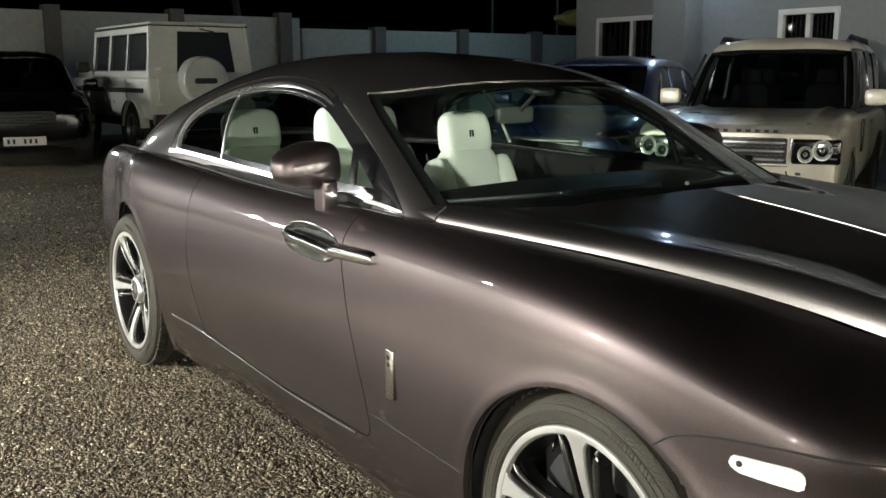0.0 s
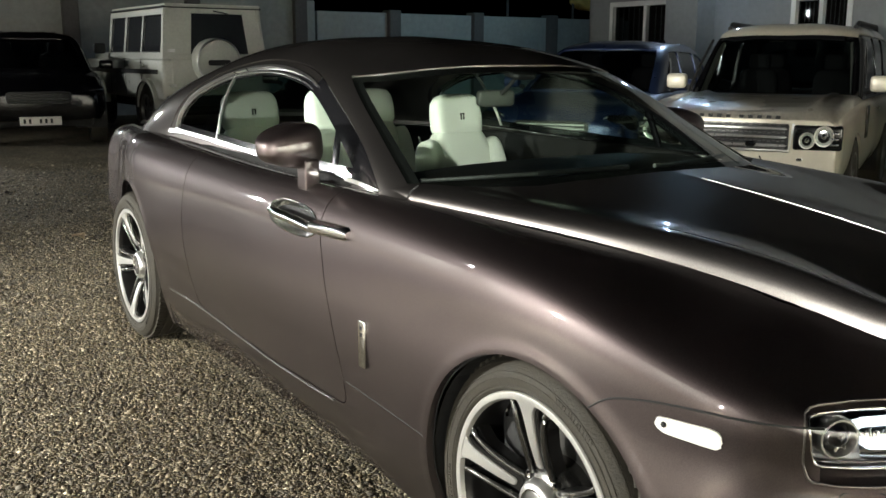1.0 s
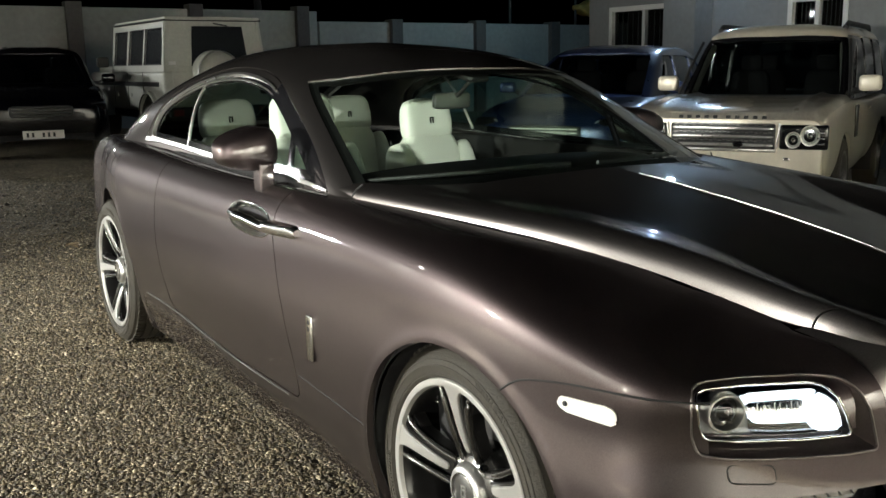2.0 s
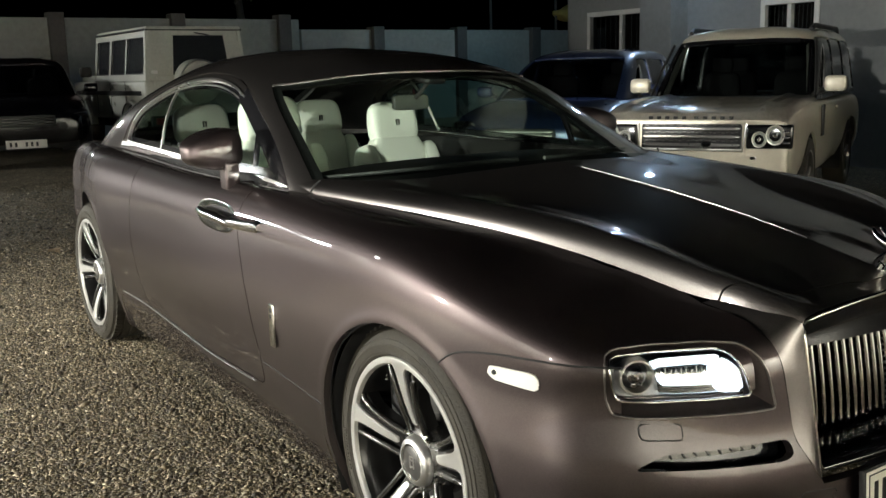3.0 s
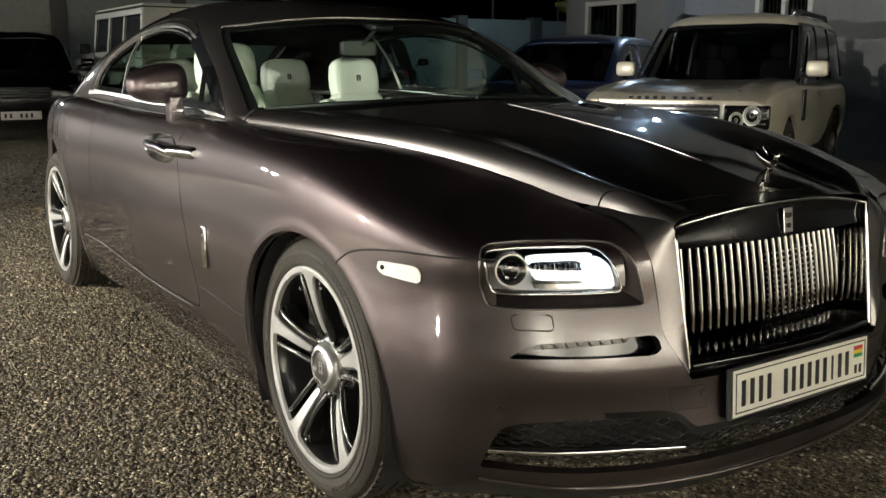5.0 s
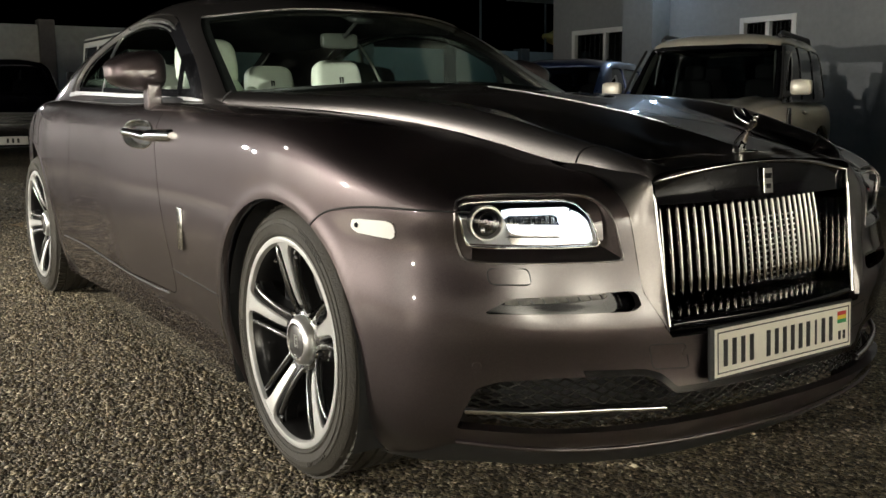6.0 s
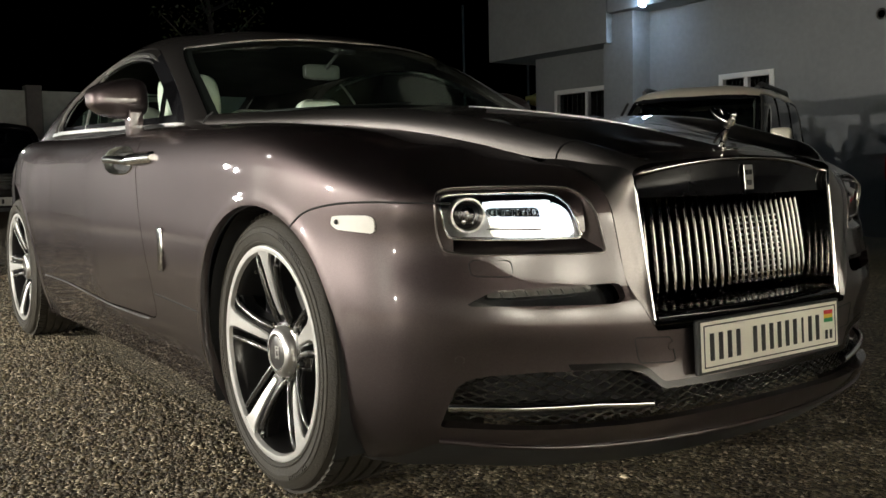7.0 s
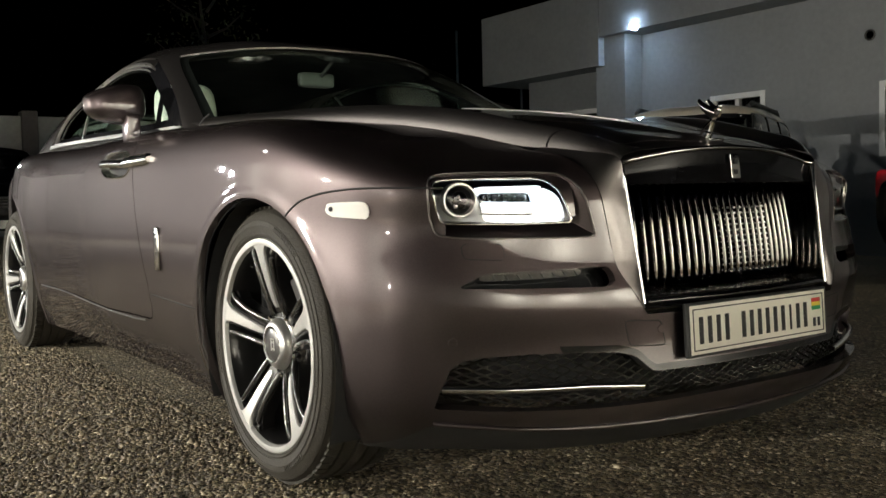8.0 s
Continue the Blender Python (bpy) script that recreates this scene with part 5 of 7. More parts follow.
# badges on the wings
for s in (-1, 1):
    y = flank_at(-0.67, 0.61)
    badge = part("wing_badge", box((0.038, 0.010, 0.138), (-0.675, s * (abs(y) + 0.004), 0.607), 0.004), HANDLE, coupe, "upright chrome wing badge", 40)
    badge.rotation_euler = (0, 0, 0)
    bm = bmesh.new()
    for z in (0.635, 0.655):
        box((0.014, 0.003, 0.012), (-0.675, s * (abs(y) + 0.0075), z), bm=bm)
    part("monogram", bm, INK, badge, "dark monogram as plain bars")

# door handles
CUPCHROME = material("dark_polished_cup", (0.40, 0.40, 0.38), 0.2, 1.0, vary=0.1, scale=30)
bowl = shell.keep(lambda v, w: np.where(v[:, 2] > 0.7, 0.0015 - sd_poly(v[:, 0], v[:, 2], CUP), -1.0))
bowl = finer(bowl)
_deep = np.clip(-sd_poly(bowl.v[:, 0], bowl.v[:, 2], CUP) / 0.030, 0, 1)
bowl.v[:] -= bowl.n * (0.001 + 0.028 * (_deep * (2 - _deep)))[:, None]
bowl = renormal(bowl)
for s, door in ((-1, doors[0]), (1, doors[1])):
    y = lambda x: s * abs(flank_at(x, 0.89))
    sheet_part("handle_cup", bowl.mirrored() if s > 0 else bowl, CUPCHROME, door, "polished handle recess")
    part("cup_edge", sweep([(x, s * (abs(flank_at(x, z)) + 0.0008), z) for x, z in CUP], 0.003, sides=6, closed=True), HANDLE, door, "chrome edge of the recess", 60)
    # flat-faced bar with a rounded rear end
    xs = np.linspace(-1.347, -0.996, 30)
    rings, bm = [], bmesh.new()
    for x in xs:
        f = (x + 1.347) / 0.351
        half = 0.0155 * min(1.0, (f / 0.10 + 0.05) ** 0.5)
        out = 0.004 + 0.024 * min(1.0, f / 0.28) ** 0.7
        zc = 0.9015 - 0.012 * f + 0.004 * math.sin(math.pi * f)
        ring = []
        for dz, dy in ((-1.0, -0.014), (-0.98, -0.004), (-0.78, 0.0035), (-0.35, 0.0065), (0.15, 0.0065), (0.62, 0.003), (0.92, -0.004), (1.0, -0.014)):
            ring.append(bm.verts.new((x, y(x) + s * (out + dy), zc + dz * half)))
        rings.append(ring)
    for p, q in zip(rings, rings[1:]):
        for i in range(8):
            bm.faces.new((p[i], p[(i + 1) % 8], q[(i + 1) % 8], q[i]))
    bm.faces.new(rings[0]), bm.faces.new(rings[-1][::-1])
    part("door_handle", bm, HANDLE, door, "chrome door handle", 50)
    # the handle's end on the wing, a blunt chrome block
    rings, bm = [], bmesh.new()
    for f in np.linspace(0, 1, 22):
        x = -0.9925 + 0.2055 * f
        half = 0.0205 * (1 - max(0.0, (f - 0.88) / 0.125) ** 3 * 0.55) * (0.95 + 0.05 * min(1, f * 6))
        out = 0.028 - 0.020 * f ** 1.5
        zc = 0.8955 + 0.0045 * f
        rings.append([bm.verts.new((x, y(x) + s * (out + dy), zc + dz * half))
                      for dz, dy in ((-1.0, -0.030), (-0.98, -0.004), (-0.80, 0.003), (-0.35, 0.0055), (0.15, 0.0055), (0.62, 0.002), (0.92, -0.005), (1.0, -0.030))])
    for p, q in zip(rings, rings[1:]):
        for i in range(8):
            bm.faces.new((p[i], p[(i + 1) % 8], q[(i + 1) % 8], q[i]))
    bm.faces.new(rings[0]), bm.faces.new(rings[-1][::-1])
    part("handle_trim", bm, HANDLE, coupe, "chrome handle end on the wing", 50)

# door mirrors
for s, door in ((-1, doors[0]), (1, doors[1])):
    def head(x, y, z):
        """Fuller towards the car, low and drawn in at the outer end, narrow below the crease."""
        out = (1 + y * s) / 2
        top = 1.04 - 0.62 * out ** 2.0
        low = 0.96 - 0.34 * out ** 2.0
        tuck = 1 - 0.22 * max(0.0, -z - 0.42) ** 0.8
        lean = -0.10 * z if z > 0 else 0.0
        return (x * (1 - 0.42 * out ** 2.2) * tuck + lean, y * (1 - 0.10 * max(0.0, -z - 0.42)), (z * top if z > 0 else z * low))
    turn = Matrix.Rotation(radians(-s * 12), 4, "Z")
    centre = Vector((-1.225, s * 0.915, 1.118))
    mirror = part("mirror", pillow((0.175, 0.207, 0.156), centre, 0.52, 48, 28, turn, shape=head), PAINT, door, "brown door mirror", 60)
    band = []
    for a in np.linspace(-math.pi / 2 + 0.02, math.pi / 2 - 0.02, 34):
        c, d = math.cos(a), math.sin(a)
        p = head(0.93 * math.copysign(abs(c) ** 0.52, c), 0.93 * math.copysign(abs(d) ** 0.52, d), -0.45)
        band.append(centre + turn @ Vector((p[0] * 0.0885, p[1] * 0.1045, p[2] * 0.078)))
    part("mirror_seam", sweep(band, 0.0021, sides=6), SATIN, mirror, "bright seam")
    part("mirror_glass", box((0.006, 0.118, 0.088), centre + turn @ Vector((-0.083, -s * 0.026, -0.004)), 0.002, turn=turn), CHROME, mirror)
    foot = bmesh.new()
    pillow((0.066, 0.052, 0.10), (-1.182, s * 0.864, 1.030), 0.22, 28, 14, bm=foot)
    pillow((0.050, 0.11, 0.022), (-1.176, s * 0.835, 0.996), 0.4, 20, 8, bm=foot)
    part("mirror_foot", foot, PAINT, mirror, "", 60)

# the grille
VANE = material("polished_steel", (0.33, 0.325, 0.31), 0.06, 1.0, vary=0.08)
# Near-black colour paints the mirrored night sky on the chrome header.
HEADER = material("sky_dark_header", (0.006, 0.006, 0.007), 0.10, vary=0.1, spec=0.16)
CARD = material("black_door_leather", (0.007, 0.0065, 0.006), 0.65, vary=0.15, spec=0.15)
grille = thing("grille", Matrix(), "upright chrome grille with vertical vanes", "")
grille.parent = coupe
del grille["label"]


outline = [(-0.366, 0.818), (-0.18, 0.846), (0, 0.855), (0.18, 0.846), (0.366, 0.818)]
top = curve_through([(grille_x(y) - 0.012, y, z) for y, z in outline], 41)
sides = [[(grille_x(0.36, 0.818 - 0.32 * k / 8), s * grille_half(0.818 - 0.32 * k / 8), 0.818 - 0.32 * k / 8) for k in range(9)] for s in (-1, 1)]
loop = sides[0][::-1] + [tuple(p) for p in top[1:-1]] + sides[1]
for line in sides:
    part("frame_side", sweep([(x - 0.002, y, z) for x, y, z in line], 0.0048, sides=10, flat=1.0), CHROME, grille, "bright edge beside the vanes", 60)
    part("grille_cheek", patch([[(x - 0.002, y, z) for x, y, z in line], [(x - 0.115, y * 0.985, z) for x, y, z in line]]), VANE, grille, "polished inner cheek", 180)
part("grille_frame", sweep(loop, 0.0060, sides=8), CHROME, grille, "thin chrome frame", 60)
rows = [[(grille_x(y, z) - 0.150, y, z) for y in np.linspace(-0.37, 0.37, 9)] for z in (0.46, 0.86)]
part("grille_backing", patch(rows), VOID, grille)
rows = []
for f in np.linspace(0, 1, 5):
    rows.append([(grille_x(p[1], 0.768 + (p[2] - 0.774) * (1 - f)) - 0.008 - 0.004 * math.sin(math.pi * f), p[1] * (1 - 0.02 * f), 0.768 + (p[2] - 0.768 - 0.006) * (1 - f)) for p in top])
part("grille_header", patch(rows), HEADER, grille, "polished header panel, coloured dark for the night sky it mirrors", 180)
rows = [[(grille_x(y, z) + dx, y * k, z) for y in np.linspace(-0.348, 0.348, 21)] for dx, k, z in ((-0.13, 1.0, 0.524), (-0.03, 1.0, 0.512), (0.0, 0.985, 0.510), (0.004, 0.97, 0.498), (-0.03, 0.96, 0.478))]
part("grille_foot", patch(rows), BLACKGLOSS, grille, "", 180)
VANES = 27
vane = None
for k in range(VANES):
    y = -0.346 + 0.692 * k / (VANES - 1)
    if vane is None:
        bm = bmesh.new()
        prof = [(0.006, 0.772), (0.021, 0.70), (0.034, 0.62), (0.040, 0.555), (0.036, 0.531), (0.022, 0.518), (-0.005, 0.515)]
        cs = [(-0.040, -0.0046), (-0.006, -0.0052), (0.0, -0.0030), (0.0012, 0.0), (0.0, 0.0030), (-0.006, 0.0052), (-0.040, 0.0046)]
        line = curve_through([(p[0], 0, p[1]) for p in prof], 26)
        rings = []
        for i, p in enumerate(line):
            d = line[min(i + 1, 25)] - line[max(i - 1, 0)]
            d /= np.linalg.norm(d)
            out = np.array([-d[2], 0, d[0]])
            rings.append([bm.verts.new((p[0] + out[0] * a, b, p[2] + out[2] * a)) for a, b in cs])
        for p, q in zip(rings, rings[1:]):
            for i in range(len(cs) - 1):
                bm.faces.new((p[i], p[i + 1], q[i + 1], q[i]))
        vane = part("vane", bm, VANE, grille, "", 50)
        ob = vane
    else:
        ob = new("vane", vane.data)
        ob.parent = grille
    ob.location = (grille_x(y) - 0.092, y, 0)
    ob.rotation_euler = (0, 0, -math.atan(0.07 * y / 0.36 ** 2) * -1)
bm = bmesh.new()
for i in range(11):
    for j in range(12):
        zz, yy = 0.545 + j * 0.0145, 0.010 + i * 0.0225
        box((0.004, 0.007, 0.004), (grille_x(yy) - 0.102 + float(np.interp(zz, (0.531, 0.555, 0.62, 0.70, 0.772), (0.036, 0.040, 0.034, 0.021, 0.006))), yy, zz), bm=bm)
tagged(part("inset_mesh", bm, SATIN, grille, "fine bright mesh behind the vanes"), kind="stuff")
bd = part("grille_badge", box((0.004, 0.034, 0.062), (0.815, 0.0, 0.808), 0.0015, turn=Matrix.Rotation(radians(-6), 4, "Y")), CHROME, grille, "small chrome grille badge")
bm = bmesh.new()
for z in (0.795, 0.82):
    box((0.003, 0.014, 0.012), (0.8185, 0.0, z), bm=bm)
part("monogram", bm, INK, bd, "dark monogram as plain bars")

# bonnet figure: a plain streamlined shape
bm = pillow((0.07, 0.026, 0.010), (0.748, 0, 0.876), 0.7, 20, 8)
pts = curve_through([(0.728, 0, 0.874), (0.738, 0, 0.890), (0.744, 0, 0.908), (0.748, 0, 0.925), (0.756, 0, 0.942), (0.764, 0, 0.953)], 16)
sweep([tuple(p) for p in pts], lambda f: 0.0105 - 0.003 * math.sin(math.pi * f), bm, 10)
pillow((0.014, 0.012, 0.016), (0.771, 0, 0.960), 0.8, 10, 8, bm=bm)
for s in (-1, 1):
    wing_pts = curve_through([(0.760, s * 0.007, 0.944), (0.745, s * 0.015, 0.952), (0.730, s * 0.018, 0.965), (0.719, s * 0.016, 0.978)], 10)
    sweep([tuple(p) for p in wing_pts], lambda f: 0.008 * (1 - 0.7 * f) + 0.002, bm, 8, 1.4)
    fold_pts = curve_through([(0.752, s * 0.006, 0.925), (0.738, s * 0.012, 0.912), (0.722, s * 0.012, 0.893)], 8)
    sweep([tuple(p) for p in fold_pts], lambda f: 0.005 - 0.002 * f, bm, 6)
part("bonnet_figure", bm, CHROME, coupe, "small polished silver figure on the bonnet", 50)

pts = curve_through([(x, 0, z + 0.001) for x, z in CREST[:5]], 40)
part("bonnet_spine", sweep([tuple(p) for p in pts[4:36]], 0.0018, sides=8), TRIM, coupe, "fine bright strip along the bonnet's spine", 60)

# number plate: black-edged, with plain bars for its writing
plate = part("number_plate", box((0.012, 0.545, 0.125), (0.884, 0, 0.432), 0.004, turn=Matrix.Rotation(radians(-3), 4, "Y")), BLACKTRIM, coupe, "white number plate with black bars in a black holder")
tilt = Matrix.Rotation(radians(-3), 4, "Y")


def on_plate(size, y, z, lift):
    return box((0.0016, *size), Vector((0.884, 0, 0.432)) + tilt @ Vector((0.0065 + lift, y, z)), turn=tilt)


part("plate_face", on_plate((0.522, 0.112), 0, 0, 0.0), PLATEWHITE, plate, "white plate")
for size, y, z in (((0.505, 0.0025), 0, 0.047), ((0.505, 0.0025), 0, -0.047), ((0.0025, 0.0915), -0.2512, 0), ((0.0025, 0.0915), 0.2512, 0)):
    part("plate_line", on_plate(size, y, z, 0.0012), INK, plate)
for k in range(14):
    if k == 4:
        continue
    y = -0.225 + k * 0.0308
    part("plate_bar", on_plate((0.014 if k != 11 else 0.007, 0.062), y, -0.002, 0.0012), INK, plate)
for j, mat in enumerate((RED, YELLOW, GREEN)):
    part("flag_stripe", on_plate((0.036, 0.010), 0.222, 0.032 - j * 0.010, 0.0012), mat, plate)
for y in (0.213, 0.232):
    part("plate_bar", on_plate((0.010, 0.022), y, -0.024, 0.0012), INK, plate)
part("plate_bracket", box((0.05, 0.40, 0.09), (0.856, 0, 0.43), 0.008), BLACKTRIM, coupe)

# scuttle, wipers and inside mirror
rows = [[(x + dx, y, z + dz) for x, y, z in [(-0.67, -0.78, 1.0), (-0.54, -0.45, 1.028), (-0.44, 0, 1.043), (-0.54, 0.45, 1.028), (-0.67, 0.78, 1.0)]] for dx, dz in ((0.06, -0.012), (-0.06, -0.014))]
part("scuttle", patch([[tuple(p) for p in curve_through(r, 25)] for r in rows]), BLACKTRIM, coupe, "", 180)
for y0, y1 in ((-0.70, -0.1), (0.02, 0.66)):
    pts = []
    for k in range(14):
        y = y0 + (y1 - y0) * k / 13
        x = -0.475 - 0.32 * (abs(y) / 0.72) ** 2.0
        pts.append((x - 0.045 - 0.02 * k / 13, y, 1.052 - 0.035 * (abs(y) / 0.72) ** 2 + 0.016))
    wiper = part("wiper", sweep(pts, 0.007, sides=6), BLACKTRIM, coupe, "black wiper", 60)
    part("wiper_arm", sweep([pts[7], (pts[-1][0] + 0.03, pts[-1][1], pts[-1][2] + 0.004)], 0.009, sides=6), BLACKTRIM, wiper)
MIRRORGREY = material("dark_grey_plastic", (0.055, 0.057, 0.052), 0.4, vary=0.06)
mirror_in = part("inside_mirror", pillow((0.03, 0.165, 0.062), (-1.24, -0.068, 1.252), 0.35, 24, 12), MIRRORGREY, coupe, "dark grey inside mirror", 60)
part("mirror_stalk", sweep([(-1.225, -0.055, 1.265), (-1.19, -0.01, 1.33), (-1.175, 0, 1.355)], 0.008, sides=8), BLACKTRIM, mirror_in)
part("sensor_box", pillow((0.16, 0.12, 0.03), (-1.22, 0, 1.352), 0.5, 16, 8, Matrix.Rotation(radians(18), 4, "Y")), BLACKTRIM, mirror_in)

# ---------------------------------------------------------------- inside the coupe
TRIMWOOD = material("dark_veneer", (0.04, 0.028, 0.022), 0.25, coat=0.6, vary=0.2)
part("tub", box((3.2, 1.50, 0.5), (-2.2, 0, 0.48), 0.05), LEATHERD, coupe, "dark carpeted cabin floor")
rows = []
for x, z in ((-0.50, 0.94), (-0.62, 1.0), (-0.85, 1.043), (-1.01, 1.05), (-1.12, 1.03), (-1.17, 0.96), (-1.19, 0.75)):
    rows.append([(x - 0.12 * (y / 0.74) ** 2 if x > -1 else x, y, z - 0.035 * abs(y / 0.74) ** 3) for y in np.linspace(-0.73, 0.73, 15)])
part("dashboard", patch(rows), LEATHERD, coupe, "dark leather dashboard", 180)


def seat(x, y, rear=False, lift=0.0):
    """A cream leather seat that faces forwards."""
    base = part("seat", pillow((0.52, 0.48, 0.2), (x + 0.33, y, 0.62), 0.4, 28, 14), LEATHER, coupe, "cream leather seat", 60)
    lean = Matrix.Rotation(radians(-17), 4, "Y")
    back = part("backrest", pillow((0.15, 0.32, 0.54), (x + 0.03, y, 0.80), 0.45, 28, 16, lean), LEATHER, base, "", 60)
    for s in (-1, 1):
        part("bolster", pillow((0.17, 0.11, 0.50), (x + 0.055, y + s * 0.185, 0.77), 0.55, 20, 14, lean @ Matrix.Rotation(radians(-s * 10), 4, "Z"),
                               shape=lambda a, b, c: (a, b * (1 - 0.25 * max(0, c)), c)), LEATHER, base, "", 60)
        pts = [(x + 0.118 - 0.305 * f - 0.012, y + s * (0.142 - 0.01 * f), 0.60 + 0.46 * f) for f in np.linspace(0, 0.9, 12)]
        part("piping", sweep(pts, 0.006, sides=6), LEATHERD, base, "dark seat piping")
        part("cushion_bolster", pillow((0.48, 0.11, 0.19), (x + 0.34, y + s * 0.21, 0.66), 0.5, 20, 12), LEATHER, base, "", 60)
    hx = x - 0.045
    rest = part("headrest", pillow((0.11, 0.30 if rear else 0.268, 0.21), (hx, y, 1.118), 0.42, 28, 16, Matrix.Rotation(radians(-10), 4, "Y"),
                                   shape=lambda a, b, c: (a * (1 - 0.2 * max(0, c)), b * (1 - 0.12 * max(0, c) ** 2), c)), LEATHER, base, "", 60)
    bm = bmesh.new()
    for dy in (-0.008, 0.007):
        box((0.003, 0.007, 0.032), (hx + 0.058, y + dy, 1.12), bm=bm, turn=Matrix.Rotation(radians(-10), 4, "Y"))
    box((0.003, 0.02, 0.006), (hx + 0.06, y, 1.132), bm=bm, turn=Matrix.Rotation(radians(-10), 4, "Y"))
    part("monogram", bm, LEATHERD, rest, "dark monogram as plain bars")
    base.location.z = lift
    return base


seat(-1.77, -0.425, False, 0.06)
seat(-2.165, 0.425)
seat(-3.0, -0.29, True)
seat(-3.0, 0.41, True)
part("parcel_shelf", box((0.75, 1.2, 0.05), (-3.52, 0, 0.97), 0.02), LEATHERD, coupe)
part("cabin_bulkhead", box((0.06, 1.4, 0.6), (-3.2, 0, 0.66), 0.02), LEATHERD, coupe)
liner = dome.keep(lambda v, w: w[:, 1] - 2.12).moved(-0.035)
sheet_part("headlining", liner.join(liner.mirrored()), CARD, coupe, "dark headlining")
for s in (-1, 1):
    card = pillow((1.7, 0.05, 0.34), (-1.75, s * 0.765, 0.86), 0.3, 24, 10)
    part("door_card", card, CARD, coupe, "dark leather door card", 60)
part("centre_console", pillow((1.3, 0.22, 0.25), (-1.75, 0, 0.68), 0.35, 20, 10), TRIMWOOD, coupe, "dark veneered centre console", 60)

# ---------------------------------------------------------------- the other vehicles
SILVERGREY = material("weathered_white_paint", (0.54, 0.545, 0.485), 0.45, 0.0, 0.3, vary=0.12, scale=3)
CREAM = material("champagne_paint", (0.70, 0.65, 0.53), 0.32, 0.15, 0.8, vary=0.06, scale=2)
DEW = material("dewy_champagne_paint", (0.55, 0.52, 0.45), 0.3, 0.1, 1.0, vary=0.22, scale=5, bump=0.35, bump_scale=190, coat_rough=0.13)
NAVY = material("navy_paint", (0.025, 0.042, 0.12), 0.3, 0.3, 0.9, vary=0.1)
BLACKPAINT = material("black_car_paint", (0.003, 0.003, 0.004), 0.16, 0.0, 0.15, vary=0.1, spec=0.3)
LAMPBRIGHT = material("lamp_glass_bright", (0.75, 0.74, 0.68), 0.3, 0.6, vary=0.25, scale=90)
LAMPCELL = material("faceted_lamp_reflector", (0.40, 0.42, 0.37), 0.45, 0.3, vary=0.5, scale=60, bump=0.5, bump_scale=120)
TAIL = material("red_tail_lens", (0.5, 0.012, 0.02), 0.2, vary=0.1)
DULLTAIL = material("dull_tail_lens", (0.16, 0.006, 0.009), 0.3, vary=0.1)
BEIGE = material("beige_trim", (0.50, 0.48, 0.42), 0.6, vary=0.05)
CABIN = material("dark_cabin", (0.015, 0.015, 0.016), 0.7, vary=0.2)
PLATEDULL = material("dull_plate", (0.62, 0.60, 0.55), 0.5, vary=0.05)


def on_ground(x, y, turn):
    return pose(x, y, ground_height(x, y), 0, 0, turn)


def road_wheel(parent, x, y, r, w, rim):
    """A plain far wheel: tyre and rim with five spokes."""
    s = -1 if y < 0 else 1
    hub = thing("wheel", pose(x, y, r, 0, 0, 0 if s < 0 else 180), "", "")
    hub.parent = parent
    for key in list(hub.keys()):
        del hub[key]
    part("tyre", lathe([(r * 0.68, -w / 2 + 0.01), (r * 0.8, -w / 2), (r * 0.95, -w / 2 + 0.01), (r, -w / 2 + 0.04), (r, w / 2 - 0.04), (r * 0.95, w / 2), (r * 0.68, w / 2)], "y", 40), RUBBER, hub, "", 40)
    part("rim", lathe([(r * 0.70, -w / 2 + 0.008), (r * 0.66, -w / 2 + 0.012), (r * 0.62, -w / 2 + 0.05), (r * 0.6, w / 2)], "y", 40), rim, hub, "", 40)
    for k in range(5):
        part("spoke", box((0.055, 0.03, r * 0.5), (0, -w / 2 + 0.045, r * 0.38), 0.01, 1), rim, hub).rotation_euler = (0, 2 * math.pi * k / 5, 0)
    part("hub", lathe([(0.001, -w / 2 + 0.02), (0.05, -w / 2 + 0.022), (0.065, -w / 2 + 0.06)], "y", 20), rim, hub, "", 40)


def car_body(ob, rows, paint, arches, cut=None):
    """The lower body from stations (x, half width, belt height, floor height): a smooth skin with wheel arches."""
    net = []
    for zf, wf in ((0.0, 0.90), (0.22, 0.975), (0.55, 1.0), (0.82, 0.985), (0.95, 0.945), (1.0, 0.87)):
        net.append([(x, -w * wf, z0 + (z1 - z0) * zf) for x, w, z1, z0 in rows])
    net.append([(x, -w * 0.45, z1 + 0.022) for x, w, z1, z0 in rows])
    net.append([(x, 0, z1 + 0.03) for x, w, z1, z0 in rows])
    sh = net_sheet(net, 120, 50)
    for a in arches:
        sh = sh.keep(lambda v, w, a=a: np.hypot(v[:, 0] - a[0], v[:, 2] - a[1]) - a[2])
    if cut:
        sh = sh.keep(cut)
    sheet_part("body", sh.rim(0.03).join(sh.mirrored().rim(0.03)), paint, ob)
    for a in arches:
        for s in (-1, 1):
            w = max(r[1] for r in rows)
            bm = bmesh.new()
            ring = []
            for k in range(17):
                ang = math.pi * (k / 16) * 1.2 - 0.31
                ring.append([bm.verts.new((a[0] + a[2] * math.cos(ang), s * yy, a[1] + a[2] * math.sin(ang))) for yy in (w - 0.45, w * 0.955)])
            for p, q in zip(ring, ring[1:]):
                bm.faces.new((p[0], p[1], q[1], q[0]))
            bm.faces.new([r[0] for r in ring])
            part("wheel_house", bm, VOID, ob)
    return sh


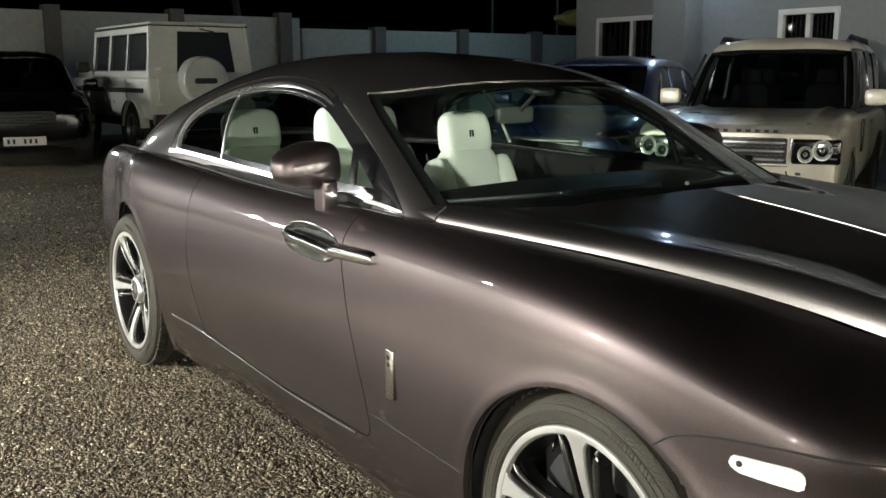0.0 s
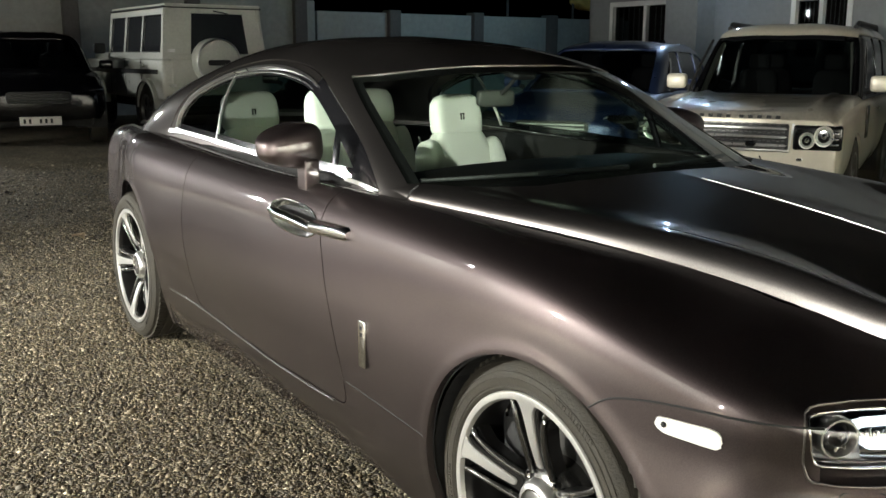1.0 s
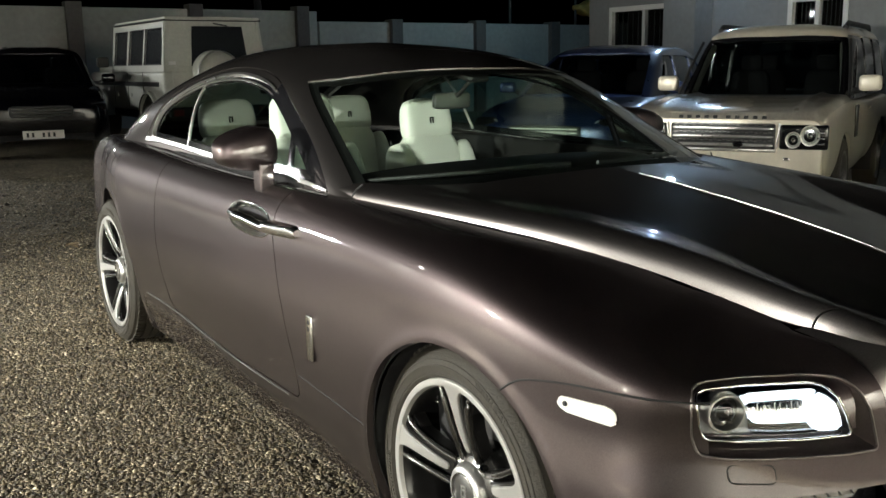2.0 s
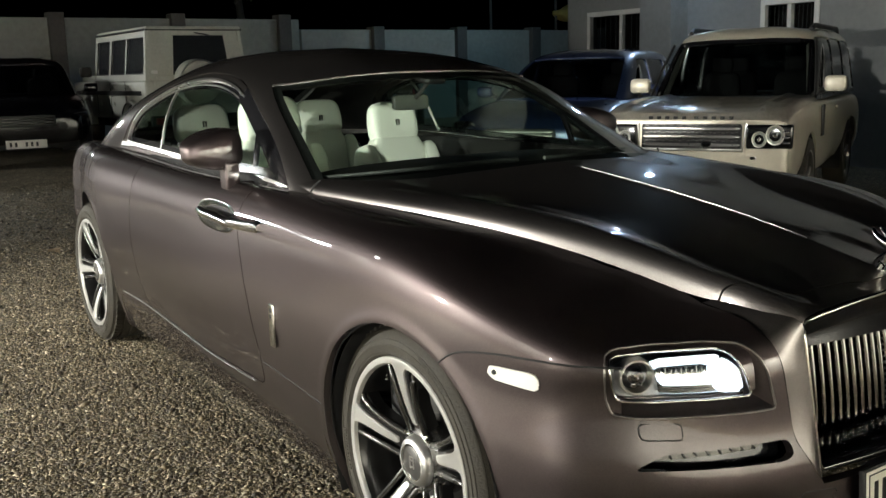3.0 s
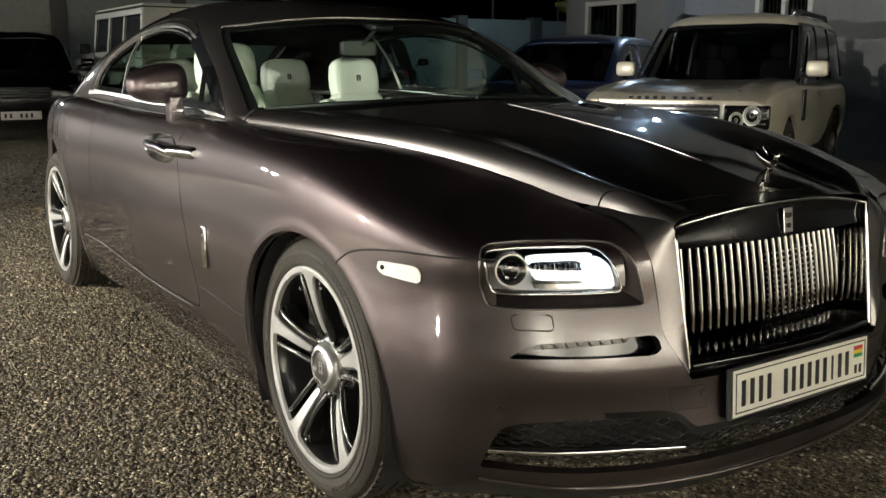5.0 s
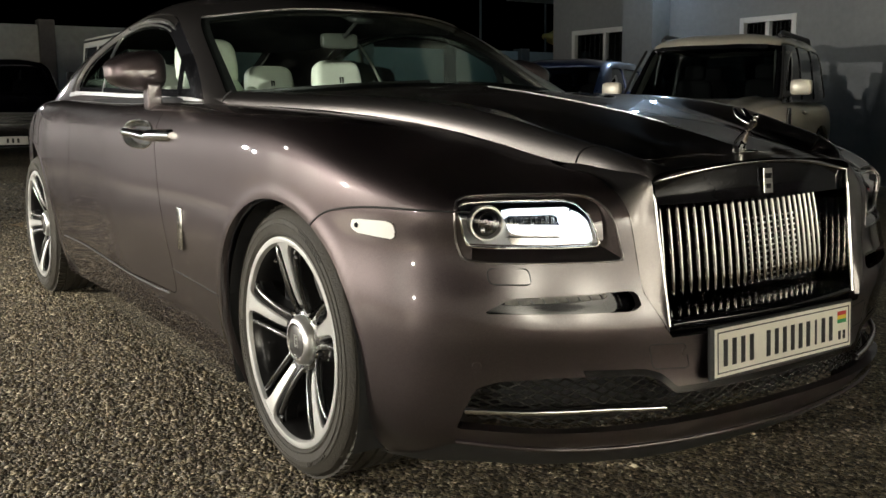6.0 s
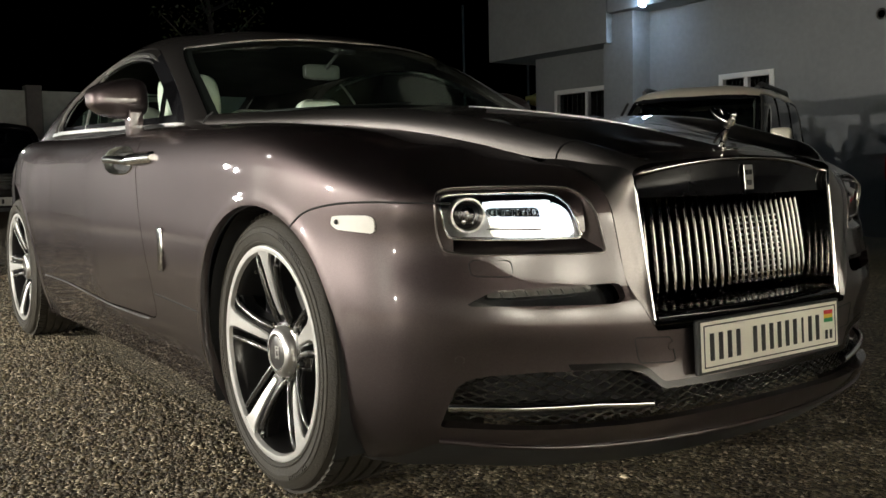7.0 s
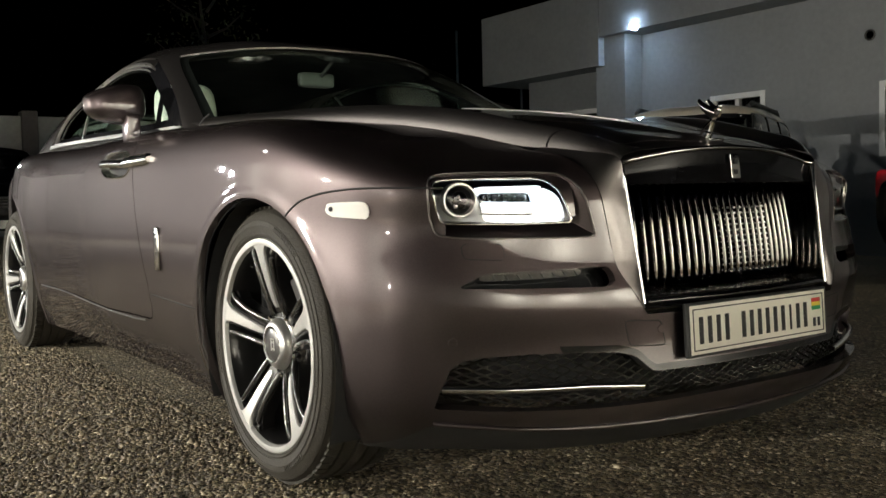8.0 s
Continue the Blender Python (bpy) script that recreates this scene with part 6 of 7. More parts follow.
def car_cabin(ob, levels, paint, panes, screens, glassy=GLASSD, pillars=None):
    """Glass house: rings of (rear x, front x, half width, height) from belt to roof; panes: side window outlines (x, z)."""
    net = []
    for xr, xf, w, z in levels:
        r = min(0.22, w * 0.3)
        d = 0.02
        net.append([(xr, 0, z + d), (xr + 0.01, -w * 0.55, z + d), (xr + 0.10, -w + 0.07, z), (xr + 0.34, -w, z), ((xr + xf) / 2, -w - 0.005, z), (xf - 0.34, -w, z), (xf - 0.09, -w + 0.08, z), (xf - 0.01, -w * 0.55, z + d), (xf, 0, z + d)])
    dome = net_sheet(net, 130, 44, (True, True))
    top = len(levels) - 1

    def front(v, w):
        return np.minimum(np.minimum(w[:, 0] - 6.15, screens[1] - w[:, 1]), w[:, 1] - 0.03)

    def rear(v, w):
        return np.minimum(np.minimum(1.85 - w[:, 0], screens[1] - w[:, 1]), w[:, 1] - screens[0])
    metal = dome.keep(lambda v, w: -front(v, w)).keep(lambda v, w: -rear(v, w))
    for poly in panes:
        metal = metal.keep(lambda v, w, poly=poly: np.where((w[:, 0] > 1.9) & (w[:, 0] < 6.1), sd_poly(v[:, 0], v[:, 2], poly), 1.0))
    if pillars:
        posts = metal.keep(lambda v, w: screens[1] + 0.06 - w[:, 1])
        sheet_part("window_surround", posts.rim(0.03).join(posts.mirrored().rim(0.03)), pillars, ob, "gloss black window surround")
        metal = metal.keep(lambda v, w: w[:, 1] - screens[1] - 0.06)
    sheet_part("roof", metal.rim(0.03).join(metal.mirrored().rim(0.03)), paint, ob)
    for name, f in (("windscreen", front), ("rear_screen", rear)):
        s = dome.keep(f).moved(-0.012)
        sheet_part(name, s.join(s.mirrored()), glassy, ob).visible_shadow = False
    for poly in panes:
        s = dome.keep(lambda v, w, poly=poly: np.where((w[:, 0] > 1.9) & (w[:, 0] < 6.1), 0.006 - sd_poly(v[:, 0], v[:, 2], poly), -1.0)).moved(-0.012)
        for t in (s, s.mirrored()):
            sheet_part("side_window", t, glassy, ob).visible_shadow = False
    xr, xf, w, z = levels[0]
    part("cabin_floor", box((xf - xr - 0.5, 2 * w - 0.16, 0.1), ((xr + xf) / 2, 0, z - 0.12), 0.02), CABIN, ob)
    liner = dome.keep(lambda v, w: w[:, 1] - top + 1.2).moved(-0.03)
    sheet_part("headlining", liner.join(liner.mirrored()), CABIN, ob)
    for x in (xf - 1.45, xf - 2.35):
        for s in (-1, 1):
            part("seat", pillow((0.14, 0.48, 0.5), (x, s * w * 0.47, z + 0.02), 0.45, 16, 10), CABIN, ob)
            part("headrest", pillow((0.10, 0.26, 0.18), (x - 0.04, s * w * 0.47, z + 0.34), 0.5, 14, 8), CABIN, ob)
    part("dashboard", pillow((0.5, 1.8 * w, 0.2), (xf - 0.35, 0, z - 0.06), 0.4, 16, 8), CABIN, ob)
    return dome


def front_plate(ob, x, z, bars=7, turn=0.0):
    plate = part("number_plate", box((0.015, 0.52, 0.115), (x, 0, z), 0.004), PLATEDULL, ob, "white number plate with dark bars")
    s = 1 if x > 0 else -1
    for k in range(bars):
        if k in (2, 6):
            continue
        part("plate_bar", box((0.003, 0.030, 0.06), (x + s * 0.0085, -0.20 + 0.4 * k / (bars - 1), z)), INK, plate)
    return plate


# ---- the champagne off-road estate
def estate(m):
    ob = thing("estate_suv", m, "champagne four by four estate with slatted grille, bonnet wet with dew", "car")
    rows = [(-2.43, 0.60, 1.02, 0.55), (-2.40, 0.84, 1.04, 0.48), (-2.25, 0.95, 1.06, 0.42), (-1.3, 0.972, 1.08, 0.40), (0.0, 0.975, 1.10, 0.40), (0.9, 0.97, 1.11, 0.40),
            (1.5, 0.965, 1.095, 0.40), (1.95, 0.96, 1.075, 0.40), (2.22, 0.95, 1.045, 0.42), (2.34, 0.935, 1.015, 0.45), (2.395, 0.905, 0.985, 0.47)]
    car_body(ob, rows, CREAM, [(1.44, 0.39, 0.44), (-1.44, 0.39, 0.44)])
    rows = []
    for x in np.linspace(1.02, 2.425, 34):
        z0 = float(np.interp(x, (1.0, 1.5, 1.95, 2.22, 2.36, 2.40, 2.425), (1.150, 1.138, 1.112, 1.082, 1.050, 1.030, 0.985)))
        half = float(np.interp(x, (1.0, 2.1, 2.38, 2.425), (0.945, 0.935, 0.905, 0.895)))
        row = []
        for f in np.linspace(-1, 1, 61):
            y = f * half
            press = 0.020 * math.exp(-((abs(y) - 0.655) / 0.05) ** 2) - 0.012 * (abs(y) < 0.60) * math.cos(y / 0.60 * math.pi / 2) ** 0.5
            roll = 0.055 * max(0.0, (abs(f) - 0.90) / 0.10) ** 2
            row.append((x, y, z0 + press * min(1.0, (2.43 - x) / 0.12) - roll))
        rows.append(row)
    bm = patch(rows)
    bmesh.ops.solidify(bm, geom=bm.faces[:], thickness=0.012)
    part("bonnet", bm, DEW, ob, "champagne bonnet beaded with dew", 40)
    part("front_panel", pillow((0.16, 1.83, 0.60), (2.345, 0, 0.70), 0.16, 48, 16), CREAM, ob, "", 60)
    part("rear_panel", pillow((0.16, 1.74, 0.6), (-2.36, 0, 0.78), 0.25, 36, 12), CREAM, ob, "", 60)
    part("chassis", box((4.2, 1.5, 0.2), (0, 0, 0.42), 0.04), VOID, ob)
    side = [[(0.72, 1.13), (0.42, 1.13), (-0.28, 1.13), (-0.28, 1.70), (0.20, 1.72), (0.50, 1.50)],
            [(-0.36, 1.13), (-1.15, 1.13), (-1.18, 1.70), (-0.36, 1.70)], [(-1.26, 1.14), (-2.05, 1.15), (-2.02, 1.66), (-1.28, 1.69)]]
    car_cabin(ob, [(-2.36, 0.98, 0.93, 1.10), (-2.28, 0.66, 0.885, 1.40), (-2.18, 0.36, 0.82, 1.68), (-2.05, 0.24, 0.765, 1.755), (-1.6, -0.2, 0.42, 1.80)], CREAM, [rounded(p, 0.05) for p in side], (0.25, 2.0), glass("estate_glass", (0.10, 0.115, 0.11)), BLACKGLOSS)
    for s in (-1, 1):
        part("roof_rail", sweep([(0.05, s * 0.69, 1.785), (-0.1, s * 0.70, 1.83), (-1.8, s * 0.70, 1.83), (-1.95, s * 0.69, 1.785)], 0.028, sides=8), BLACKTRIM, ob, "black roof rail", 60)
        part("pillar_trim", sweep([(0.93, s * 0.905, 1.12), (0.65, s * 0.86, 1.40), (0.36, s * 0.80, 1.66)], 0.016, sides=8), BLACKTRIM, ob, "", 60)
        part("inner_post", sweep([(0.66, s * 0.80, 1.16), (0.46, s * 0.76, 1.38), (0.24, s * 0.71, 1.62)], 0.035, sides=8), BEIGE, ob, "beige post trim inside the screen", 60)
    part("scuttle", pillow((0.24, 1.62, 0.05), (1.0, 0, 1.118), 0.4, 24, 8), BLACKTRIM, ob, "black scuttle with wipers", 60)
    part("screen_band", box((0.02, 1.25, 0.05), (0.365, 0, 1.675), 0.005, turn=Matrix.Rotation(radians(-35), 4, "Y")), BLACKGLOSS, ob)
    # grille
    grille = part("grille", box((0.06, 1.02, 0.25), (2.40, 0, 0.84), 0.03), BLACKTRIM, ob, "black grille with three bright slats")
    for z in (0.91, 0.84, 0.77):
        part("slat", pillow((0.04, 0.96, 0.028), (2.438, 0, z), 0.4, 28, 8), TRIM, grille, "", 60)
    bm = bmesh.new()
    for z in (0.94, 0.875, 0.805, 0.743):
        for k in range(22):
            box((0.01, 0.03, 0.012), (2.434, -0.44 + k * 0.042, z + 0.006 * (k % 2)), bm=bm)
    tagged(part("grille_mesh", bm, ALLOY, grille), kind="stuff")
    part("grille_badge", pillow((0.012, 0.10, 0.05), (2.462, 0.16, 0.78), 0.9, 16, 8), BLACKGLOSS, grille, "small dark oval badge", 60)
    part("grille_border", sweep([(2.43, -0.53, 0.955), (2.43, -0.50, 0.725), (2.43, 0.50, 0.725), (2.43, 0.53, 0.955)], 0.014, sides=8), SATIN, grille, "", 60)
    for k in range(10):
        y = -0.40 + k * 0.083 + (0.04 if k > 4 else 0)
        part("bonnet_bar", box((0.010, 0.040, 0.026), (2.432, y, 1.003), turn=Matrix.Rotation(radians(-20), 4, "Y")), BLACKTRIM, ob, "dark bar of raised lettering")
    for s in (-1, 1):
        lamp = part("headlight", box((0.20, 0.42, 0.205), (2.352, s * 0.735, 0.845), 0.022, 3, turn=Matrix.Rotation(radians(s * 8), 4, "Z")), BLACKGLOSS, ob, "dark headlight with two round lamps", 60)
        for y, z, r in ((0.66, 0.823, 0.066), (0.80, 0.86, 0.082)):
            x = 2.466 - (y - 0.66) * 0.14
            m2 = Matrix.Translation((x, s * y, z)) @ Matrix.Rotation(radians(s * 8), 4, "Z")
            part("lamp_ring", lathe([(r * 0.86, -0.01), (r * 0.90, 0.012), (r * 1.02, 0.014), (r * 1.05, 0.0)], "x", 32, m=m2), LAMPBRIGHT, lamp, "bright lamp ring", 50)
            part("lamp_lens", lathe([(r * 0.30, -0.014), (r * 0.55, -0.006), (r * 0.86, 0.006)], "x", 24, m=m2), LAMPCELL, lamp, "faceted lamp reflector", 60)
            part("lamp_core", lathe([(0.001, 0.012), (r * 0.22, 0.008), (r * 0.34, -0.012)], "x", 20, m=m2), CHROME, lamp, "small bright lamp core", 60)
        for k in range(3):
            part("side_lamp", box((0.03, 0.07, 0.022), (2.432, s * 0.893, 0.795 + 0.046 * k), 0.006, turn=Matrix.Rotation(radians(s * 8), 4, "Z")), REFLECTOR, lamp)
        part("mirror", pillow((0.13, 0.23, 0.155), (0.76, s * 1.08, 1.25), 0.45, 20, 10), CREAM, ob, "champagne door mirror", 60)
        part("mirror_arm", sweep([(0.74, s * 0.90, 1.17), (0.75, s * 1.0, 1.20)], 0.03, sides=8), BLACKTRIM, ob)
        part("side_vent", box((0.16, 0.02, 0.30), (0.82, s * 0.975, 0.90), 0.006), BLACKGLOSS, ob, "dark wing vent")
        part("door_handle", pillow((0.20, 0.035, 0.035), (-0.15, s * 0.985, 0.99), 0.5, 14, 8), CREAM, ob)
        part("parking_light", pillow((0.03, 0.06, 0.03), (2.42, s * 0.60, 0.66), 0.6, 12, 8), REFLECTOR, ob)
        for x in (1.44, -1.44):
            road_wheel(ob, x, s * 0.84, 0.39, 0.26, ALLOY)
    part("bumper_intake", box((0.04, 1.2, 0.12), (2.40, 0, 0.55), 0.03), BLACKTRIM, ob)
    return ob


estate(on_ground(-5.12, 6.98, -64)).scale = (1.0, 0.96, 1.07)


# ---- navy crossover
def crossover(m, name, label, paint, scale=1.0, lamps=REFLECTOR, plate_z=0.52):
    ob = thing(name, m, label, "car")
    rows = [(-2.30, 0.55, 0.98, 0.50), (-2.24, 0.80, 1.0, 0.42), (-2.0, 0.90, 1.02, 0.36), (-1.0, 0.93, 1.02, 0.33), (0.2, 0.93, 1.01, 0.33), (0.95, 0.925, 1.0, 0.33),
            (1.5, 0.91, 0.955, 0.33), (1.9, 0.88, 0.90, 0.35), (2.15, 0.80, 0.83, 0.38), (2.28, 0.62, 0.74, 0.42)]
    car_body(ob, rows, paint, [(1.36, 0.35, 0.40), (-1.36, 0.35, 0.40)])
    part("front_panel", pillow((0.22, 1.50, 0.42), (2.19, 0, 0.57), 0.35, 32, 12), paint, ob, "", 60)
    part("rear_panel", pillow((0.22, 1.5, 0.5), (-2.2, 0, 0.72), 0.35, 32, 12), paint, ob, "", 60)
    part("chassis", box((4.0, 1.4, 0.18), (0, 0, 0.36), 0.04), VOID, ob)
    side = [[(0.72, 1.05), (-0.20, 1.04), (-0.22, 1.46), (0.12, 1.46)], [(-0.28, 1.04), (-1.08, 1.05), (-1.10, 1.45), (-0.28, 1.46)], [(-1.16, 1.06), (-1.75, 1.10), (-1.62, 1.38), (-1.18, 1.44)]]
    car_cabin(ob, [(-2.20, 1.20, 0.82, 1.01), (-2.0, 0.78, 0.76, 1.24), (-1.75, 0.32, 0.68, 1.47), (-1.6, 0.10, 0.62, 1.535), (-1.2, -0.3, 0.35, 1.57)], paint, [rounded(p, 0.05) for p in side], (0.3, 2.0), GLASSD)
    grille = part("grille", pillow((0.06, 0.82, 0.16), (2.285, 0, 0.68), 0.3, 28, 8), BLACKTRIM, ob, "", 60)
    for z in (0.72, 0.68, 0.64):
        part("slat", box((0.02, 0.74, 0.014), (2.317, 0, z), 0.004), lamps, grille)
    for s in (-1, 1):
        lamp = part("headlight", pillow((0.32, 0.34, 0.17), (2.06, s * 0.66, 0.745), 0.45, 24, 10, Matrix.Rotation(radians(s * 28), 4, "Z")), BLACKGLOSS, ob, "headlight", 60)
        for dy in (-0.07, 0.06):
            m2 = Matrix.Translation((2.215 - 0.10 * (dy + 0.07) / 0.13, s * (0.645 + dy), 0.755)) @ Matrix.Rotation(radians(s * 20), 4, "Z")
            part("lamp_ring", lathe([(0.001, 0.0), (0.03, 0.004), (0.05, 0.02), (0.055, 0.0)], "x", 24, m=m2), lamps, lamp, "", 50)
        part("mirror", pillow((0.12, 0.2, 0.13), (0.80, s * 1.02, 1.10), 0.45, 18, 10), paint, ob, "", 60)
        part("mirror_arm", sweep([(0.78, s * 0.88, 1.03), (0.79, s * 0.96, 1.07)], 0.025, sides=8), BLACKTRIM, ob)
        part("tail_light", pillow((0.12, 0.22, 0.30), (-2.17, s * 0.74, 0.95), 0.45, 18, 10), TAIL, ob, "red tail light", 60)
        for x in (1.36, -1.36):
            road_wheel(ob, x, s * 0.80, 0.35, 0.23, ALLOY)
    front_plate(ob, 2.33, plate_z)
    if scale != 1.0:
        ob.scale = (scale,) * 3
    return ob


navy = crossover(on_ground(-7.9, 7.0, -60), "navy_crossover", "navy blue crossover with dew on its bonnet, parked beside the estate", NAVY, 1.11, LAMPBRIGHT, 0.64)
crossover(on_ground(-9.6, 4.0, -38), "dark_crossover", "dark crossover with white number plate, seen through the coupe's windscreen", BLACKPAINT)
# Gloss black lamps and slats, with darkened paint, stand in for deep shade.
crossover(on_ground(-14.2, 0.75, -9), "black_crossover", "black crossover in deep shade with white number plate", BLACKPAINT, 1.0, BLACKGLOSS, 0.37)
crossover(on_ground(-14.2, 7.2, -30), "black_hatchback", "black hatchback in shade by the boundary wall", BLACKPAINT)
crossover(on_ground(-2.55, 10.3, 95), "parked_hatchback", "dark hatchback with a red tail light, parked by the building", BLACKPAINT, 1.12)


# ---- boxy off-roader
def off_roader(m):
    ob = thing("off_roader", m, "weathered white boxy off-roader with covered spare wheel on its tailgate", "car")
    part("body", box((4.1, 1.74, 0.62), (-0.05, 0, 0.86), 0.05, 3), SILVERGREY, ob, "", 40)
    part("bonnet", box((1.15, 1.44, 0.16), (1.42, 0, 1.20), 0.05, 3), SILVERGREY, ob, "", 40)
    part("chassis", box((3.9, 1.2, 0.25), (0, 0, 0.50), 0.03), VOID, ob)
    # upper body with window openings, lightly tapered
    w0, w1, z0, z1 = 0.85, 0.755, 1.17, 1.93
    
    def side_at(x, z, s, out=0.0):
        f = (z - z0) / (z1 - z0)
        return (x, s * (w0 + (w1 - w0) * f + out), z)
    panes = [(-1.96, -1.12), (-1.02, -0.30), (-0.16, 0.52)]
    for s in (-1, 1):
        for a, b, hole in [(-2.05, -1.96, 0), (-1.96, -1.12, 1), (-1.12, -1.02, 0), (-1.02, -0.30, 1), (-0.30, -0.16, 0), (-0.16, 0.52, 1), (0.52, 0.68, 0)]:
            for za, zb in ((z0, 1.28), (1.28, 1.83), (1.83, z1)):
                if hole and za == 1.28:
                    continue
                bm = bmesh.new()
                outer = [bm.verts.new(side_at(x, z, s)) for x, z in ((a, za), (b, za), (b, zb), (a, zb))]
                inner_ = [bm.verts.new(side_at(x, z, s, -0.05)) for x, z in ((a, za), (b, za), (b, zb), (a, zb))]
                bm.faces.new(outer), bm.faces.new(inner_[::-1])
                for i in range(4):
                    bm.faces.new((outer[i], outer[(i + 1) % 4], inner_[(i + 1) % 4], inner_[i]))
                part("side_panel", bm, SILVERGREY, ob)
        for a, b in panes:
            g = bmesh.new()
            c = [side_at(x, z, s, -0.022) for x, z in ((a, 1.28), (b, 1.28), (b, 1.83), (a, 1.83))]
            g.faces.new([g.verts.new(p) for p in c])
            part("side_window", g, DARKGLASS, ob)
            edge = [side_at(x, z, s, 0.0) for x, z in ((a, 1.28), (b, 1.28), (b, 1.83), (a, 1.83))]
            part("window_seal", sweep(edge, 0.012, sides=6, closed=True), BLACKTRIM, ob)
        part("side_moulding", box((3.7, 0.025, 0.07), (-0.05, s * 0.877, 0.98), 0.008), BLACKTRIM, ob, "black side moulding")
        for x in (1.30, -1.42):
            bm = bmesh.new()
            ring = []
            for k in range(13):
                ang = math.pi * k / 12
                ring.append([bm.verts.new((x + r * math.cos(ang), s * yy, 0.42 + r * math.sin(ang))) for r, yy in ((0.46, 0.80), (0.46, 0.93), (0.40, 0.93), (0.40, 0.80))])
            for p, q in zip(ring, ring[1:]):
                for i in range(4):
                    bm.faces.new((p[i], p[(i + 1) % 4], q[(i + 1) % 4], q[i]))
            part("wheel_arch", bm, SILVERGREY, ob, "", 40)
            part("wheel_shade", lathe([(0.001, 0.0), (0.41, 0.0), (0.41, 0.08)], "y", 30, m=Matrix.Translation((x, s * 0.875, 0.42))), VOID, ob)
            road_wheel(ob, x, s * 0.80, 0.375, 0.26, ALLOY)
        for x in (-0.30, -1.12, 0.50):
            part("door_joint", box((0.012, 0.006, 0.55), (x, s * 0.872, 0.88)), VOID, ob)
        for x in (-0.42, -1.2):
            part("door_handle", box((0.14, 0.03, 0.03), (x, s * 0.885, 1.08), 0.008), SILVERGREY, ob)
            part("hinge", box((0.03, 0.02, 0.06), (x + 0.72, s * 0.875, 0.80), 0.004), SILVERGREY, ob)
        part("tail_light", box((0.04, 0.16, 0.10), (-2.22, s * 0.70, 0.55), 0.01), DULLTAIL, ob)
        part("mirror", pillow((0.1, 0.2, 0.18), (0.72, s * 0.98, 1.34), 0.4, 16, 8), BLACKTRIM, ob)
        part("indicator", pillow((0.2, 0.09, 0.07), (1.78, s * 0.66, 1.30), 0.5, 14, 8), REFLECTOR, ob)
    roof = bmesh.new()
    box((2.62, 1.54, 0.05), (-0.74, 0, 1.97), 0.02, 2, roof)
    part("roof", roof, SILVERGREY, ob)
    part("rain_gutter", sweep([(0.58, 0.775, 1.945), (-2.03, 0.775, 1.945), (-2.03, -0.775, 1.945), (0.58, -0.775, 1.945)], 0.018, sides=6), BLACKTRIM, ob, "dark roof gutter")
    part("windscreen", patch([[(0.80, -0.78, 1.19), (0.80, 0.78, 1.19)], [(0.60, -0.72, 1.92), (0.60, 0.72, 1.92)]]), DARKGLASS, ob)
    # tailgate
    gate = part("tailgate", box((0.05, 1.40, 0.62), (-2.09, 0.02, 0.86), 0.015), SILVERGREY, ob, "weathered white tailgate")
    for y, wdt in ((-0.70, 0.30), (0.63, 0.44)):
        bm = bmesh.new()
        q = [(-2.085, y - wdt / 2 * (1 if y > 0 else 0.9), 1.17), (-2.085, y + wdt / 2, 1.17), (-2.01, y * 0.885 + wdt / 2, 1.94), (-2.01, y * 0.885 - wdt / 2, 1.94)]
        a = [bm.verts.new(p) for p in q]
        b = [bm.verts.new((p[0] + 0.06, p[1], p[2])) for p in q]
        bm.faces.new(a), bm.faces.new(b[::-1])
        for i in range(4):
            bm.faces.new((a[i], a[(i + 1) % 4], b[(i + 1) % 4], b[i]))
        part("rear_post", bm, SILVERGREY, ob)
    for z, hgt in ((1.20, 0.10), (1.90, 0.09)):
        part("gate_rail", box((0.06, 1.36, hgt), (-2.085 + (z - 1.17) * 0.107 + 0.02, 0, z), 0.012), SILVERGREY, gate)
    part("rear_screen", patch([[(-2.065, -0.62, 1.24), (-2.065, 0.50, 1.24)], [(-2.005, -0.58, 1.87), (-2.005, 0.47, 1.87)]]), DARKGLASS, gate)
    part("rear_wiper", sweep([(-2.03, 0.0, 1.90), (-2.06, -0.22, 1.86)], 0.012, sides=6), BLACKTRIM, gate)
    spare = part("spare_cover", lathe([(0.001, -0.17), (0.25, -0.17), (0.325, -0.155), (0.355, -0.12), (0.36, 0.08), (0.34, 0.10)], "x", 48, m=Matrix.Translation((-2.16, 0.05, 1.13)), caps=False), SILVERGREY, gate, "white spare wheel cover", 40)
    part("cover_ring", sweep([(-2.325, 0.05 + 0.34 * math.cos(a), 1.13 + 0.34 * math.sin(a)) for a in np.linspace(0, 2 * math.pi, 41)[:-1]], 0.012, sides=6, closed=True), SATIN, spare, "bright cover ring")
    part("cover_slot", pillow((0.02, 0.36, 0.085), (-2.33, 0.05, 1.12), 0.3, 20, 8), BLACKTRIM, spare, "dark slot")
    for z in (0.78, 1.30):
        part("gate_hinge", box((0.05, 0.10, 0.05), (-2.12, 0.72, z), 0.006), SATIN, gate)
    part("bumper", box((0.14, 1.66, 0.16), (-2.16, 0, 0.55), 0.03), BLACKTRIM, ob)
    return ob


off_roader(on_ground(-14.75, 3.1, 181.5))

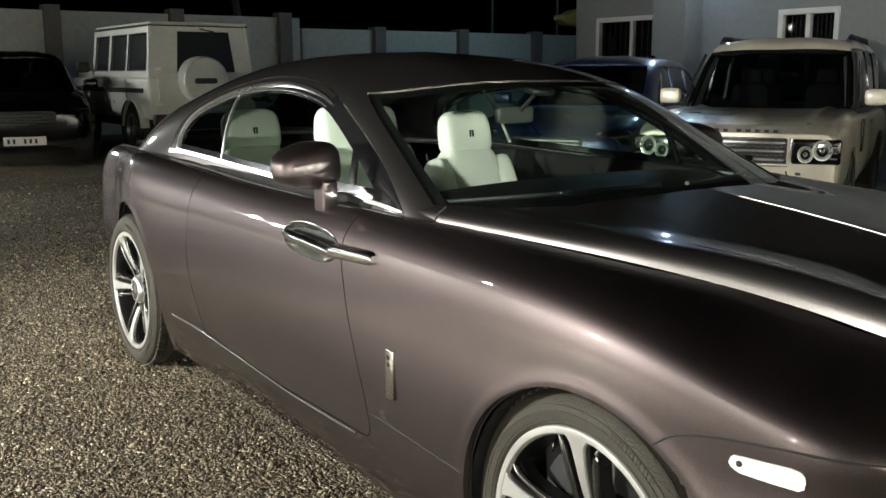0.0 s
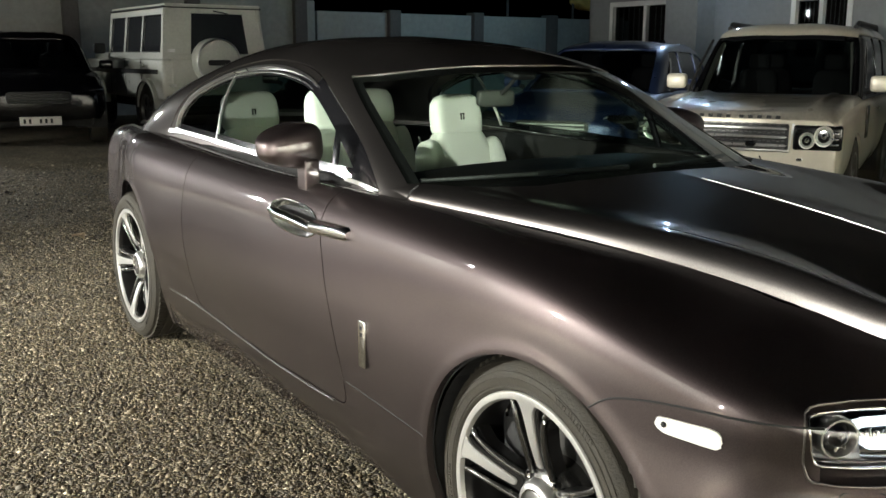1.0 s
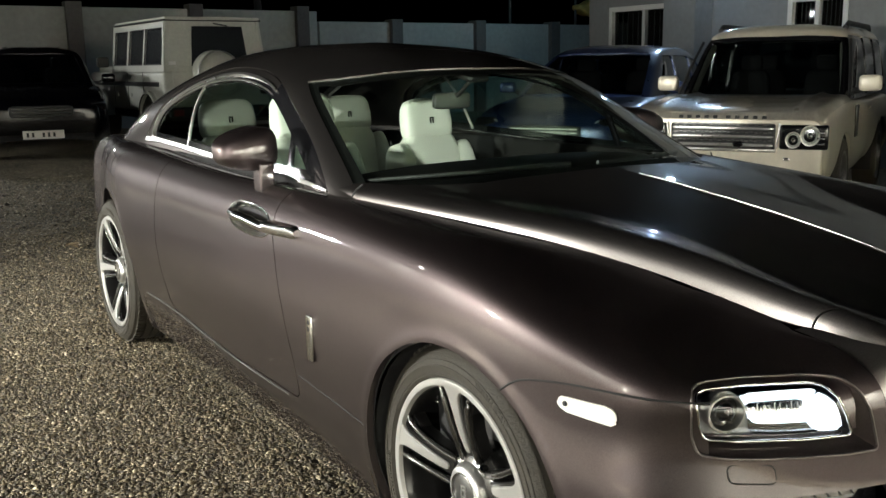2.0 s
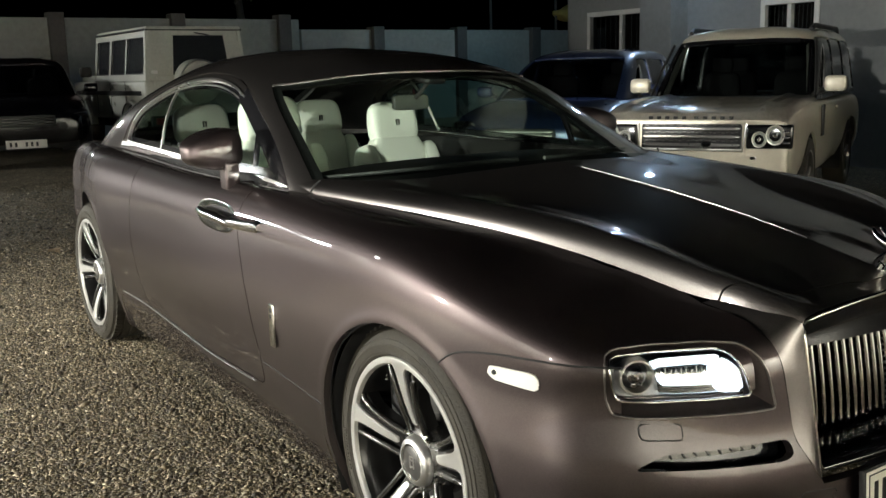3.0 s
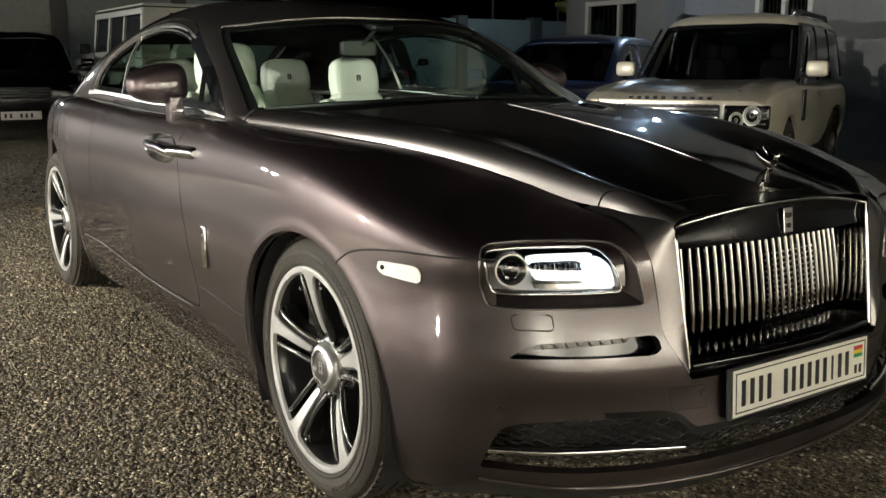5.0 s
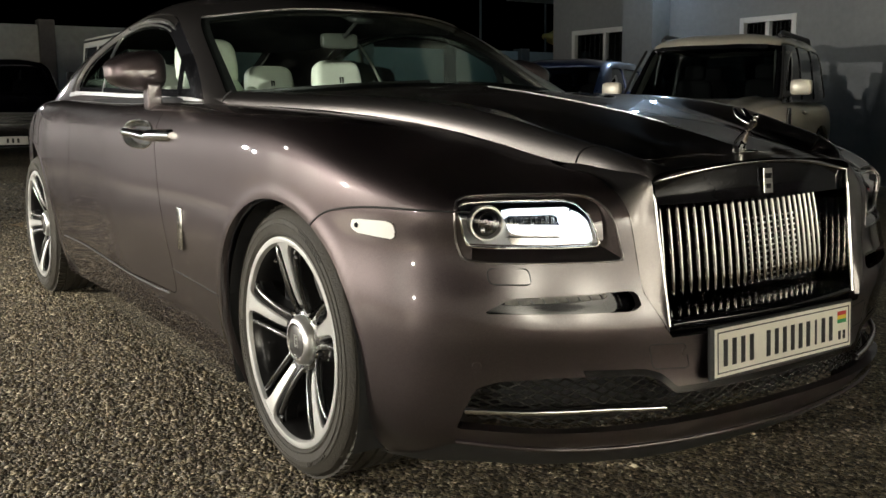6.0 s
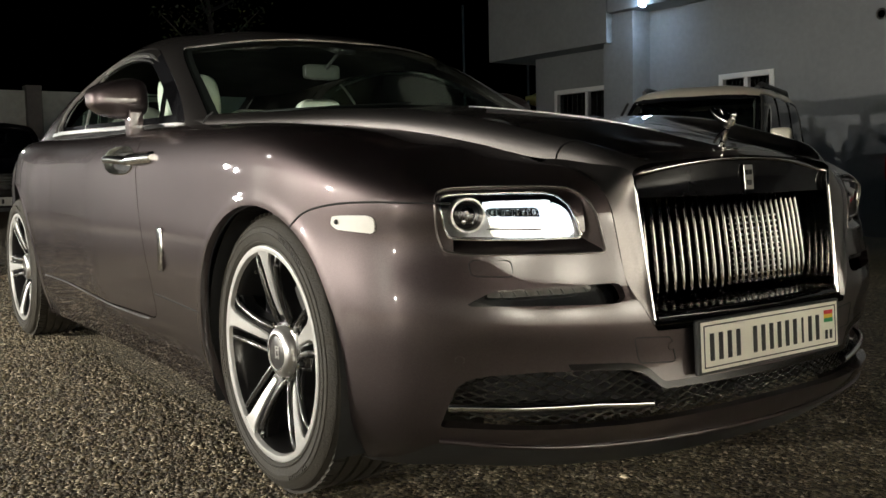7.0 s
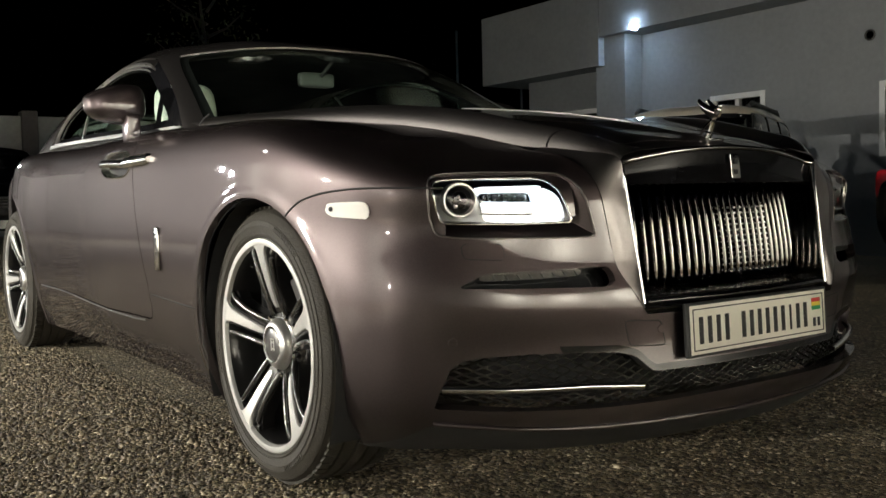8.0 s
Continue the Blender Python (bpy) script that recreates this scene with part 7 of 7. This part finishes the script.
# ---------------------------------------------------------------- small things
STEEL = material("dull_steel", (0.07, 0.07, 0.065), 0.6, 0.2, vary=0.2)
TARP = material("faded_yellow_sheet", (0.55, 0.42, 0.12), 0.7, vary=0.25, scale=4, bump=0.3, bump_scale=12)
LEAF = material("night_leaves", (0.04, 0.055, 0.018), 0.5, vary=0.4, scale=3)
BARK = material("grey_bark", (0.05, 0.042, 0.033), 0.85, vary=0.3, scale=6, bump=0.5, bump_scale=25)
DRYLEAF = material("dry_leaf", (0.30, 0.22, 0.12), 0.7, vary=0.3, scale=20)

for y in (13.75, 16.08):
    ob = part("pole", sweep([(-19.0, y, -0.2), (-19.0, y, 2.6), (-19.02, y, 5.4)], 0.035, sides=10), STEEL, None, "", 60)
    tagged(ob, "thin steel pole behind the boundary wall", "pole")
bm = pillow((0.5, 0.85, 0.42), (-18.95, 16.45, 2.88), 0.55, 28, 16, shape=lambda a, b, c: (a, b, c * (0.8 + 0.35 * math.sin(2.2 * b + 0.6)) + 0.12 * math.sin(5 * b)))
tagged(part("tarpaulin", bm, TARP, None, "", 60), "faded yellow tarpaulin bundle hung over the wall", "tarpaulin")

vent = tagged(part("wall_vent", lathe([(0.001, 0.0), (0.055, 0.0), (0.06, -0.012), (0.075, -0.02), (0.085, -0.012), (0.085, 0.01)], "y", 28, m=Matrix.Translation((-5.40, 11.30, 2.99))), STEEL, None, "", 40),
              "small round metal vent in the grey wall", "vent")

tree = thing("tree", pose(-24.0, 8.6, 0), "sparse tree behind the boundary wall, faintly lit", "tree")
part("trunk", sweep([(0, 0, -0.2), (0.1, 0.05, 1.8), (0.05, -0.1, 3.6), (0.15, -0.3, 5.2), (0.1, -0.4, 6.6)], lambda f: 0.16 - 0.12 * f, sides=10), BARK, tree, "", 60)
rng = np.random.default_rng(11)
limbs = []
for k in range(9):
    a, z = k * 2.4, 3.4 + 0.36 * k
    end = np.array([1.5 * math.cos(a), 1.5 * math.sin(a) - 0.3, z + 1.0 + 0.3 * math.sin(k)])
    start = np.array([0.08, -0.2, z])
    mid = (start + end) / 2 + np.array([0, 0, -0.12])
    limbs.append((start, mid, end))
    part("limb", sweep([tuple(start), tuple(mid), tuple(end)], lambda f: 0.055 - 0.042 * f, sides=6), BARK, tree, "", 60)
vs, fs = [], []
for start, mid, end in limbs:
    for j in range(70):
        f = rng.uniform(0.3, 1.12)
        c = mid + (end - mid) * (2 * f - 1) if f > 0.5 else start + (mid - start) * 2 * f
        c = c + rng.normal(0, 0.20, 3)
        u, w = rng.normal(0, 1, 3), rng.normal(0, 1, 3)
        u /= np.linalg.norm(u)
        w -= u * (u @ w)
        w /= np.linalg.norm(w)
        q = rng.uniform(0.05, 0.09)
        b = len(vs)
        vs += [tuple(c - u * q), tuple(c + w * q * 0.42 + u * 0.1 * q), tuple(c + u * q), tuple(c - w * q * 0.42 + u * 0.1 * q)]
        fs.append((b, b + 1, b + 2, b + 3))
me = bpy.data.meshes.new("crown")
me.from_pydata(vs, [], fs)
me.materials.append(LEAF)
crown = new("crown", me)
crown.parent = tree
tagged(crown, "loose crown of small leaves", kind="stuff")

for x, y, turn, size in ((-5.72, -0.60, 20, 0.16), (-4.9, -1.9, 70, 0.05), (-2.9, -2.1, 130, 0.04), (1.1, 0.9, 10, 0.05)):
    rows = [[(size * (f - 0.5), size * 0.36 * math.sin(math.pi * min(0.98, f + 0.02)) * g, 0.02 + 0.12 * size * abs(g) + 0.1 * size * math.sin(3 * f)) for g in (-1, 0, 1)] for f in np.linspace(0, 1, 7)]
    bm = patch(rows)
    bmesh.ops.solidify(bm, geom=bm.faces[:], thickness=0.0015)
    ob = part("dry_leaf", bm, DRYLEAF, None, "", 60)
    ob.matrix_basis = pose(x, y, ground_height(x, y), 0, 0, turn)
    tagged(ob, "curled brown dry leaf lying on the gravel", "leaf", "fallen leaves")
